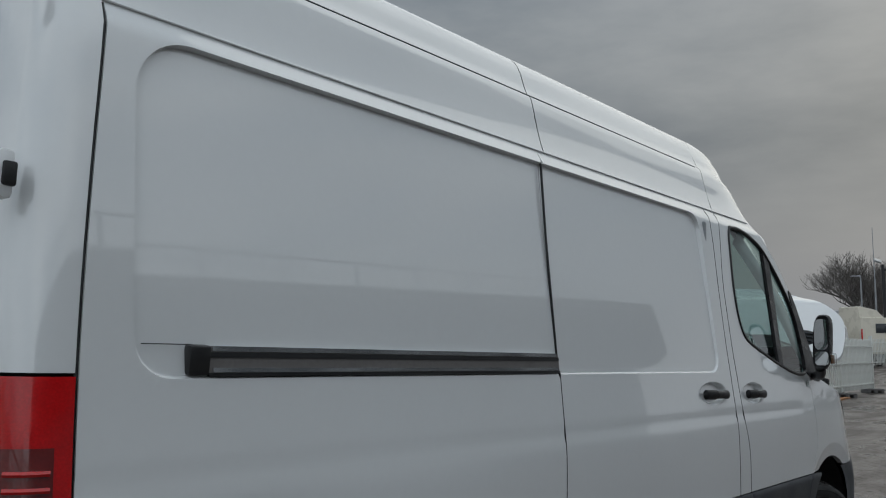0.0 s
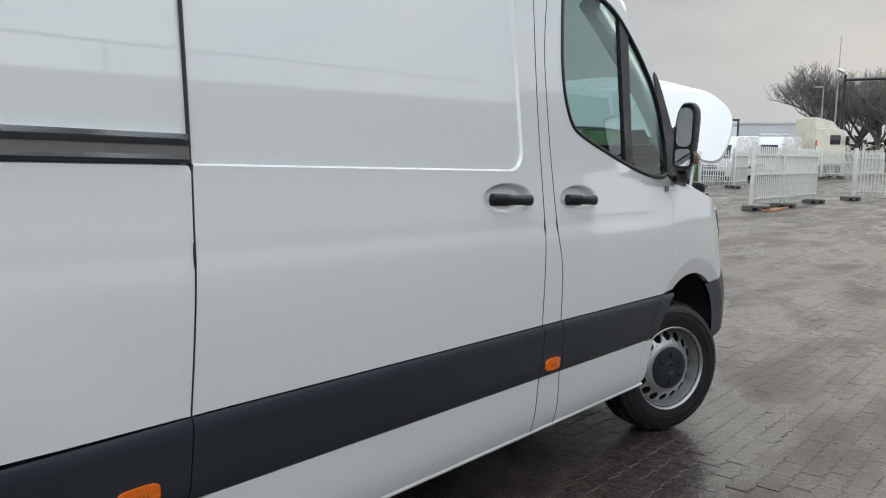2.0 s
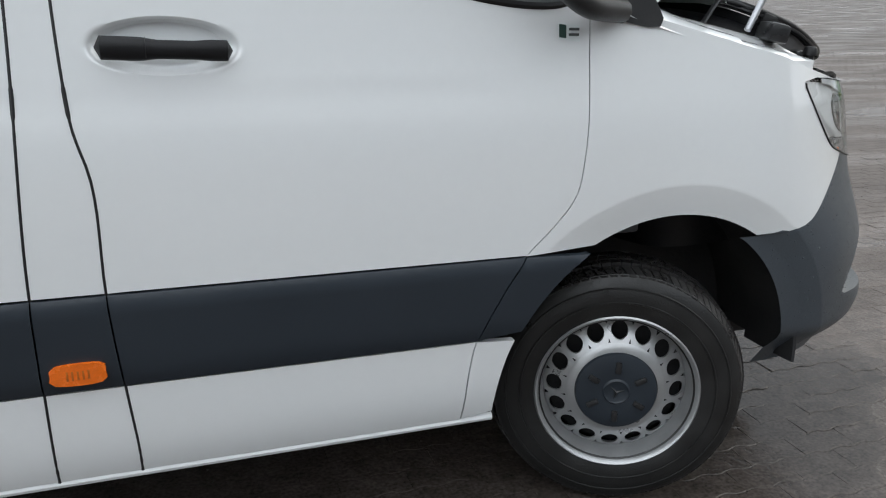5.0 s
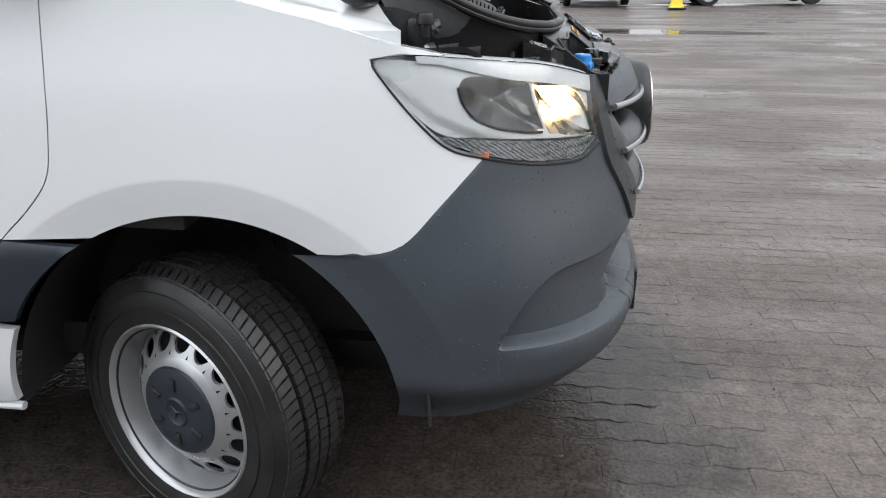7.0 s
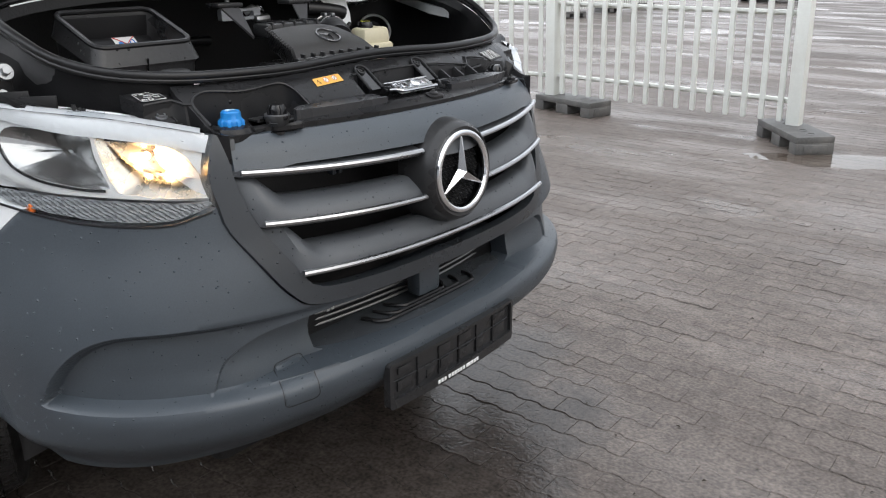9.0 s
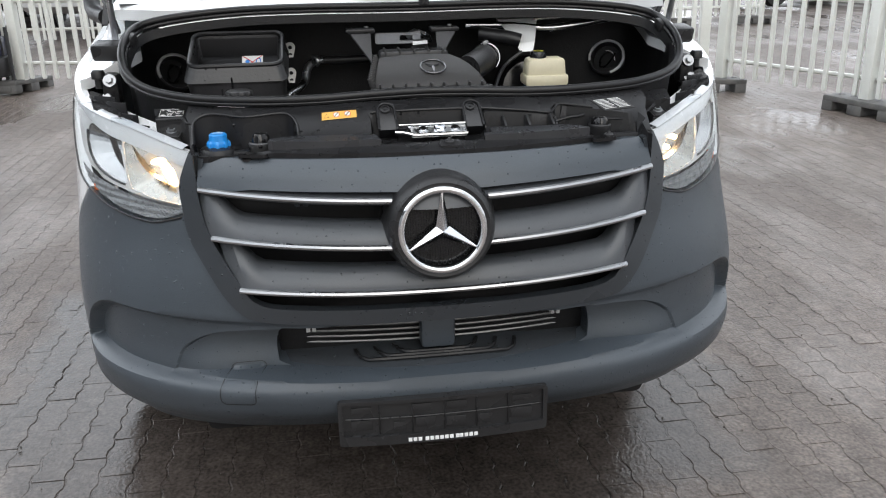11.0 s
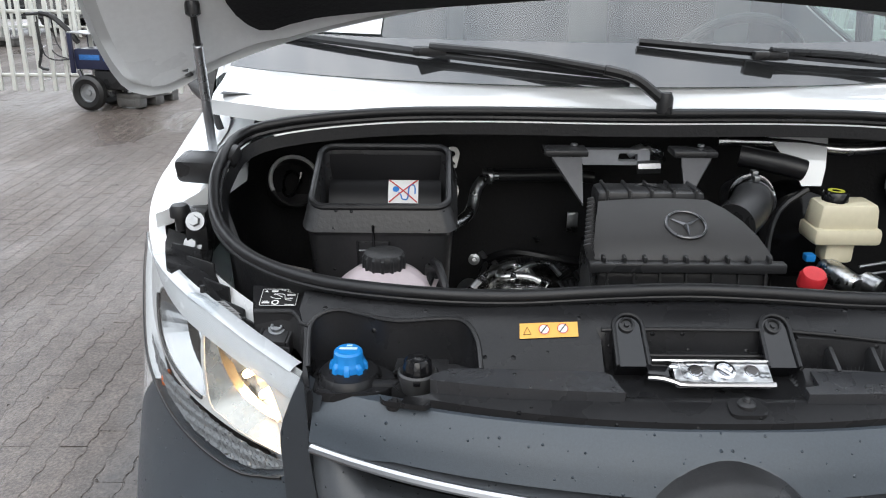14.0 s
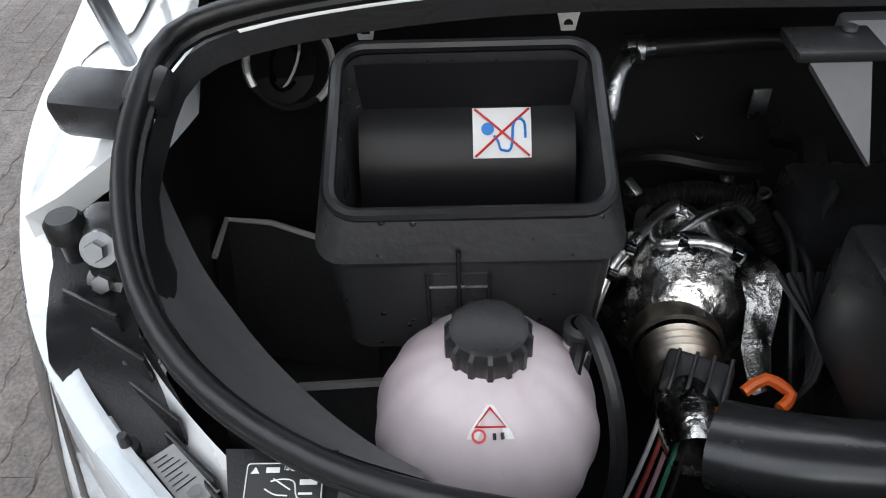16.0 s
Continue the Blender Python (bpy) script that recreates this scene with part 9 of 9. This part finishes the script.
def electric_tug(x, y, ang):
    root = thing("electric_tug", pose(x, y, gz(x), 0, 0, ang), "dark blue electric trolley tug with two pneumatic wheels", "trolley")
    body = Geo().box((.52, .34, .22), (.08, 0, .54), .015).make("housing", BLUE, root)
    Geo().box((.24, .004, .055), (.0, -.173, .56), .001).make("sticker", BRIGHTBLUE, body)
    for k, z in ((0, .575), (1, .555), (2, .535)):
        Geo().box((.16, .004, .012), (.24, -.173, z), .001).make("print_bar", BRIGHTBLUE, body)
    Geo().box((.54, .36, .015), (.04, 0, .80), .005, (0, 4, 0)).make("top_plate", STEEL, root)
    for s in (-1, 1):
        Geo().box((.05, .03, .42), (-.20, s * .18, .60), .006).make("upright", BLUE, root)
        Geo().box((.05, .03, .36), (.30, s * .18, .66), .006).make("upright", BLUE, root)
        w = new("wheel")
        w.parent = root
        w.matrix_local = pose(-.02, s * .21, .19)
        Geo().lathe([(.10, -.05), (.15, -.06), (.185, -.035), (.19, 0), (.185, .035), (.15, .06), (.10, .05)], pose(0, 0, 0, 90), 28, closed=True).make("tyre", TYRE, w)
        h = Geo().lathe([(0, .03), (.03, .03), (.035, .01), (.09, .0), (.105, .03), (.105, -.03), (0, -.02)], pose(0, 0, 0, 90), 24)
        for i in range(10):
            a = 2 * math.pi * i / 10
            h.rod((.03 * math.cos(a), s * -.03, .03 * math.sin(a)), (.10 * math.cos(a + .3), s * -.02, .10 * math.sin(a + .3)), .006, 5)
        h.make("rim", POLEGREY, w)
        Geo().tube(spline([(-.17, s * .13, .42), (-.12, s * .13, .30), (-.02, s * .13, .19)], .04), .02, 6).make("fork", BLUE, root)
    Geo().box((.40, .26, .22), (.20, 0, .32), .03).make("motor", BLACK, root)
    Geo().tube(spline([(-.22, 0, .70), (-.36, 0, .86), (-.52, 0, .98), (-.64, 0, 1.0)], .04), .03, 8).make("handle_arm", BLACK, root)
    Geo().tube([(-.64, -.25, 1.0), (-.64, .25, 1.0)], .018, 8).make("handlebar", BLACK, root)
    for k in (-1, 0, 1):
        Geo().tube(spline([(-.60, k * .12, .98), (-.56, k * .12, .62 + .05 * k), (-.34, k * .05, .52), (-.22, 0, .58)], .04), .008, 6).make("cable", BLACK, root)
    Geo().tube(spline([(-.58, -.16, .92), (-.56, -.18, .6), (-.60, -.18, .45), (-.50, -.18, .42)], .04), .016, 6).make("brake_lever", BLACK, root)
    return root


electric_tug(-7.0, -4.15, 80)
for x, y, x2, y2, h in ((-6.98, -3.80, -6.99, -3.84, .98), (-6.93, -3.72, -6.96, -3.73, .62), (-6.95, -3.88, -6.95, -3.88, .42)):
    ob = Geo().rod((x, y, gz(x) + .13), (x2, y2, gz(x) + .13 + h), .020, 8).make("steel_rod", POLEBLACK)
    tagged(ob, "dark steel rod stuck in the ballast block", "rod", "rods in the foot block")

def puddle(cx, cy, a, b, ang, seed, h=.0012):
    """A thin film of water with a ragged edge."""
    rng = random.Random(seed)
    ph = [rng.uniform(0, 6.28) for _ in range(6)]
    c, s = math.cos(radians(ang)), math.sin(radians(ang))
    v = [(cx, cy, gz(cx) + h)]
    n = 72
    for k in range(1, 4):
        for i in range(n):
            t = 2 * math.pi * i / n
            r = (1 + .16 * math.sin(2 * t + ph[0]) + .13 * math.sin(3 * t + ph[1]) + .09 * math.sin(5 * t + ph[2]) + .06 * math.sin(9 * t + ph[3]) + .05 * math.sin(14 * t + ph[4])) * k / 3
            px, py = cx + r * (a * c * math.cos(t) - b * s * math.sin(t)), cy + r * (a * s * math.cos(t) + b * c * math.sin(t))
            v.append((px, py, gz(px) + h))
    f = [(0, 1 + i, 1 + (i + 1) % n) for i in range(n)]
    f += [(1 + k * n + i, 1 + (k + 1) * n + i, 1 + (k + 1) * n + (i + 1) % n, 1 + k * n + (i + 1) % n) for k in range(2) for i in range(n)]
    ob = mesh_object("puddle", v, f, WATER)
    ob.visible_shadow = False
    return tagged(ob, "shallow rain puddle lying on the paving", "puddle", "puddles")


puddle(.95, 4.82, .52, .26, 20, 1, .003)
puddle(2.5, 13.0, 2.4, .5, 4, 11, .003)

# leaf crumbs and grit in the joints
LITTER = material("dark_leaf_crumbs", (.035, .026, .018), .8, vary=.5, scale=20, island=.5)
rng = random.Random(8)
g = Geo()
for _ in range(3600):
    x, y = rng.uniform(-6, 8), rng.uniform(-6, 9)
    a, s = rng.uniform(0, 6.28), rng.uniform(.0025, .009)
    c, d = math.cos(a) * s, math.sin(a) * s
    z = gz(x) + .002
    g.add([(x - c, y - d, z), (x + d * .5, y - c * .5, z + .004), (x + c, y + d, z + .001), (x - d * .5, y + c * .5, z + .005)], [(0, 1, 2, 3)])
tagged(g.make("leaf_litter", LITTER, smooth=False), "dark leaf crumbs scattered on the paving", "litter", kind="stuff")

# ---- paving bricks ----
BL, BW, GAP = .205, .1025, .0024
WAVE = [(0, 0), (.10, .005), (.20, .005), (.30, -.005), (.45, -.005), (.5, 0), (.60, .005), (.70, .005), (.80, -.005), (.95, -.005), (1, 0)]


def brick_outline(shrink):
    end = .0002 + shrink * .16
    low = [(-BL / 2 + end + (BL - 2 * end) * u, -BW / 2 + w + shrink) for u, w in WAVE]
    high = [(-BL / 2 + end + (BL - 2 * end) * u, BW / 2 + w - shrink) for u, w in WAVE[::-1]]
    return low + high


WAVY = np.array([(x, y, 0) for x, y in brick_outline(GAP / 2 + .0028)] + [(x, y, -.0018) for x, y in brick_outline(GAP / 2)])
K = len(WAVY) // 2
WAVY_F = [tuple(range(K))] + [(K + i, K + (i + 1) % K, (i + 1) % K, i) for i in range(K)]
SQ = np.array([(sx * (BL / 2 - .0003 - d * .3), sy * (BW / 2 - d), z) for d, z in ((GAP / 2 + .0028, 0), (GAP / 2, -.0018)) for sx, sy in ((-1, -1), (1, -1), (1, 1), (-1, 1))])
SQ_F = [(0, 1, 2, 3)] + [(4 + i, 4 + (i + 1) % 4, (i + 1) % 4, i) for i in range(4)]

rs = np.random.RandomState(4)
jj, ii = np.meshgrid(np.arange(int((BY1 - BY0) / BW)), np.arange(int((BX1 - BX0) / BL)), indexing="ij")
px = (BX0 + (ii + .5 + .5 * (jj % 2)) * BL).ravel()
py = (BY0 + (jj + .5) * BW).ravel()
count = len(px)
tilt_x, tilt_y, rise = rs.normal(0, .011, count), rs.normal(0, .0025, count), rs.normal(0, .0007, count)
yaw, slip, grow = rs.normal(0, .005, count), rs.normal(0, .0010, count), 1 - abs(rs.normal(0, .005, count))
single = (px > 1.2) & (px < 2.85) & (py > -1.4) & (py < 2.4)
wavy = (px > -2.2) & (px < 5.8) & (py > -4.2) & (py < 6.6) & ~single
hidden = (px > -4.2) & (px < -.8) & (abs(py) < .75)


def bricks(mask, shape, faces):
    idx = np.where(mask)[0]
    v = np.repeat(shape[None], len(idx), 0)
    turn = yaw[idx][:, None]
    vx, vy = v[:, :, 0] * grow[idx][:, None], v[:, :, 1] * grow[idx][:, None]
    v[:, :, 0], v[:, :, 1] = vx - vy * turn + slip[idx][:, None], vy + vx * turn
    gzv = np.array([ground_z(x) for x in px[idx]])
    slope = -np.where(px[idx] < 0, .0384, .0270)
    v[:, :, 2] += v[:, :, 0] * (tilt_y[idx] + slope)[:, None] + v[:, :, 1] * tilt_x[idx][:, None] + (gzv + rise[idx])[:, None]
    v[:, :, 0] += px[idx][:, None]
    v[:, :, 1] += py[idx][:, None]
    n = shape.shape[0]
    return v.reshape(-1, 3).tolist(), [tuple(k * n + i for i in f) for k in range(len(idx)) for f in faces]


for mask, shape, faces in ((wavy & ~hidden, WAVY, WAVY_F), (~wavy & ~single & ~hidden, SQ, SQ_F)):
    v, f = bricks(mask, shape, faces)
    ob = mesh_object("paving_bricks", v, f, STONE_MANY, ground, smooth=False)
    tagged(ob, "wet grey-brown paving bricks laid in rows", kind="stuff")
me = bpy.data.meshes.new("brick")
me.from_pydata(WAVY.tolist(), [], WAVY_F)
me.materials.append(STONE_ONE)
for k in np.where(single)[0]:
    shared("brick", me, ground, Matrix.Translation((px[k], py[k], ground_z(px[k]) + rise[k])) @ Matrix.Rotation(yaw[k], 4, "Z") @ Matrix.Rotation(tilt_x[k], 4, "X") @ Matrix.Rotation(.027 - tilt_y[k], 4, "Y"))
